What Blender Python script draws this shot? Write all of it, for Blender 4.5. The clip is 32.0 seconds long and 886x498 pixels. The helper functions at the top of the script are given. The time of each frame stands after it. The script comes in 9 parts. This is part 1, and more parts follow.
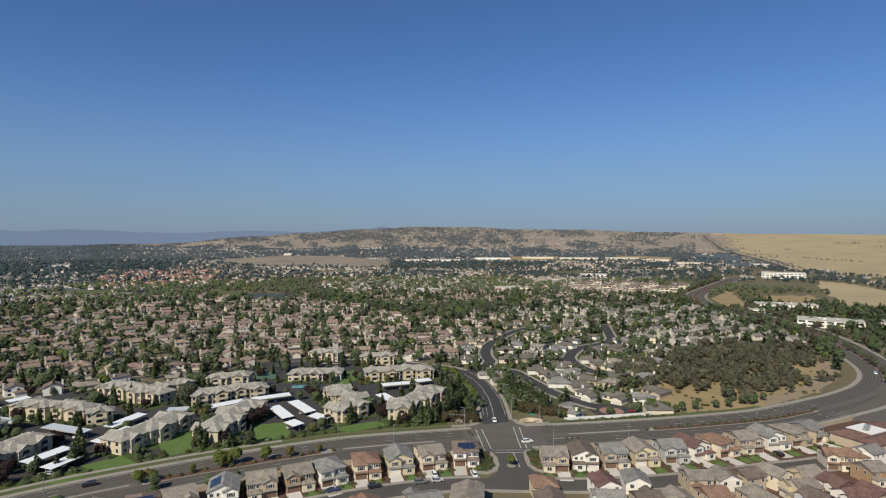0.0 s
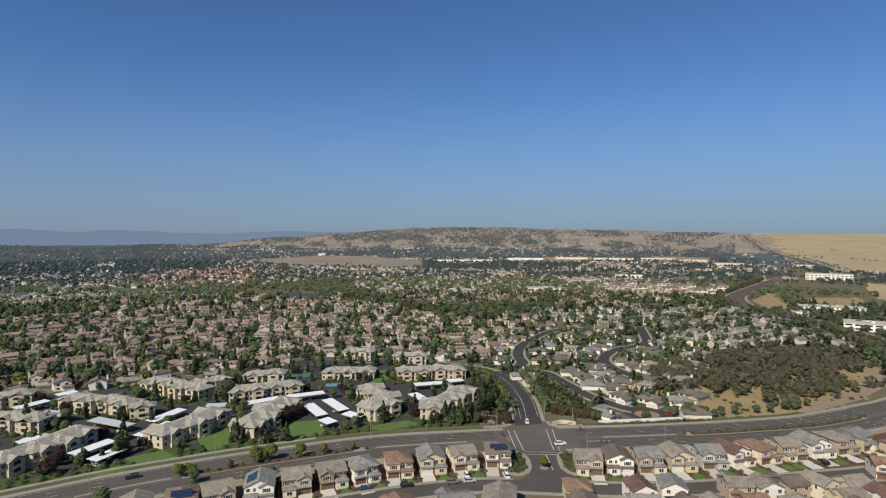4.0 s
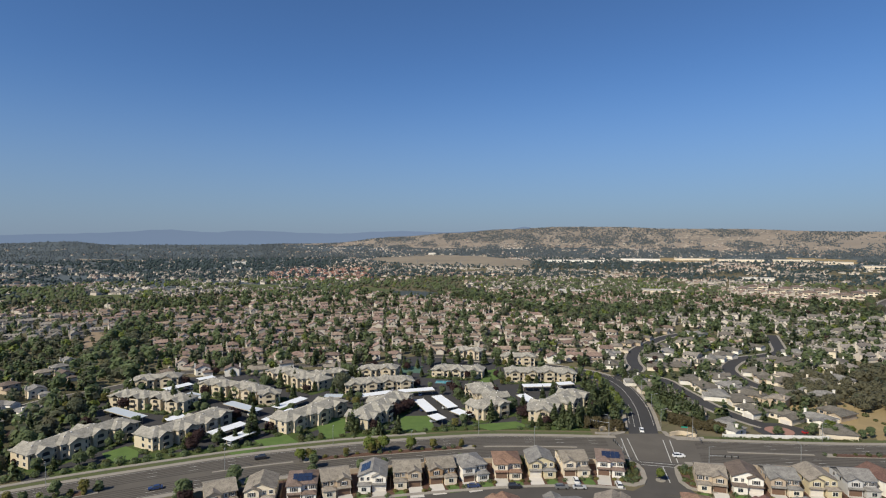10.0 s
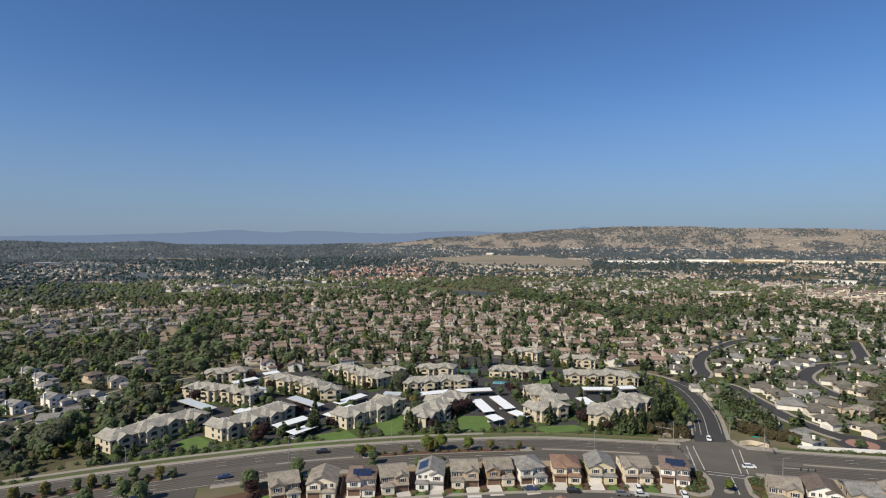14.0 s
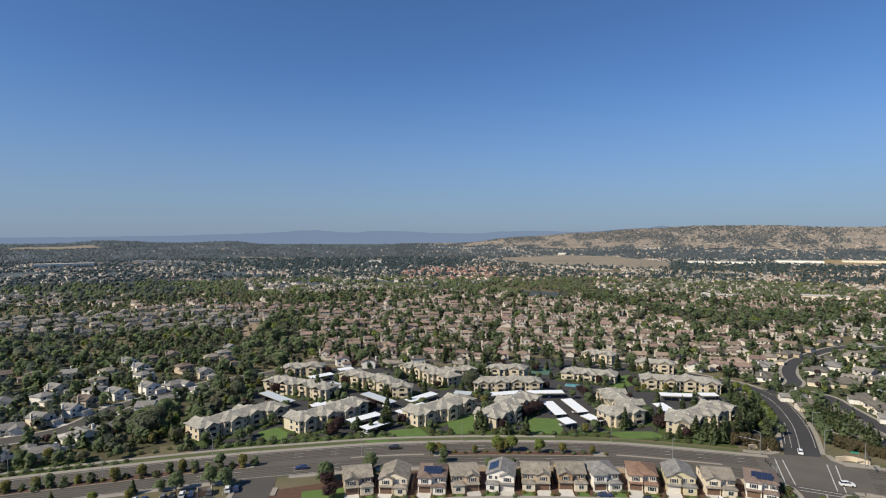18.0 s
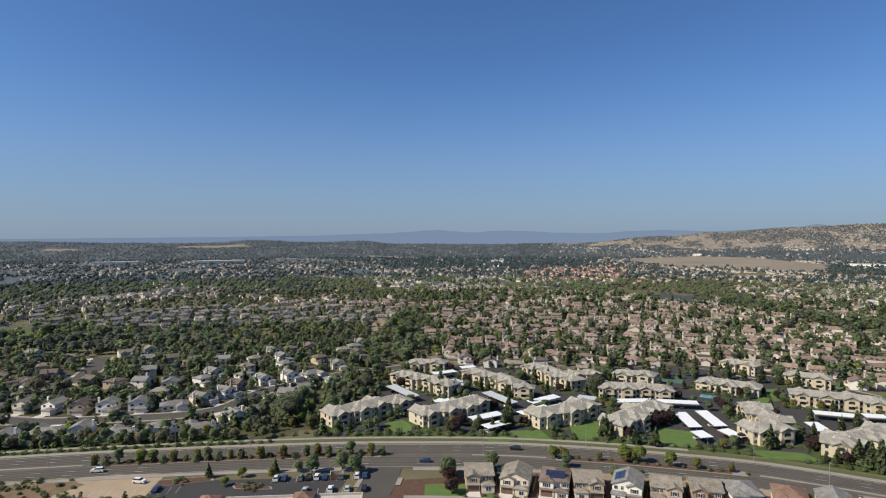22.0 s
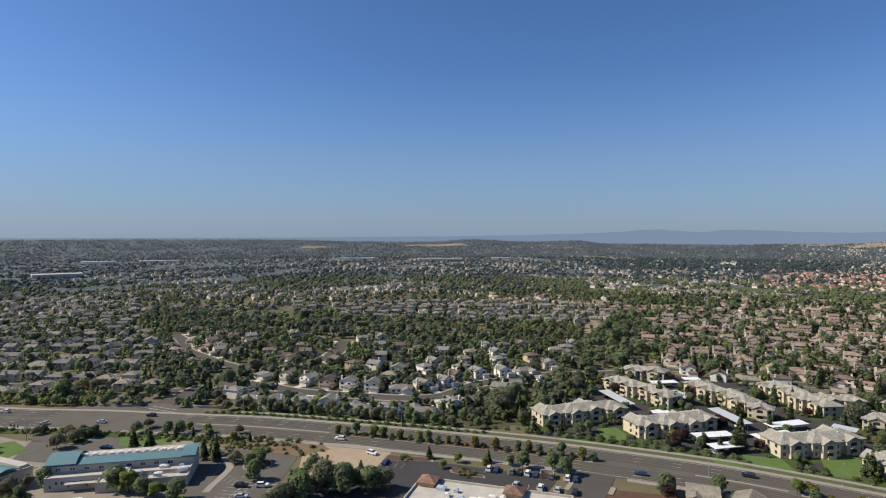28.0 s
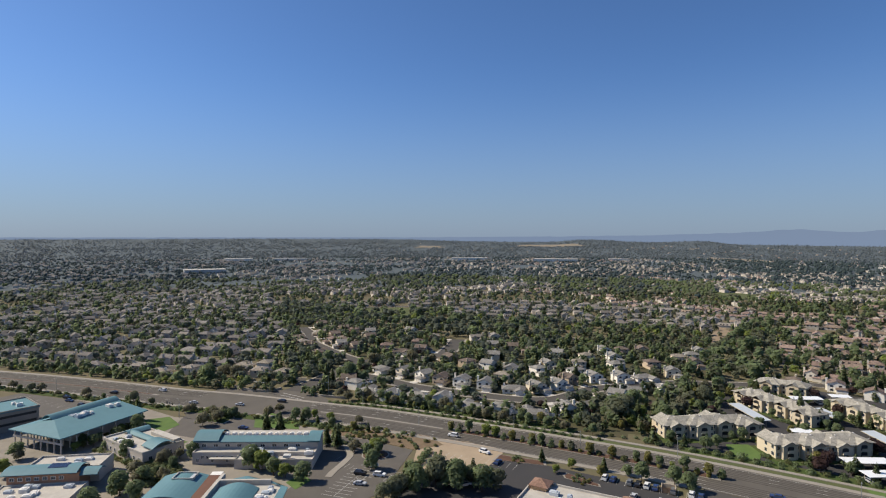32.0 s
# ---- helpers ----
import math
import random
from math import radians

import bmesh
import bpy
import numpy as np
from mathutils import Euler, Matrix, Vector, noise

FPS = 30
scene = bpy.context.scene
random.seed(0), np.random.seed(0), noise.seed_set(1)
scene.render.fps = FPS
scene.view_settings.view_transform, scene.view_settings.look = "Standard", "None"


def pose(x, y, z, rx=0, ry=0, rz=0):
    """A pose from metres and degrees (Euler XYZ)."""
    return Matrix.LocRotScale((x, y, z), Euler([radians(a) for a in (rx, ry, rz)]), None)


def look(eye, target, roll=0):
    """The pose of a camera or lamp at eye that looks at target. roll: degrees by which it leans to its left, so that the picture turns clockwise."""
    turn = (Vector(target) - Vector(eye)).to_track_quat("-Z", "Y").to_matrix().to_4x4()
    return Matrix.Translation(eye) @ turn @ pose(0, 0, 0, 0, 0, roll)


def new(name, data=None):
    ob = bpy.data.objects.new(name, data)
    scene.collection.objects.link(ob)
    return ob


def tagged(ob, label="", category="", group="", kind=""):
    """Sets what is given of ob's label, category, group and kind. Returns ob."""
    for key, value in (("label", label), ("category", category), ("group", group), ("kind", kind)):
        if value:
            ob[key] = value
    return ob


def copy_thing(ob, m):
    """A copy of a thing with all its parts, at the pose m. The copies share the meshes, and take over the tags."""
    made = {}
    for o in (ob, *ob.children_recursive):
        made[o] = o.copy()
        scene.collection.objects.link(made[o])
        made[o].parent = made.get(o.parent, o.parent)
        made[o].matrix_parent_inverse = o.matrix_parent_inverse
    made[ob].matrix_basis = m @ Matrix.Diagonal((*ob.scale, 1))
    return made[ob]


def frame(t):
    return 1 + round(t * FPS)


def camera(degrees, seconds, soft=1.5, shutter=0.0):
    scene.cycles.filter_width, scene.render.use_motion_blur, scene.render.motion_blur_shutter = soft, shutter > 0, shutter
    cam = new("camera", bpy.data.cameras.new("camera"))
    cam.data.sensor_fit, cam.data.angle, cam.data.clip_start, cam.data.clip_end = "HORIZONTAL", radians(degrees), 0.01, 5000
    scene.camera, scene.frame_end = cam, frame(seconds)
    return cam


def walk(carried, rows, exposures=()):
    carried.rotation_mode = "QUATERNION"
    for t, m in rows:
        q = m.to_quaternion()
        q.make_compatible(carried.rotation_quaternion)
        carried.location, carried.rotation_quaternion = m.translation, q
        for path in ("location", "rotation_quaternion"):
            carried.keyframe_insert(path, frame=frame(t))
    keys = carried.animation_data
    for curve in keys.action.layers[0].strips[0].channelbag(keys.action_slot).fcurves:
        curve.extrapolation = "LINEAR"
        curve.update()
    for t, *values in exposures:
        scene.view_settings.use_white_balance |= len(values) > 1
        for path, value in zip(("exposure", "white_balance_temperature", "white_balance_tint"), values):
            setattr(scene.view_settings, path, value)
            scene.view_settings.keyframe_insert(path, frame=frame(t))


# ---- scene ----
cam = camera(76.02, 32.0, soft=1.15)
EYE = 88.0
PATH = [
    (0.0, pose(0, 0, EYE, 88.74, -0.02, 0.00)),
    (0.5, pose(0, 0, EYE, 88.74, -0.02, 0.53)),
    (1.0, pose(0, 0, EYE, 88.75, -0.02, 1.05)),
    (1.5, pose(0, 0, EYE, 88.75, -0.02, 1.24)),
    (2.0, pose(0, 0, EYE, 88.75, -0.02, 1.43)),
    (2.5, pose(0, 0, EYE, 88.75, -0.02, 1.80)),
    (3.0, pose(0, 0, EYE, 88.75, -0.01, 2.28)),
    (3.5, pose(0, 0, EYE, 88.76, -0.01, 2.79)),
    (5.5, pose(0, 0, EYE, 88.75, 0.03, 5.10)),
    (6.0, pose(0, 0, EYE, 88.75, 0.03, 6.16)),
    (6.5, pose(0, 0, EYE, 88.75, 0.03, 7.44)),
    (7.0, pose(0, 0, EYE, 88.76, 0.03, 8.50)),
    (7.5, pose(0, 0, EYE, 88.75, 0.04, 9.42)),
    (8.0, pose(0, 0, EYE, 88.75, 0.03, 10.26)),
    (8.5, pose(0, 0, EYE, 88.75, 0.03, 11.19)),
    (9.0, pose(0, 0, EYE, 88.75, 0.03, 12.14)),
    (9.5, pose(0, 0, EYE, 88.75, 0.03, 13.14)),
    (10.0, pose(0, 0, EYE, 88.75, 0.03, 14.21)),
    (10.5, pose(0, 0, EYE, 88.75, 0.03, 15.22)),
    (11.0, pose(0, 0, EYE, 88.75, 0.02, 16.24)),
    (11.5, pose(0, 0, EYE, 88.75, 0.02, 17.35)),
    (12.0, pose(0, 0, EYE, 88.75, 0.02, 18.04)),
    (12.5, pose(0, 0, EYE, 88.75, 0.02, 18.44)),
    (13.0, pose(0, 0, EYE, 88.75, 0.02, 18.92)),
    (13.5, pose(0, 0, EYE, 88.75, 0.02, 19.41)),
    (15.5, pose(0, 0, EYE, 88.75, 0.10, 22.72)),
    (16.0, pose(0, 0, EYE, 88.75, 0.10, 23.71)),
    (16.5, pose(0, 0, EYE, 88.75, 0.11, 24.67)),
    (17.0, pose(0, 0, EYE, 88.74, 0.11, 25.51)),
    (17.5, pose(0, 0, EYE, 88.74, 0.12, 26.31)),
    (18.0, pose(0, 0, EYE, 88.74, 0.12, 27.18)),
    (18.5, pose(0, 0, EYE, 88.74, 0.12, 28.06)),
    (19.0, pose(0, 0, EYE, 88.74, 0.13, 28.90)),
    (19.5, pose(0, 0, EYE, 88.75, 0.13, 30.07)),
    (20.0, pose(0, 0, EYE, 88.75, 0.13, 31.59)),
    (20.5, pose(0, 0, EYE, 88.75, 0.13, 33.32)),
    (21.0, pose(0, 0, EYE, 88.75, 0.14, 35.09)),
    (21.5, pose(0, 0, EYE, 88.75, 0.14, 37.20)),
    (22.0, pose(0, 0, EYE, 88.75, 0.14, 39.48)),
    (22.5, pose(0, 0, EYE, 88.76, 0.14, 41.81)),
    (23.0, pose(0, 0, EYE, 88.76, 0.15, 43.92)),
    (23.5, pose(0, 0, EYE, 88.77, 0.15, 45.78)),
    (24.0, pose(0, 0, EYE, 88.77, 0.15, 47.66)),
    (24.5, pose(0, 0, EYE, 88.78, 0.15, 49.58)),
    (25.0, pose(0, 0, EYE, 88.78, 0.15, 51.35)),
    (25.5, pose(0, 0, EYE, 88.78, 0.15, 53.04)),
    (26.0, pose(0, 0, EYE, 88.77, 0.14, 54.70)),
    (26.5, pose(0, 0, EYE, 88.77, 0.14, 56.36)),
    (28.5, pose(0, 0, EYE, 88.73, -0.01, 62.09)),
    (29.0, pose(0, 0, EYE, 88.73, -0.02, 63.44)),
    (29.5, pose(0, 0, EYE, 88.73, -0.03, 64.82)),
    (30.0, pose(0, 0, EYE, 88.73, -0.05, 66.25)),
    (30.5, pose(0, 0, EYE, 88.73, -0.07, 67.65)),
    (31.0, pose(0, 0, EYE, 88.73, -0.08, 69.16)),
    (31.5, pose(0, 0, EYE, 88.73, -0.09, 70.70)),
    (32.0, pose(0, 0, EYE, 88.73, -0.10, 72.18)),
]
walk(cam, PATH, [(0.0, 0.05, 6180, 7.5), (11.0, 0.16, 6190, 8), (21.0, 0.26, 6200, 8.5), (32.0, 0.30, 6300, 10)])

# ---- world, sun ----
SUN_AZ = math.radians(150.0)     # to the left of +y
SUN_EL = math.radians(42.0)
sun_dir = Vector((-math.sin(SUN_AZ) * math.cos(SUN_EL), math.cos(SUN_AZ) * math.cos(SUN_EL), math.sin(SUN_EL)))
world = bpy.data.worlds.new("sky")
scene.world = world
world.use_nodes = True
wn = world.node_tree.nodes
sky = wn.new("ShaderNodeTexSky")
sky.sky_type = "NISHITA"
sky.sun_disc = False
sky.sun_elevation = SUN_EL
sky.sun_rotation = math.atan2(sun_dir.x, sun_dir.y)
sky.altitude = 100
sky.air_density = 0.85
sky.dust_density = 0.5
sky.ozone_density = 8.0
# summer haze: the sky pales to grey-blue low down
wl = world.node_tree.links
coord, xyz, low, hazy = wn.new("ShaderNodeTexCoord"), wn.new("ShaderNodeSeparateXYZ"), wn.new("ShaderNodeMapRange"), wn.new("ShaderNodeMix")
hazy.data_type = "RGBA"
low.interpolation_type = "SMOOTHERSTEP"
low.inputs[1].default_value, low.inputs[2].default_value = -0.10, 0.32
low.inputs[3].default_value, low.inputs[4].default_value = 0.88, 0.0
wl.new(coord.outputs["Generated"], xyz.inputs[0])
wl.new(xyz.outputs[2], low.inputs[0])
wl.new(low.outputs[0], hazy.inputs[0])
deep = wn.new("ShaderNodeMix")
deep.data_type = "RGBA"
deep.blend_type = "MULTIPLY"
deep.inputs[0].default_value = 1.0
deep.inputs[7].default_value = (0.93, 1.0, 1.06, 1)
wl.new(sky.outputs[0], deep.inputs[6])
wl.new(deep.outputs[2], hazy.inputs[6])
hazy.inputs[7].default_value = (2.36, 2.95, 3.86, 1)
wl.new(hazy.outputs[2], wn["Background"].inputs[0])
wn["Background"].inputs[1].default_value = 0.088
sun = new("sun", bpy.data.lights.new("sun", "SUN"))
sun.data.energy = 4.9
sun.data.angle = math.radians(0.55)
sun.data.color = (1.0, 0.88, 0.69)
sun.matrix_world = look(sun_dir * 300, (0, 0, 0))

# ---- materials ----
MATS = {}


def mat(name, col, col2=None, rough=0.85, metal=0.0, scale=1.0, mix=0.5, fine=8.0, bump=0.0, vary=0.0, island=0.0, spec=0.3, gain=0.6):
    """Two colours mixed by noise at two scales (in metres), with bump; vary and island shift the brightness per object or island."""
    if name in MATS:
        return MATS[name]
    m = bpy.data.materials.new(name)
    m.use_nodes = True
    n, k = m.node_tree.nodes, m.node_tree.links
    b = n["Principled BSDF"]
    b.inputs["Roughness"].default_value = rough
    b.inputs["Metallic"].default_value = metal
    b.inputs["Specular IOR Level"].default_value = spec
    col2 = col2 or tuple(c * 0.72 for c in col)
    geo = n.new("ShaderNodeNewGeometry")
    n1, n2 = n.new("ShaderNodeTexNoise"), n.new("ShaderNodeTexNoise")
    for q, s in ((n1, 1.0 / scale), (n2, fine / scale)):
        q.inputs["Scale"].default_value = s
        q.inputs["Detail"].default_value = 3.0
        k.new(geo.outputs["Position"], q.inputs["Vector"])
    ad = n.new("ShaderNodeMath")
    ad.operation = "MULTIPLY_ADD"
    k.new(n2.outputs[0], ad.inputs[0])
    ad.inputs[1].default_value = gain
    hf = n.new("ShaderNodeMath")
    hf.operation = "MULTIPLY_ADD"
    k.new(n1.outputs[0], hf.inputs[0])
    hf.inputs[1].default_value = 1.4
    hf.inputs[2].default_value = -0.5 - gain * 0.5 + (mix - 0.5)
    k.new(hf.outputs[0], ad.inputs[2])
    ad.use_clamp = True
    mx = n.new("ShaderNodeMix")
    mx.data_type = "RGBA"
    k.new(ad.outputs[0], mx.inputs[0])
    mx.inputs[6].default_value = (*col, 1)
    mx.inputs[7].default_value = (*col2, 1)
    out = mx.outputs[2]
    if vary or island:
        hs = n.new("ShaderNodeHueSaturation")
        src = geo.outputs["Random Per Island"] if island else n.new("ShaderNodeObjectInfo").outputs["Random"]
        amt = island or vary
        mv = n.new("ShaderNodeMapRange")
        mv.inputs[3].default_value, mv.inputs[4].default_value = 1 - amt, 1 + amt
        k.new(src, mv.inputs[0])
        k.new(mv.outputs[0], hs.inputs["Value"])
        mh = n.new("ShaderNodeMapRange")
        mh.inputs[3].default_value, mh.inputs[4].default_value = 0.5 - amt * 0.06, 0.5 + amt * 0.06
        wv = n.new("ShaderNodeMath")
        wv.operation = "MULTIPLY"
        wv.inputs[1].default_value = 7.31
        fr = n.new("ShaderNodeMath")
        fr.operation = "FRACT"
        k.new(src, wv.inputs[0])
        k.new(wv.outputs[0], fr.inputs[0])
        k.new(fr.outputs[0], mh.inputs[0])
        k.new(mh.outputs[0], hs.inputs["Hue"])
        k.new(out, hs.inputs["Color"])
        out = hs.outputs[0]
    k.new(out, b.inputs["Base Color"])
    if bump:
        bp = n.new("ShaderNodeBump")
        bp.inputs["Strength"].default_value = bump
        bp.inputs["Distance"].default_value = 0.05
        k.new(n2.outputs[0], bp.inputs["Height"])
        k.new(bp.outputs[0], b.inputs["Normal"])
    MATS[name] = m
    return m


def roof_mat(name, col, vary=0.1, island=0.0):
    """Concrete roof tiles, mottled tile by tile, with weathered streaks."""
    return mat(name, col, tuple(c * 0.42 for c in col), rough=0.85, scale=2.2, fine=5, vary=vary, island=island, bump=0.35, gain=2.0, mix=0.72)


def leaf_mat(name, col, col2, island=0.13, vary=0.0):
    m = mat(name, col, col2, rough=0.7, scale=7.0, fine=6.0, island=island, vary=vary, spec=0.2)
    n, k = m.node_tree.nodes, m.node_tree.links
    b = n["Principled BSDF"]
    tr, mx = n.new("ShaderNodeBsdfTranslucent"), n.new("ShaderNodeMixShader")
    k.new(b.inputs["Base Color"].links[0].from_socket, tr.inputs["Color"])
    mx.inputs[0].default_value = 0.6
    k.new(b.outputs[0], mx.inputs[1])
    k.new(tr.outputs[0], mx.inputs[2])
    k.new(mx.outputs[0], n["Material Output"].inputs["Surface"])
    return m


M_GROUND = mat("ground_earth", (0.15, 0.125, 0.08), (0.075, 0.09, 0.04), scale=14, fine=9, rough=0.95, spec=0.1)
M_DRY = mat("dry_grass", (0.295, 0.225, 0.12), (0.18, 0.145, 0.08), scale=16, fine=14, rough=0.95, spec=0.1)
M_FIELD = mat("golden_pasture", (0.37, 0.30, 0.18), (0.235, 0.19, 0.12), scale=150, fine=6, rough=0.95, spec=0.1)
M_DIRT = mat("graded_dirt", (0.36, 0.285, 0.20), (0.25, 0.19, 0.135), scale=9, fine=9, rough=0.95, spec=0.1)
M_MEADOW = mat("dull_meadow", (0.085, 0.105, 0.045), (0.13, 0.115, 0.06), scale=20, fine=8, rough=0.95, spec=0.1)
M_LAWN = mat("lawn", (0.105, 0.16, 0.046), (0.06, 0.105, 0.032), scale=4.5, fine=14, rough=0.9, spec=0.15)
M_BEDS = mat("ground_cover", (0.055, 0.085, 0.025), (0.10, 0.075, 0.045), scale=3, fine=7, rough=0.95, spec=0.1, mix=0.45)
M_BARK = mat("bark_mulch", (0.11, 0.062, 0.042), (0.06, 0.035, 0.025), scale=2, fine=8, rough=0.95)
M_ASPH = mat("asphalt_worn", (0.118, 0.106, 0.09), (0.08, 0.073, 0.063), scale=12, fine=14, rough=0.9, spec=0.2)
M_ASPHD = mat("asphalt_fresh", (0.052, 0.05, 0.05), (0.04, 0.039, 0.039), scale=8, fine=14, rough=0.85, spec=0.25)
M_ASPHM = mat("asphalt_street", (0.085, 0.078, 0.07), (0.06, 0.056, 0.052), scale=8, fine=14, rough=0.9, spec=0.2)
M_WORN = mat("asphalt_lane", (0.07, 0.063, 0.055), (0.05, 0.046, 0.041), scale=9, fine=10, rough=0.9, spec=0.2)
M_CONC = mat("concrete_walk", (0.285, 0.258, 0.218), (0.205, 0.187, 0.157), scale=4, fine=10, rough=0.9)
M_DRIVE = mat("concrete_drive", (0.52, 0.49, 0.44), (0.42, 0.39, 0.35), scale=3, fine=10, rough=0.9, vary=0.12)
M_PAINT = mat("road_paint", (0.48, 0.47, 0.44), (0.27, 0.26, 0.24), scale=1.5, fine=5, rough=0.8)
M_WALLB = mat("boundary_wall", (0.40, 0.33, 0.25), (0.30, 0.25, 0.19), scale=3, fine=9)
M_WOODF = mat("fence_wood", (0.20, 0.13, 0.085), (0.13, 0.085, 0.06), scale=2, fine=9, vary=0.15)
M_GLASS = mat("window_glass", (0.03, 0.035, 0.045), (0.05, 0.055, 0.065), rough=0.15, scale=1, spec=0.6)
M_WHITE = mat("white_trim", (0.72, 0.70, 0.66), (0.62, 0.60, 0.56), scale=1, fine=6, rough=0.7)
M_CPROOF = mat("carport_metal", (0.74, 0.76, 0.78), (0.64, 0.66, 0.68), scale=3, fine=4, rough=0.5, metal=0.0)
M_CPGREY = mat("carport_metal_grey", (0.45, 0.49, 0.53), (0.38, 0.42, 0.46), scale=3, fine=4, rough=0.5)
M_STEEL = mat("painted_steel", (0.42, 0.37, 0.28), (0.34, 0.30, 0.24), rough=0.6)
M_GALV = mat("galvanised_pole", (0.35, 0.36, 0.36), (0.27, 0.28, 0.28), rough=0.5, metal=0.4)
# dark metal; also the painted shade of the balcony recesses
M_DARK = mat("dark_metal_and_recess", (0.03, 0.03, 0.03), rough=0.6)
M_APT = mat("apartment_stucco", (0.56, 0.48, 0.35), (0.47, 0.40, 0.29), scale=4, fine=8, rough=0.9, vary=0.06)
M_APTR = roof_mat("apartment_tile", (0.375, 0.352, 0.30), vary=0.06)
M_TEAL = mat("teal_standing_seam", (0.10, 0.205, 0.235), (0.08, 0.172, 0.20), scale=6, fine=4, rough=0.65, spec=0.3)
M_CAMPW = mat("campus_stucco", (0.50, 0.45, 0.39), (0.43, 0.39, 0.34), scale=4, fine=8)
M_CAMPB = mat("campus_rust_stucco", (0.38, 0.20, 0.12), (0.32, 0.17, 0.10), scale=3, fine=8)
M_FLATR = mat("flat_roof_membrane", (0.46, 0.43, 0.38), (0.30, 0.28, 0.245), scale=3, fine=6)
M_SOLAR = mat("solar_panel", (0.02, 0.03, 0.065), (0.03, 0.045, 0.09), rough=0.2, scale=1, spec=0.6)
M_WATER = mat("pond_water", (0.06, 0.07, 0.06), (0.08, 0.085, 0.07), rough=0.55, scale=20, spec=0.12)
M_POOL = mat("pool_water", (0.08, 0.28, 0.34), (0.10, 0.31, 0.37), rough=0.05, scale=3, spec=0.5)
M_BRICKP = mat("brick_paving", (0.30, 0.17, 0.13), (0.24, 0.14, 0.11), scale=2, fine=9)
M_TRUNK = mat("tree_bark", (0.10, 0.075, 0.055), (0.06, 0.045, 0.035), scale=0.6, fine=6)
LEAF = {
    "oak": leaf_mat("oak_leaves", (0.178, 0.192, 0.126), (0.13, 0.142, 0.095)),
    "green": leaf_mat("broad_leaves", (0.195, 0.243, 0.123), (0.137, 0.175, 0.092)),
    "bright": leaf_mat("bright_leaves", (0.233, 0.28, 0.076), (0.171, 0.211, 0.0584)),
    "conifer": leaf_mat("conifer_needles", (0.205, 0.25, 0.125), (0.15, 0.188, 0.094)),
    "dry_oak": leaf_mat("dry_oak_leaves", (0.215, 0.205, 0.132), (0.15, 0.146, 0.095)),
    # oak colour dimmed and greyed to imitate the backlit, hazy west
    "live_oak": leaf_mat("dim_oak_leaves", (0.152, 0.176, 0.132), (0.11, 0.13, 0.102)),
    "russet": leaf_mat("russet_leaves", (0.155, 0.13, 0.072), (0.11, 0.095, 0.05)),
    "plum": leaf_mat("plum_leaves", (0.10, 0.062, 0.058), (0.068, 0.043, 0.042)),
    "autumn": leaf_mat("autumn_leaves", (0.25, 0.235, 0.08), (0.17, 0.165, 0.058)),
    "olive": leaf_mat("grey_leaves", (0.194, 0.211, 0.135), (0.137, 0.151, 0.0985)),
    "shrub": leaf_mat("shrub_leaves", (0.171, 0.187, 0.0825), (0.122, 0.134, 0.0606)),
}
# far foliage: blue-grey distance haze is mixed into these base colours
LEAF["far_green"] = leaf_mat("hazed_leaves", (0.105, 0.142, 0.142), (0.073, 0.104, 0.11), island=0.14)
LEAF["far_dark"] = leaf_mat("hazed_needles", (0.084, 0.112, 0.112), (0.06, 0.085, 0.089), island=0.14)
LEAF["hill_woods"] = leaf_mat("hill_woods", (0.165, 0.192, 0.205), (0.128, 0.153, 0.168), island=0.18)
# far ground, its base colour blued to stand for haze
M_PLAIN = mat("hazed_plain", (0.10, 0.118, 0.125), (0.065, 0.082, 0.093), scale=90, fine=7, rough=0.95, spec=0.1)
M_ASPHO = mat("asphalt_aged", (0.112, 0.101, 0.088), (0.078, 0.07, 0.061), scale=6, fine=9, rough=0.9)
M_BANK = mat("bark_bank", (0.20, 0.145, 0.095), (0.09, 0.075, 0.045), scale=5, fine=8, mix=0.55, rough=0.95, spec=0.1)
M_CAMPG = mat("campus_paving", (0.25, 0.222, 0.182), (0.165, 0.146, 0.12), scale=6, fine=9, rough=0.9)
M_GRAVEL = mat("gravel_verge", (0.27, 0.205, 0.135), (0.16, 0.125, 0.088), scale=4, fine=8, rough=0.95)
M_TILL = mat("fallow_field", (0.26, 0.22, 0.165), (0.145, 0.133, 0.108), scale=150, fine=6, mix=0.55, rough=0.95, spec=0.1)


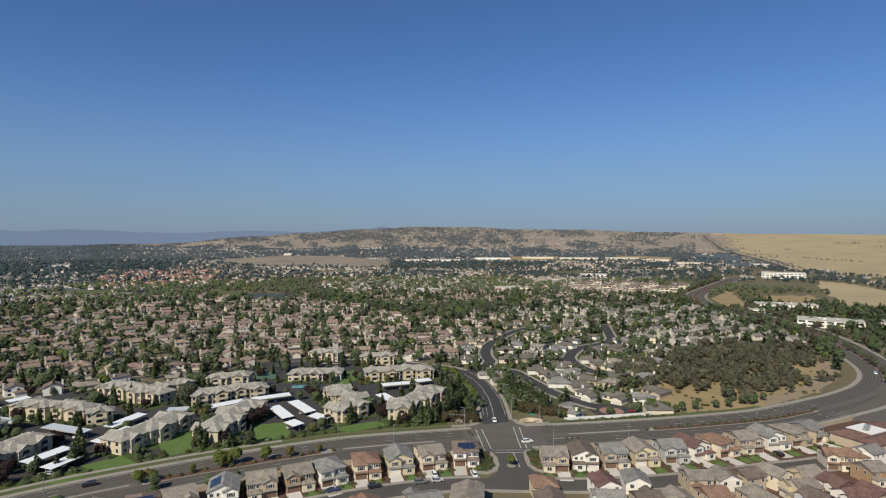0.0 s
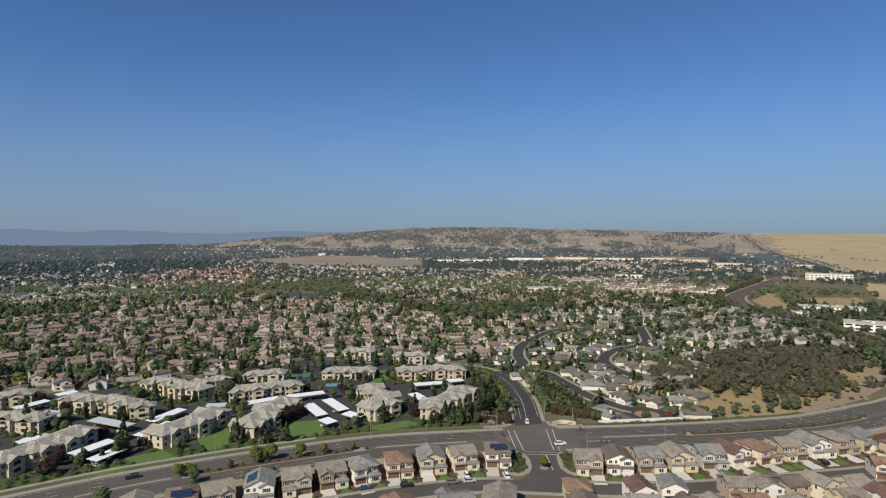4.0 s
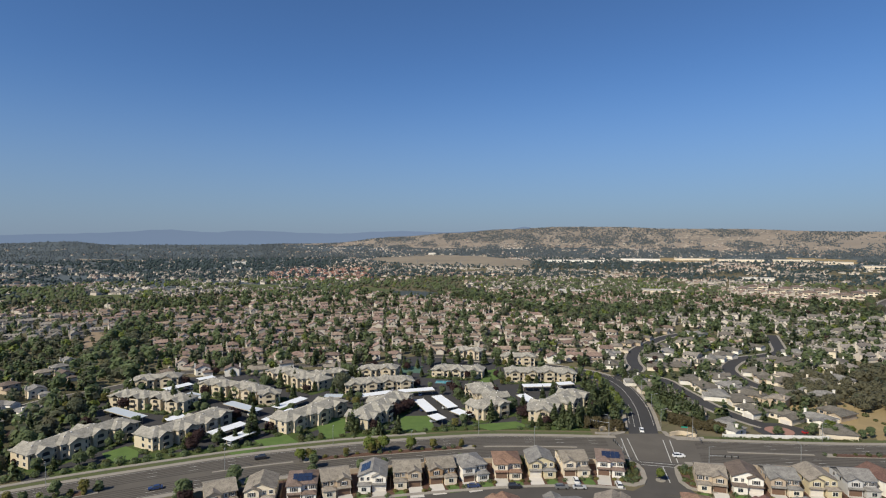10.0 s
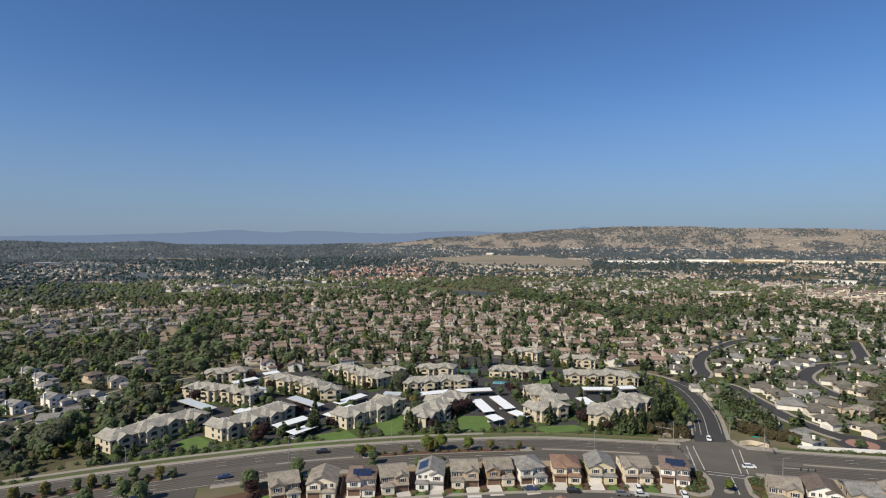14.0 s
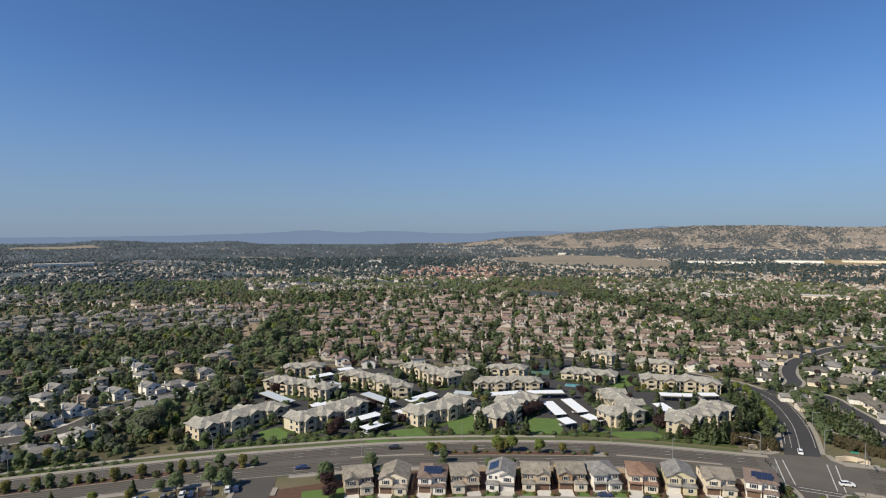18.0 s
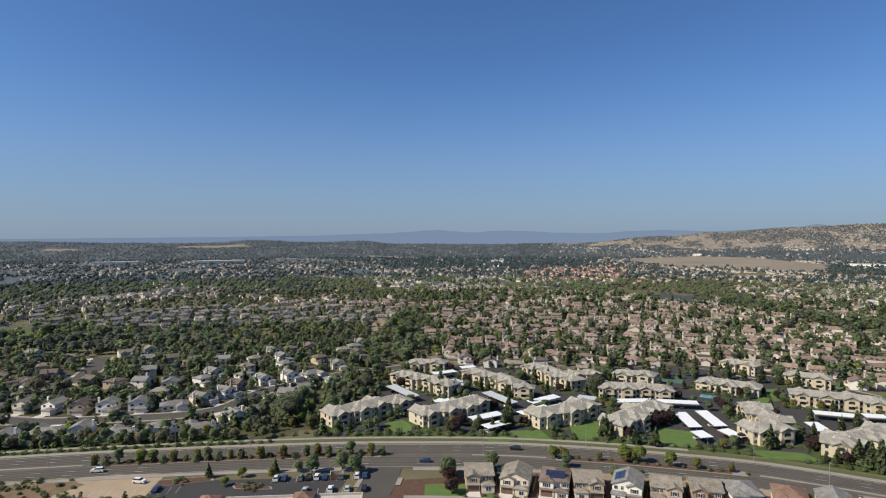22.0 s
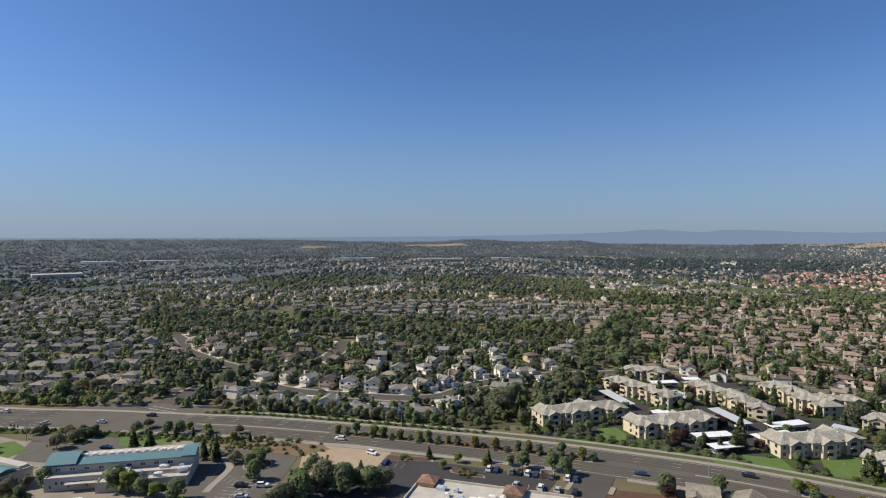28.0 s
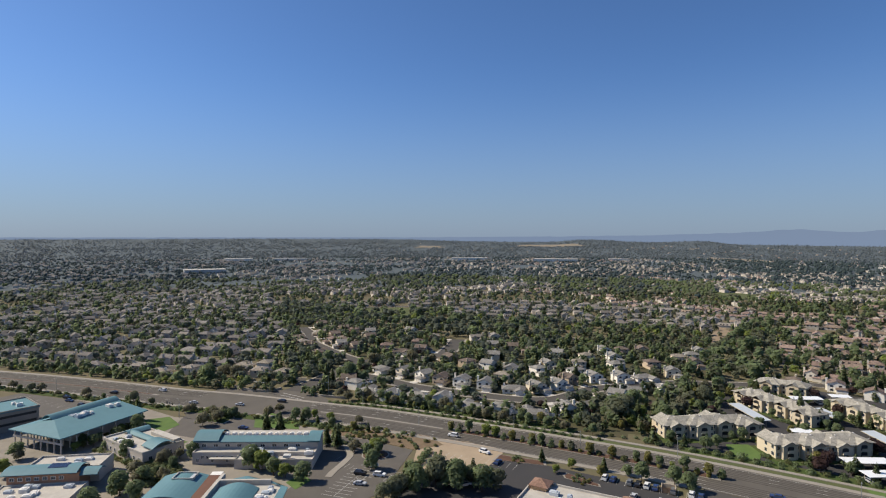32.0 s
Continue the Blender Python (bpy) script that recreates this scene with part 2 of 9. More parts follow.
# ---- geometry helpers ----
class Build:
    """A mesh gathered from simple solids, each with one of several materials."""

    def __init__(self):
        self.v, self.f, self.m = [], [], []

    def poly(self, pts, mi=0):
        s = len(self.v)
        self.v += [tuple(p) for p in pts]
        self.f.append(tuple(range(s, s + len(pts))))
        self.m.append(mi)

    def solid(self, pts, faces, mi=0):
        s = len(self.v)
        self.v += [tuple(p) for p in pts]
        for q in faces:
            self.f.append(tuple(s + i for i in q))
            self.m.append(mi)

    def box(self, x0, x1, y0, y1, z0, z1, mi=0):
        self.solid([(x0, y0, z0), (x1, y0, z0), (x1, y1, z0), (x0, y1, z0), (x0, y0, z1), (x1, y0, z1), (x1, y1, z1), (x0, y1, z1)],
                   [(3, 2, 1, 0), (4, 5, 6, 7), (0, 1, 5, 4), (1, 2, 6, 5), (2, 3, 7, 6), (3, 0, 4, 7)], mi)

    def hip(self, x0, x1, y0, y1, z, pitch=0.36, over=0.5, th=0.22, mi=0):
        """A hipped roof on its eaves board."""
        x0, x1, y0, y1 = x0 - over, x1 + over, y0 - over, y1 + over
        w, d = x1 - x0, y1 - y0
        self.box(x0, x1, y0, y1, z - th, z, mi)
        h = min(w, d) / 2 * pitch
        if w >= d:
            a, b = (x0 + d / 2, (y0 + y1) / 2, z + h), (x1 - d / 2 + 0.01, (y0 + y1) / 2, z + h)
        else:
            a, b = ((x0 + x1) / 2, y0 + w / 2, z + h), ((x0 + x1) / 2, y1 - w / 2, z + h)
        c = [(x0, y0, z), (x1, y0, z), (x1, y1, z), (x0, y1, z), a, b]
        if w >= d:
            fs = [(0, 1, 5, 4), (1, 2, 5), (2, 3, 4, 5), (3, 0, 4)]
        else:
            fs = [(0, 1, 4), (1, 2, 5, 4), (2, 3, 5), (3, 0, 4, 5)]
        self.solid(c, fs, mi)
        return h

    def gable(self, x0, x1, y0, y1, z, pitch=0.36, over=0.4, th=0.2, mi=0, wall=None, along="y"):
        """A gabled roof with its ridge along y (or x); wall fills the gable ends with that material index."""
        s = len(self.v)
        if along == "x":
            x0, x1, y0, y1 = y0, y1, x0, x1
        h = (x1 - x0) / 2 * pitch
        xm = (x0 + x1) / 2
        if wall is not None:
            for y in (y0, y1):
                self.solid([(x0, y, z - 0.05), (x1, y, z - 0.05), (xm, y, z + h)], [(0, 1, 2)], wall)
        e = over * pitch
        X0, X1, Y0, Y1 = x0 - over, x1 + over, y0 - over, y1 + over
        top = [(X0, Y0, z - e), (xm, Y0, z + h), (X1, Y0, z - e), (X0, Y1, z - e), (xm, Y1, z + h), (X1, Y1, z - e)]
        p = [(a, b, c + th) for a, b, c in top] + top
        self.solid(p, [(0, 1, 4, 3), (1, 2, 5, 4), (6, 9, 10, 7), (7, 10, 11, 8), (0, 6, 7, 1), (1, 7, 8, 2), (3, 4, 10, 9), (4, 5, 11, 10), (0, 3, 9, 6), (2, 8, 11, 5)], mi)
        if along == "x":
            self.v[s:] = [(b, a, c) for a, b, c in self.v[s:]]
        return h

    def tube(self, a, b, r0, r1, n=6, mi=0):
        a, b = Vector(a), Vector(b)
        q = (b - a).to_track_quat("Z", "Y")
        ring = [Vector((math.cos(i * 2 * math.pi / n), math.sin(i * 2 * math.pi / n), 0)) for i in range(n)]
        p = [a + q @ (u * r0) for u in ring] + [b + q @ (u * r1) for u in ring]
        self.solid(p, [(i, (i + 1) % n, n + (i + 1) % n, n + i) for i in range(n)] + [tuple(range(n))[::-1], tuple(range(n, 2 * n))], mi)

    def mesh(self, name, mats):
        me = bpy.data.meshes.new(name)
        me.from_pydata(self.v, [], self.f)
        for q in mats:
            me.materials.append(q)
        if len(mats) > 1:
            me.polygons.foreach_set("material_index", self.m)
        me.update()
        return me


def part(name, b, mats, parent=None, label=""):
    ob = new(name, b.mesh(name, mats if isinstance(mats, (list, tuple)) else [mats]))
    if parent:
        ob.parent = parent
    return tagged(ob, label)


def thing(name, label, category, m=None, group=""):
    e = new(name)
    e.empty_display_size = 0.5
    if m is not None:
        e.matrix_basis = m
    return tagged(e, label, category, group)


def spline(pts, step=4.0):
    """A smooth line through the points, resampled every step metres."""
    p = [Vector((*q, 0)) for q in pts]
    p = [p[0] * 2 - p[1]] + p + [p[-1] * 2 - p[-2]]
    out = []
    for i in range(1, len(p) - 2):
        n = max(1, int((p[i + 1] - p[i]).length / step))
        for j in range(n):
            t = j / n
            a, b, c, d = p[i - 1], p[i], p[i + 1], p[i + 2]
            out.append(0.5 * ((2 * b) + (c - a) * t + (2 * a - 5 * b + 4 * c - d) * t * t + (3 * b - a - 3 * c + d) * t ** 3))
    return out + [p[-2]]


def normals(line):
    """Unit normals to the left of the line's way."""
    out = []
    for i in range(len(line)):
        d = line[min(i + 1, len(line) - 1)] - line[max(i - 1, 0)]
        out.append(Vector((-d.y, d.x, 0)).normalized())
    return out


def ribbon(b, line, o0, o1, z, drop=0.3, mi=0, i0=0, i1=None):
    """A strip between two offsets from a line, with skirts down to z - drop."""
    nn = normals(line)
    i1 = len(line) if i1 is None else i1
    for i in range(i0, i1 - 1):
        a0, a1 = line[i] + nn[i] * o0, line[i] + nn[i] * o1
        b0, b1 = line[i + 1] + nn[i + 1] * o0, line[i + 1] + nn[i + 1] * o1
        t = [(a0.x, a0.y, z), (a1.x, a1.y, z), (b1.x, b1.y, z), (b0.x, b0.y, z)]
        b.poly([t[0], t[1], t[2], t[3]][::-1], mi)
        if drop:
            for p, q in ((t[0], t[3]), (t[2], t[1])):
                b.poly([p, q, (q[0], q[1], z - drop), (p[0], p[1], z - drop)], mi)


def slab(name, pts, z, material, th=0.3, kind="structure", label="", category=""):
    """A flat slab with the given outline."""
    b = Build()
    n = len(pts)
    area = sum(pts[i][0] * pts[(i + 1) % n][1] - pts[(i + 1) % n][0] * pts[i][1] for i in range(n))
    if area < 0:
        pts = pts[::-1]
    b.poly([(x, y, z) for x, y in pts])
    for i in range(n):
        p, q = pts[i], pts[(i + 1) % n]
        b.poly([(p[0], p[1], z - th), (q[0], q[1], z - th), (q[0], q[1], z), (p[0], p[1], z)])
    ob = part(name, b, material)
    return tagged(ob, label, category, kind=kind)


def polar(az, r):
    a = math.radians(az)
    return -math.sin(a) * r, math.cos(a) * r


def inside(x, y, poly):
    hit = False
    for i in range(len(poly)):
        (x0, y0), (x1, y1) = poly[i], poly[i - 1]
        if (y0 > y) != (y1 > y) and x < (x1 - x0) * (y - y0) / (y1 - y0) + x0:
            hit = not hit
    return hit


# ---- the land ----
CREST = [(-180, 60), (-60, 100), (-42, 96), (-30, 106), (-22, 118), (-12, 142), (-7, 146), (-3, 162), (2.5, 164), (7.6, 146), (13.5, 114),
         (18.5, 86), (26, 32), (34, 26), (44, 30), (48, 56), (52, 44), (58, 64), (62, 44), (68, 46), (78, 64), (90, 66), (110, 62), (130, 60), (180, 60)]


def crest(az):
    for (a0, z0), (a1, z1) in zip(CREST, CREST[1:]):
        if a0 <= az <= a1:
            t = (az - a0) / (a1 - a0)
            return z0 + (z1 - z0) * t * t * (3 - 2 * t)
    return 60.0


def land(x, y):
    """Height of the ground: level out to the far plain, then rising to the hills all round."""
    r = math.hypot(x, y)
    if r < 2300:
        return 0.0
    az = math.degrees(math.atan2(-x, y))
    t = min(1.0, (r - 2300) / 2350)
    rough = noise.noise(Vector((x / 420, y / 420, 3.3))) * 16 + noise.noise(Vector((x / 150, y / 150, 7.7))) * 6
    hill = crest(az)
    return max(0.0, hill * t ** 1.7 + rough * t * (1 - t) * 1.6 * min(1.0, hill / 90))


b = Build()
RINGS = [0, 40, 90, 150, 220, 320, 480, 700, 1000, 1400, 1900, 2300] + [2300 + 94 * i for i in range(1, 26)]
NA = 240
for r in RINGS:
    for i in range(NA):
        x, y = polar(-180 + 360 * i / NA, r)
        b.v.append((x, y, land(x, y)))
for j in range(len(RINGS) - 1):
    for i in range(NA):
        k = (i + 1) % NA
        b.f.append((j * NA + i, j * NA + k, (j + 1) * NA + k, (j + 1) * NA + i)[::-1])
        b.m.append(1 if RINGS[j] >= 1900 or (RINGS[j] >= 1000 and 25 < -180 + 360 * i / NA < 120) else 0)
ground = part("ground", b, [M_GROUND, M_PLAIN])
tagged(ground, "dry earth and scrub stretching out to low hills", "ground", kind="structure")


def patch(name, poly, material, label, z=0.35, da=0.35, n=40, category="field"):
    """A patch of land with its own cover; poly in degrees to the left and metres away."""
    a0, a1 = min(p[0] for p in poly), max(p[0] for p in poly)
    r0, r1 = min(p[1] for p in poly), max(p[1] for p in poly)
    na = max(6, int((a1 - a0) / da))
    b = Build()
    grid = [[None] * (n + 1) for _ in range(na + 1)]
    for i in range(na + 1):
        for j in range(n + 1):
            az = a0 + (a1 - a0) * i / na
            r = r0 * (r1 / r0) ** (j / n)
            grid[i][j] = (az, r)
    keep = {}

    def vid(i, j):
        if (i, j) not in keep:
            az, r = grid[i][j]
            az += 0.3 * (a1 - a0) / na * math.sin(i * 12.9 + j * 7.1)
            x, y = polar(az, r)
            keep[(i, j)] = len(b.v)
            b.v.append((x, y, land(x, y) + z + max(0, r - 1500) * 0.0006))
        return keep[(i, j)]

    for i in range(na):
        for j in range(n):
            ca, cr = (grid[i][j][0] + grid[i + 1][j][0]) / 2, (grid[i][j][1] + grid[i][j + 1][1]) / 2
            wob = noise.noise(Vector((ca * 1.5, math.log(cr) * 30, 1.0)))
            if inside(ca + wob * (a1 - a0) * 0.03, cr * (1 + wob * 0.02), poly):
                b.f.append((vid(i, j), vid(i, j + 1), vid(i + 1, j + 1), vid(i + 1, j)))
                b.m.append(0)
    ob = part(name, b, material)
    return tagged(ob, label, category, kind="structure")


# ---- main road and streets ----
MAIN = spline([(620, 1200), (480, 1000), (380, 850), (340, 729), (346, 640), (345, 560), (330, 480), (300, 398), (279, 355), (253, 325),
               (224, 304), (200, 291), (178, 280), (157, 271), (126, 263), (100, 257.5), (60, 251), (15, 244.5), (-28, 236), (-50, 229),
               (-84, 213), (-104, 202), (-128, 187), (-156, 165), (-176, 148), (-196, 129), (-222, 103), (-250, 73), (-272, 48), (-291, 22),
               (-306, 2), (-322, -20), (-340, -48), (-365, -82), (-395, -124), (-430, -178), (-500, -290), (-620, -480)], 4.0)
MN = normals(MAIN)


def near_main(x, y):
    """Distance from the main road's middle; negative on the camera's side."""
    best, s = 1e9, 1
    for i in range(0, len(MAIN), 2):
        d = (MAIN[i].x - x) ** 2 + (MAIN[i].y - y) ** 2
        if d < best:
            best, s = d, (1 if (x - MAIN[i].x) * MN[i].x + (y - MAIN[i].y) * MN[i].y > 0 else -1)
    return -math.sqrt(best) * s


SIDE = spline([(25, 259), (25.2, 270), (25.5, 296), (24.5, 314), (21.5, 336), (17, 353), (10, 366), (0, 376), (-14, 383), (-40, 392), (-90, 400)], 4)
ST2 = spline([(18, 364), (27, 378), (33, 396), (32, 412), (32.5, 432), (37.5, 459), (47.5, 485), (60, 512), (75, 536), (110, 570)], 4)
ST3 = spline([(28, 378), (45, 368), (51, 350), (58, 329), (62, 317), (68, 306), (78, 293), (88, 284)], 4)
ST4 = spline([(118, 363), (106, 360), (98.5, 365), (94, 376), (91, 392), (92, 411), (100, 431), (111, 449), (126, 460), (142, 478), (150, 510), (160, 560)], 4)
LEFT1 = spline([(-366, 50), (-355, 60), (-338, 73), (-320, 84), (-307, 97), (-291, 115), (-279, 129), (-272, 143), (-272, 155), (-277, 168), (-282, 180), (-283, 198), (-280, 219), (-279, 240), (-270, 258), (-262, 278)], 4)
LEFT2 = spline([(-325, 12), (-345, 30), (-362, 44), (-382, 58), (-395, 75), (-395, 95), (-391, 116), (-402, 130), (-425, 145), (-455, 160)], 4)
LEFT3 = spline([(-396, 66), (-420, 56), (-449, 48), (-482, 40), (-520, 42), (-560, 38)], 4)
FRONT = spline([(-134, 128), (-118, 141), (-106, 149), (-91, 157), (-76, 167), (-60, 175.5), (-44, 183), (-28, 190), (-12, 195.5), (6, 199.5), (30, 199), (54, 198.5),
                (80, 201.5), (104, 206.5), (124, 212), (142, 216), (160, 222), (178, 232)], 4)
EXIT = spline([(-153, 151), (-148, 144), (-141, 133), (-132, 118), (-121, 100)], 3)


# mouths of streets (x, y, radius), where the kerbs are dropped
MOUTHS = [(26.5, 229, 9.5), (26.5, 205, 9.0), (25.3, 261, 10.5), (-330, 16, 13), (-153, 151, 10), (-139, 131, 10), (-372, 50, 11), (-396, 68, 9), (18, 362, 8), (28, 378, 7), (88, 284, 10), (-296, -20, 16)]


def kerb_strip(b, line, o0, o1, z):
    """A raised strip beside a street, left out at the mouths of other streets."""
    nn = normals(line)
    i0 = None
    for i in range(len(line)):
        p = line[i] + nn[i] * (o0 + o1) / 2
        shut = any((p.x - x) ** 2 + (p.y - y) ** 2 < r * r for x, y, r in MOUTHS)
        if not shut and i0 is None:
            i0 = i
        if i0 is not None and (shut or i == len(line) - 1):
            ribbon(b, line, o0, o1, z, i0=i0, i1=i + (0 if shut else 1))
            i0 = None


def street(name, line, half, z, material, label, walk_w=1.8, kerb=True):
    b = Build()
    ribbon(b, line, -half, half, z)
    ob = tagged(part(name, b, material), label, "street", kind="structure")
    if kerb:
        b = Build()
        kerb_strip(b, line, half + 0.001, half + walk_w, z + 0.14)
        kerb_strip(b, line, -(half + walk_w), -half - 0.001, z + 0.14)
        tagged(part("pavement", b, M_CONC), "pale concrete kerb and footway along the street", "pavement", kind="structure")
    return ob


road = street("road", MAIN, 12.4, 0.10, M_ASPH, "worn grey asphalt of the wide divided road", 2.6)
for nm, ln, hf, zz, mt, lb in (
        ("road_side", SIDE, 6.4, 0.115, M_ASPHD, "fresh black asphalt side street bending uphill"),
        ("road_lane", ST2, 3.9, 0.12, M_ASPHD, "fresh black asphalt residential street"),
        ("road_close", ST3, 3.9, 0.125, M_ASPHD, "fresh black asphalt close ending in a turning circle"),
        ("road_loop", ST4, 3.9, 0.12, M_ASPHD, "fresh black asphalt residential loop"),
        ("road_west", LEFT1, 4.8, 0.12, M_ASPHM, "grey asphalt residential street"),
        ("road_crossing", LEFT2, 6.0, 0.118, M_ASPHM, "grey asphalt street joining the wide road"),
        ("road_branch", LEFT3, 4.6, 0.119, M_ASPHM, "grey asphalt residential street between gardens"),
        ("road_front", FRONT, 4.6, 0.118, M_ASPHM, "grey asphalt street before the row of houses"),
        ("road_exit", EXIT, 6.2, 0.122, M_ASPHM, "grey asphalt exit from the shop car park")):
    street(nm, ln, hf, zz, mt, lb)


def disc(cx, cy, r, n=28):
    return [(cx + r * math.cos(i * 2 * math.pi / n), cy + r * math.sin(i * 2 * math.pi / n)) for i in range(n)]


slab("road_circle", disc(86, 284, 11.5), 0.13, M_ASPHD, label="black asphalt turning circle", category="street")
slab("paving", disc(85, 284, 6), 0.145, M_BRICKP, label="round red brick paving in the turning circle", category="paving")
slab("road_junction", [(12, 229), (44, 231), (45, 262), (36, 268), (13, 262), (8, 255)], 0.128, M_ASPH, label="worn grey asphalt of the crossing", category="road")
slab("road_apron", [(188, 278), (214, 290), (262, 328), (300, 330), (330, 300), (330, 250), (240, 262), (200, 268)], 0.128, M_ASPH, label="wide worn asphalt junction", category="road")
slab("road_junction_west", [(-292, -12), (-300, 36), (-322, 30), (-338, 6), (-350, -22), (-318, -40), (-296, -34)], 0.128, M_ASPH, label="worn grey asphalt of the western crossing", category="road")


def dashes(b, line, off, w, on, gap, z, i0, i1):
    nn = normals(line)
    run, i = 0.0, i0
    while i < i1 - 1:
        d = (line[i + 1] - line[i]).length
        if gap == 0 or (run % (on + gap)) < on:
            p, q = line[i], line[i + 1]
            if gap:
                q = p + (q - p).normalized() * min(on, d)
            u, v = nn[i], nn[i + 1] if gap == 0 else nn[i]
            b.poly([(p.x + u.x * (off - w), p.y + u.y * (off - w), z), (q.x + v.x * (off - w), q.y + v.y * (off - w), z),
                    (q.x + v.x * (off + w), q.y + v.y * (off + w), z), (p.x + u.x * (off + w), p.y + u.y * (off + w), z)])
        run += d
        i += 1


def index_near(line, x, y):
    return min(range(len(line)), key=lambda i: (line[i].x - x) ** 2 + (line[i].y - y) ** 2)


I_E, I_X1, I_X0, I_W = index_near(MAIN, 196, 289), index_near(MAIN, 50, 249), index_near(MAIN, 6, 243), index_near(MAIN, -296, 14)
I_X2, I_WW = index_near(MAIN, -330, -32), index_near(MAIN, -430, -178)
I_M1, I_M0 = index_near(MAIN, -116, 196), index_near(MAIN, -156, 165)
b = Build()
for i0, i1 in ((I_E, I_X1), (I_X0, I_W), (I_X2, I_WW)):
    for off in (-5.2, -8.6, 5.2, 8.6):
        dashes(b, MAIN, off, 0.09, 3.2, 9.0, 0.132, i0, i1)
    for off in (-11.4, 11.4):
        dashes(b, MAIN, off, 0.08, 1, 0, 0.132, i0, i1)
wear = Build()
for off in (-10.0, -6.9, -3.6, 3.6, 6.9, 10.0):
    for d in (-0.75, 0.75):
        ribbon(wear, MAIN, off + d - 0.3, off + d + 0.3, 0.116, drop=0.03)
tagged(part("wheel_track", wear, M_WORN, road), "darker wheel tracks worn along the lanes", kind="stuff")
dashes(b, SIDE, 0.4, 0.12, 1, 0, 0.15, 3, len(SIDE) - 18)
dashes(b, SIDE, 3.3, 0.08, 1, 0, 0.15, 3, 12)
dashes(b, SIDE, -5.4, 0.09, 1, 0, 0.15, 4, len(SIDE) - 18)
dashes(b, SIDE, 5.4, 0.09, 1, 0, 0.15, 4, len(SIDE) - 18)


def stripe(b, x0, y0, x1, y1, w, z=0.14):
    d = Vector((x1 - x0, y1 - y0, 0)).normalized()
    u = Vector((-d.y, d.x, 0)) * w / 2
    b.poly([(x0 - u.x, y0 - u.y, z), (x1 - u.x, y1 - u.y, z), (x1 + u.x, y1 + u.y, z), (x0 + u.x, y0 + u.y, z)])


for s in ((15, 256.5, 17, 232.5), (17.6, 257, 20, 232.5), (32.4, 259, 32.4, 233.5), (35.2, 259.5, 34.8, 233.5), (20.5, 231.4, 33.5, 231.6), (20.8, 228.8, 33.3, 229), (28.6, 228.5, 29.4, 214)):
    stripe(b, *s, 0.35)
tagged(part("road_marking", b, M_PAINT, road), "worn white lane lines and crossing lines", kind="stuff")

# western junction: crossing lines and low curved entry walls
b = Build()
for q in ((-328, 11.5, -315, 22), (-325, 9.5, -311.5, 20.5)):
    stripe(b, *q, 0.35)
tagged(part("crossing_line", b, M_PAINT, road), "white crossing lines at the side street", kind="stuff")
for pts in ([(-349, -15), (-341, -9), (-335, -2), (-333.5, 5), (-337, 11)], [(-325, 29), (-320, 28), (-315, 30.5), (-311, 36), (-306, 43)]):
    line = spline(pts, 1.5)
    b = Build()
    ribbon(b, line, -0.2, 0.2, 1.1, drop=1.2)
    tagged(part("entry_wall", b, M_WALLB), "low curved tan stone entry wall", "wall", kind="structure")
    b = Build()
    ribbon(b, line, -0.3, 0.3, 1.22, drop=0.12)
    tagged(part("wall_cap", b, M_CONC), "pale concrete cap of the entry wall", "wall", kind="structure")

# raised medians: planted beds with pale concrete kerbs
def median(i0, i1, o0, o1, bed):
    b = Build()
    ribbon(b, MAIN, o0, o1, 0.26, i0=i0, i1=i1)
    tagged(part("median_kerb", b, M_CONC), "pale concrete median kerb", "kerb", kind="structure")
    if bed:
        b = Build()
        ribbon(b, MAIN, o0 + 0.35, o1 - 0.35, 0.34, i0=i0 + 1, i1=i1 - 1)
        tagged(part("median_bed", b, bed), "bark mulch bed in the road's median", "planting bed", kind="structure")


I_P0, I_P1 = index_near(MAIN, 190, 286), index_near(MAIN, 88, 256)
median(I_P0, I_P1, -1.8, 1.8, M_BARK)
median(index_near(MAIN, 340, 729), index_near(MAIN, 262, 334), -1.8, 1.8, M_BARK)
median(index_near(MAIN, 600, 1170), index_near(MAIN, 342, 745), -3.5, 3.5, M_BARK)
median(I_P1, I_X1 - 1, -0.5, 0.5, None)
I_Q0, I_Q1 = index_near(MAIN, -46, 231), index_near(MAIN, -110, 199)
median(I_Q0, I_Q1, -2.0, 2.0, M_BARK)
median(I_X0 + 2, I_Q0, -0.45, 0.45, None)
median(I_Q1, index_near(MAIN, -140, 178), -0.5, 0.5, None)
I_R0, I_R1 = index_near(MAIN, -164, 158), index_near(MAIN, -246, 78)
median(I_R0, I_R1, -2.2, 2.2, M_BARK)
median(I_R1, index_near(MAIN, -288, 26), -0.6, 0.6, None)
median(index_near(MAIN, -345, -55), I_WW, -0.9, 0.9, M_BARK)


# verge: lawn strip and far footway along the north side
b = Build()
ribbon(b, MAIN, -18.4, -15.2, 0.12, i0=index_near(MAIN, 8, 243), i1=index_near(MAIN, -206, 119))
ribbon(b, MAIN, -18.4, -15.2, 0.12, i0=index_near(MAIN, 170, 276), i1=index_near(MAIN, 48, 249))
verge = tagged(part("verge", b, M_MEADOW), "strip of green lawn beside the road", "lawn", kind="structure")
b = Build()
ribbon(b, MAIN, -20.6, -18.5, 0.27, i0=index_near(MAIN, -60, 224), i1=index_near(MAIN, -282, 34))
tagged(part("pavement", b, M_CONC), "pale concrete path winding beside the lawn strip", "pavement", kind="structure")
b = Build()
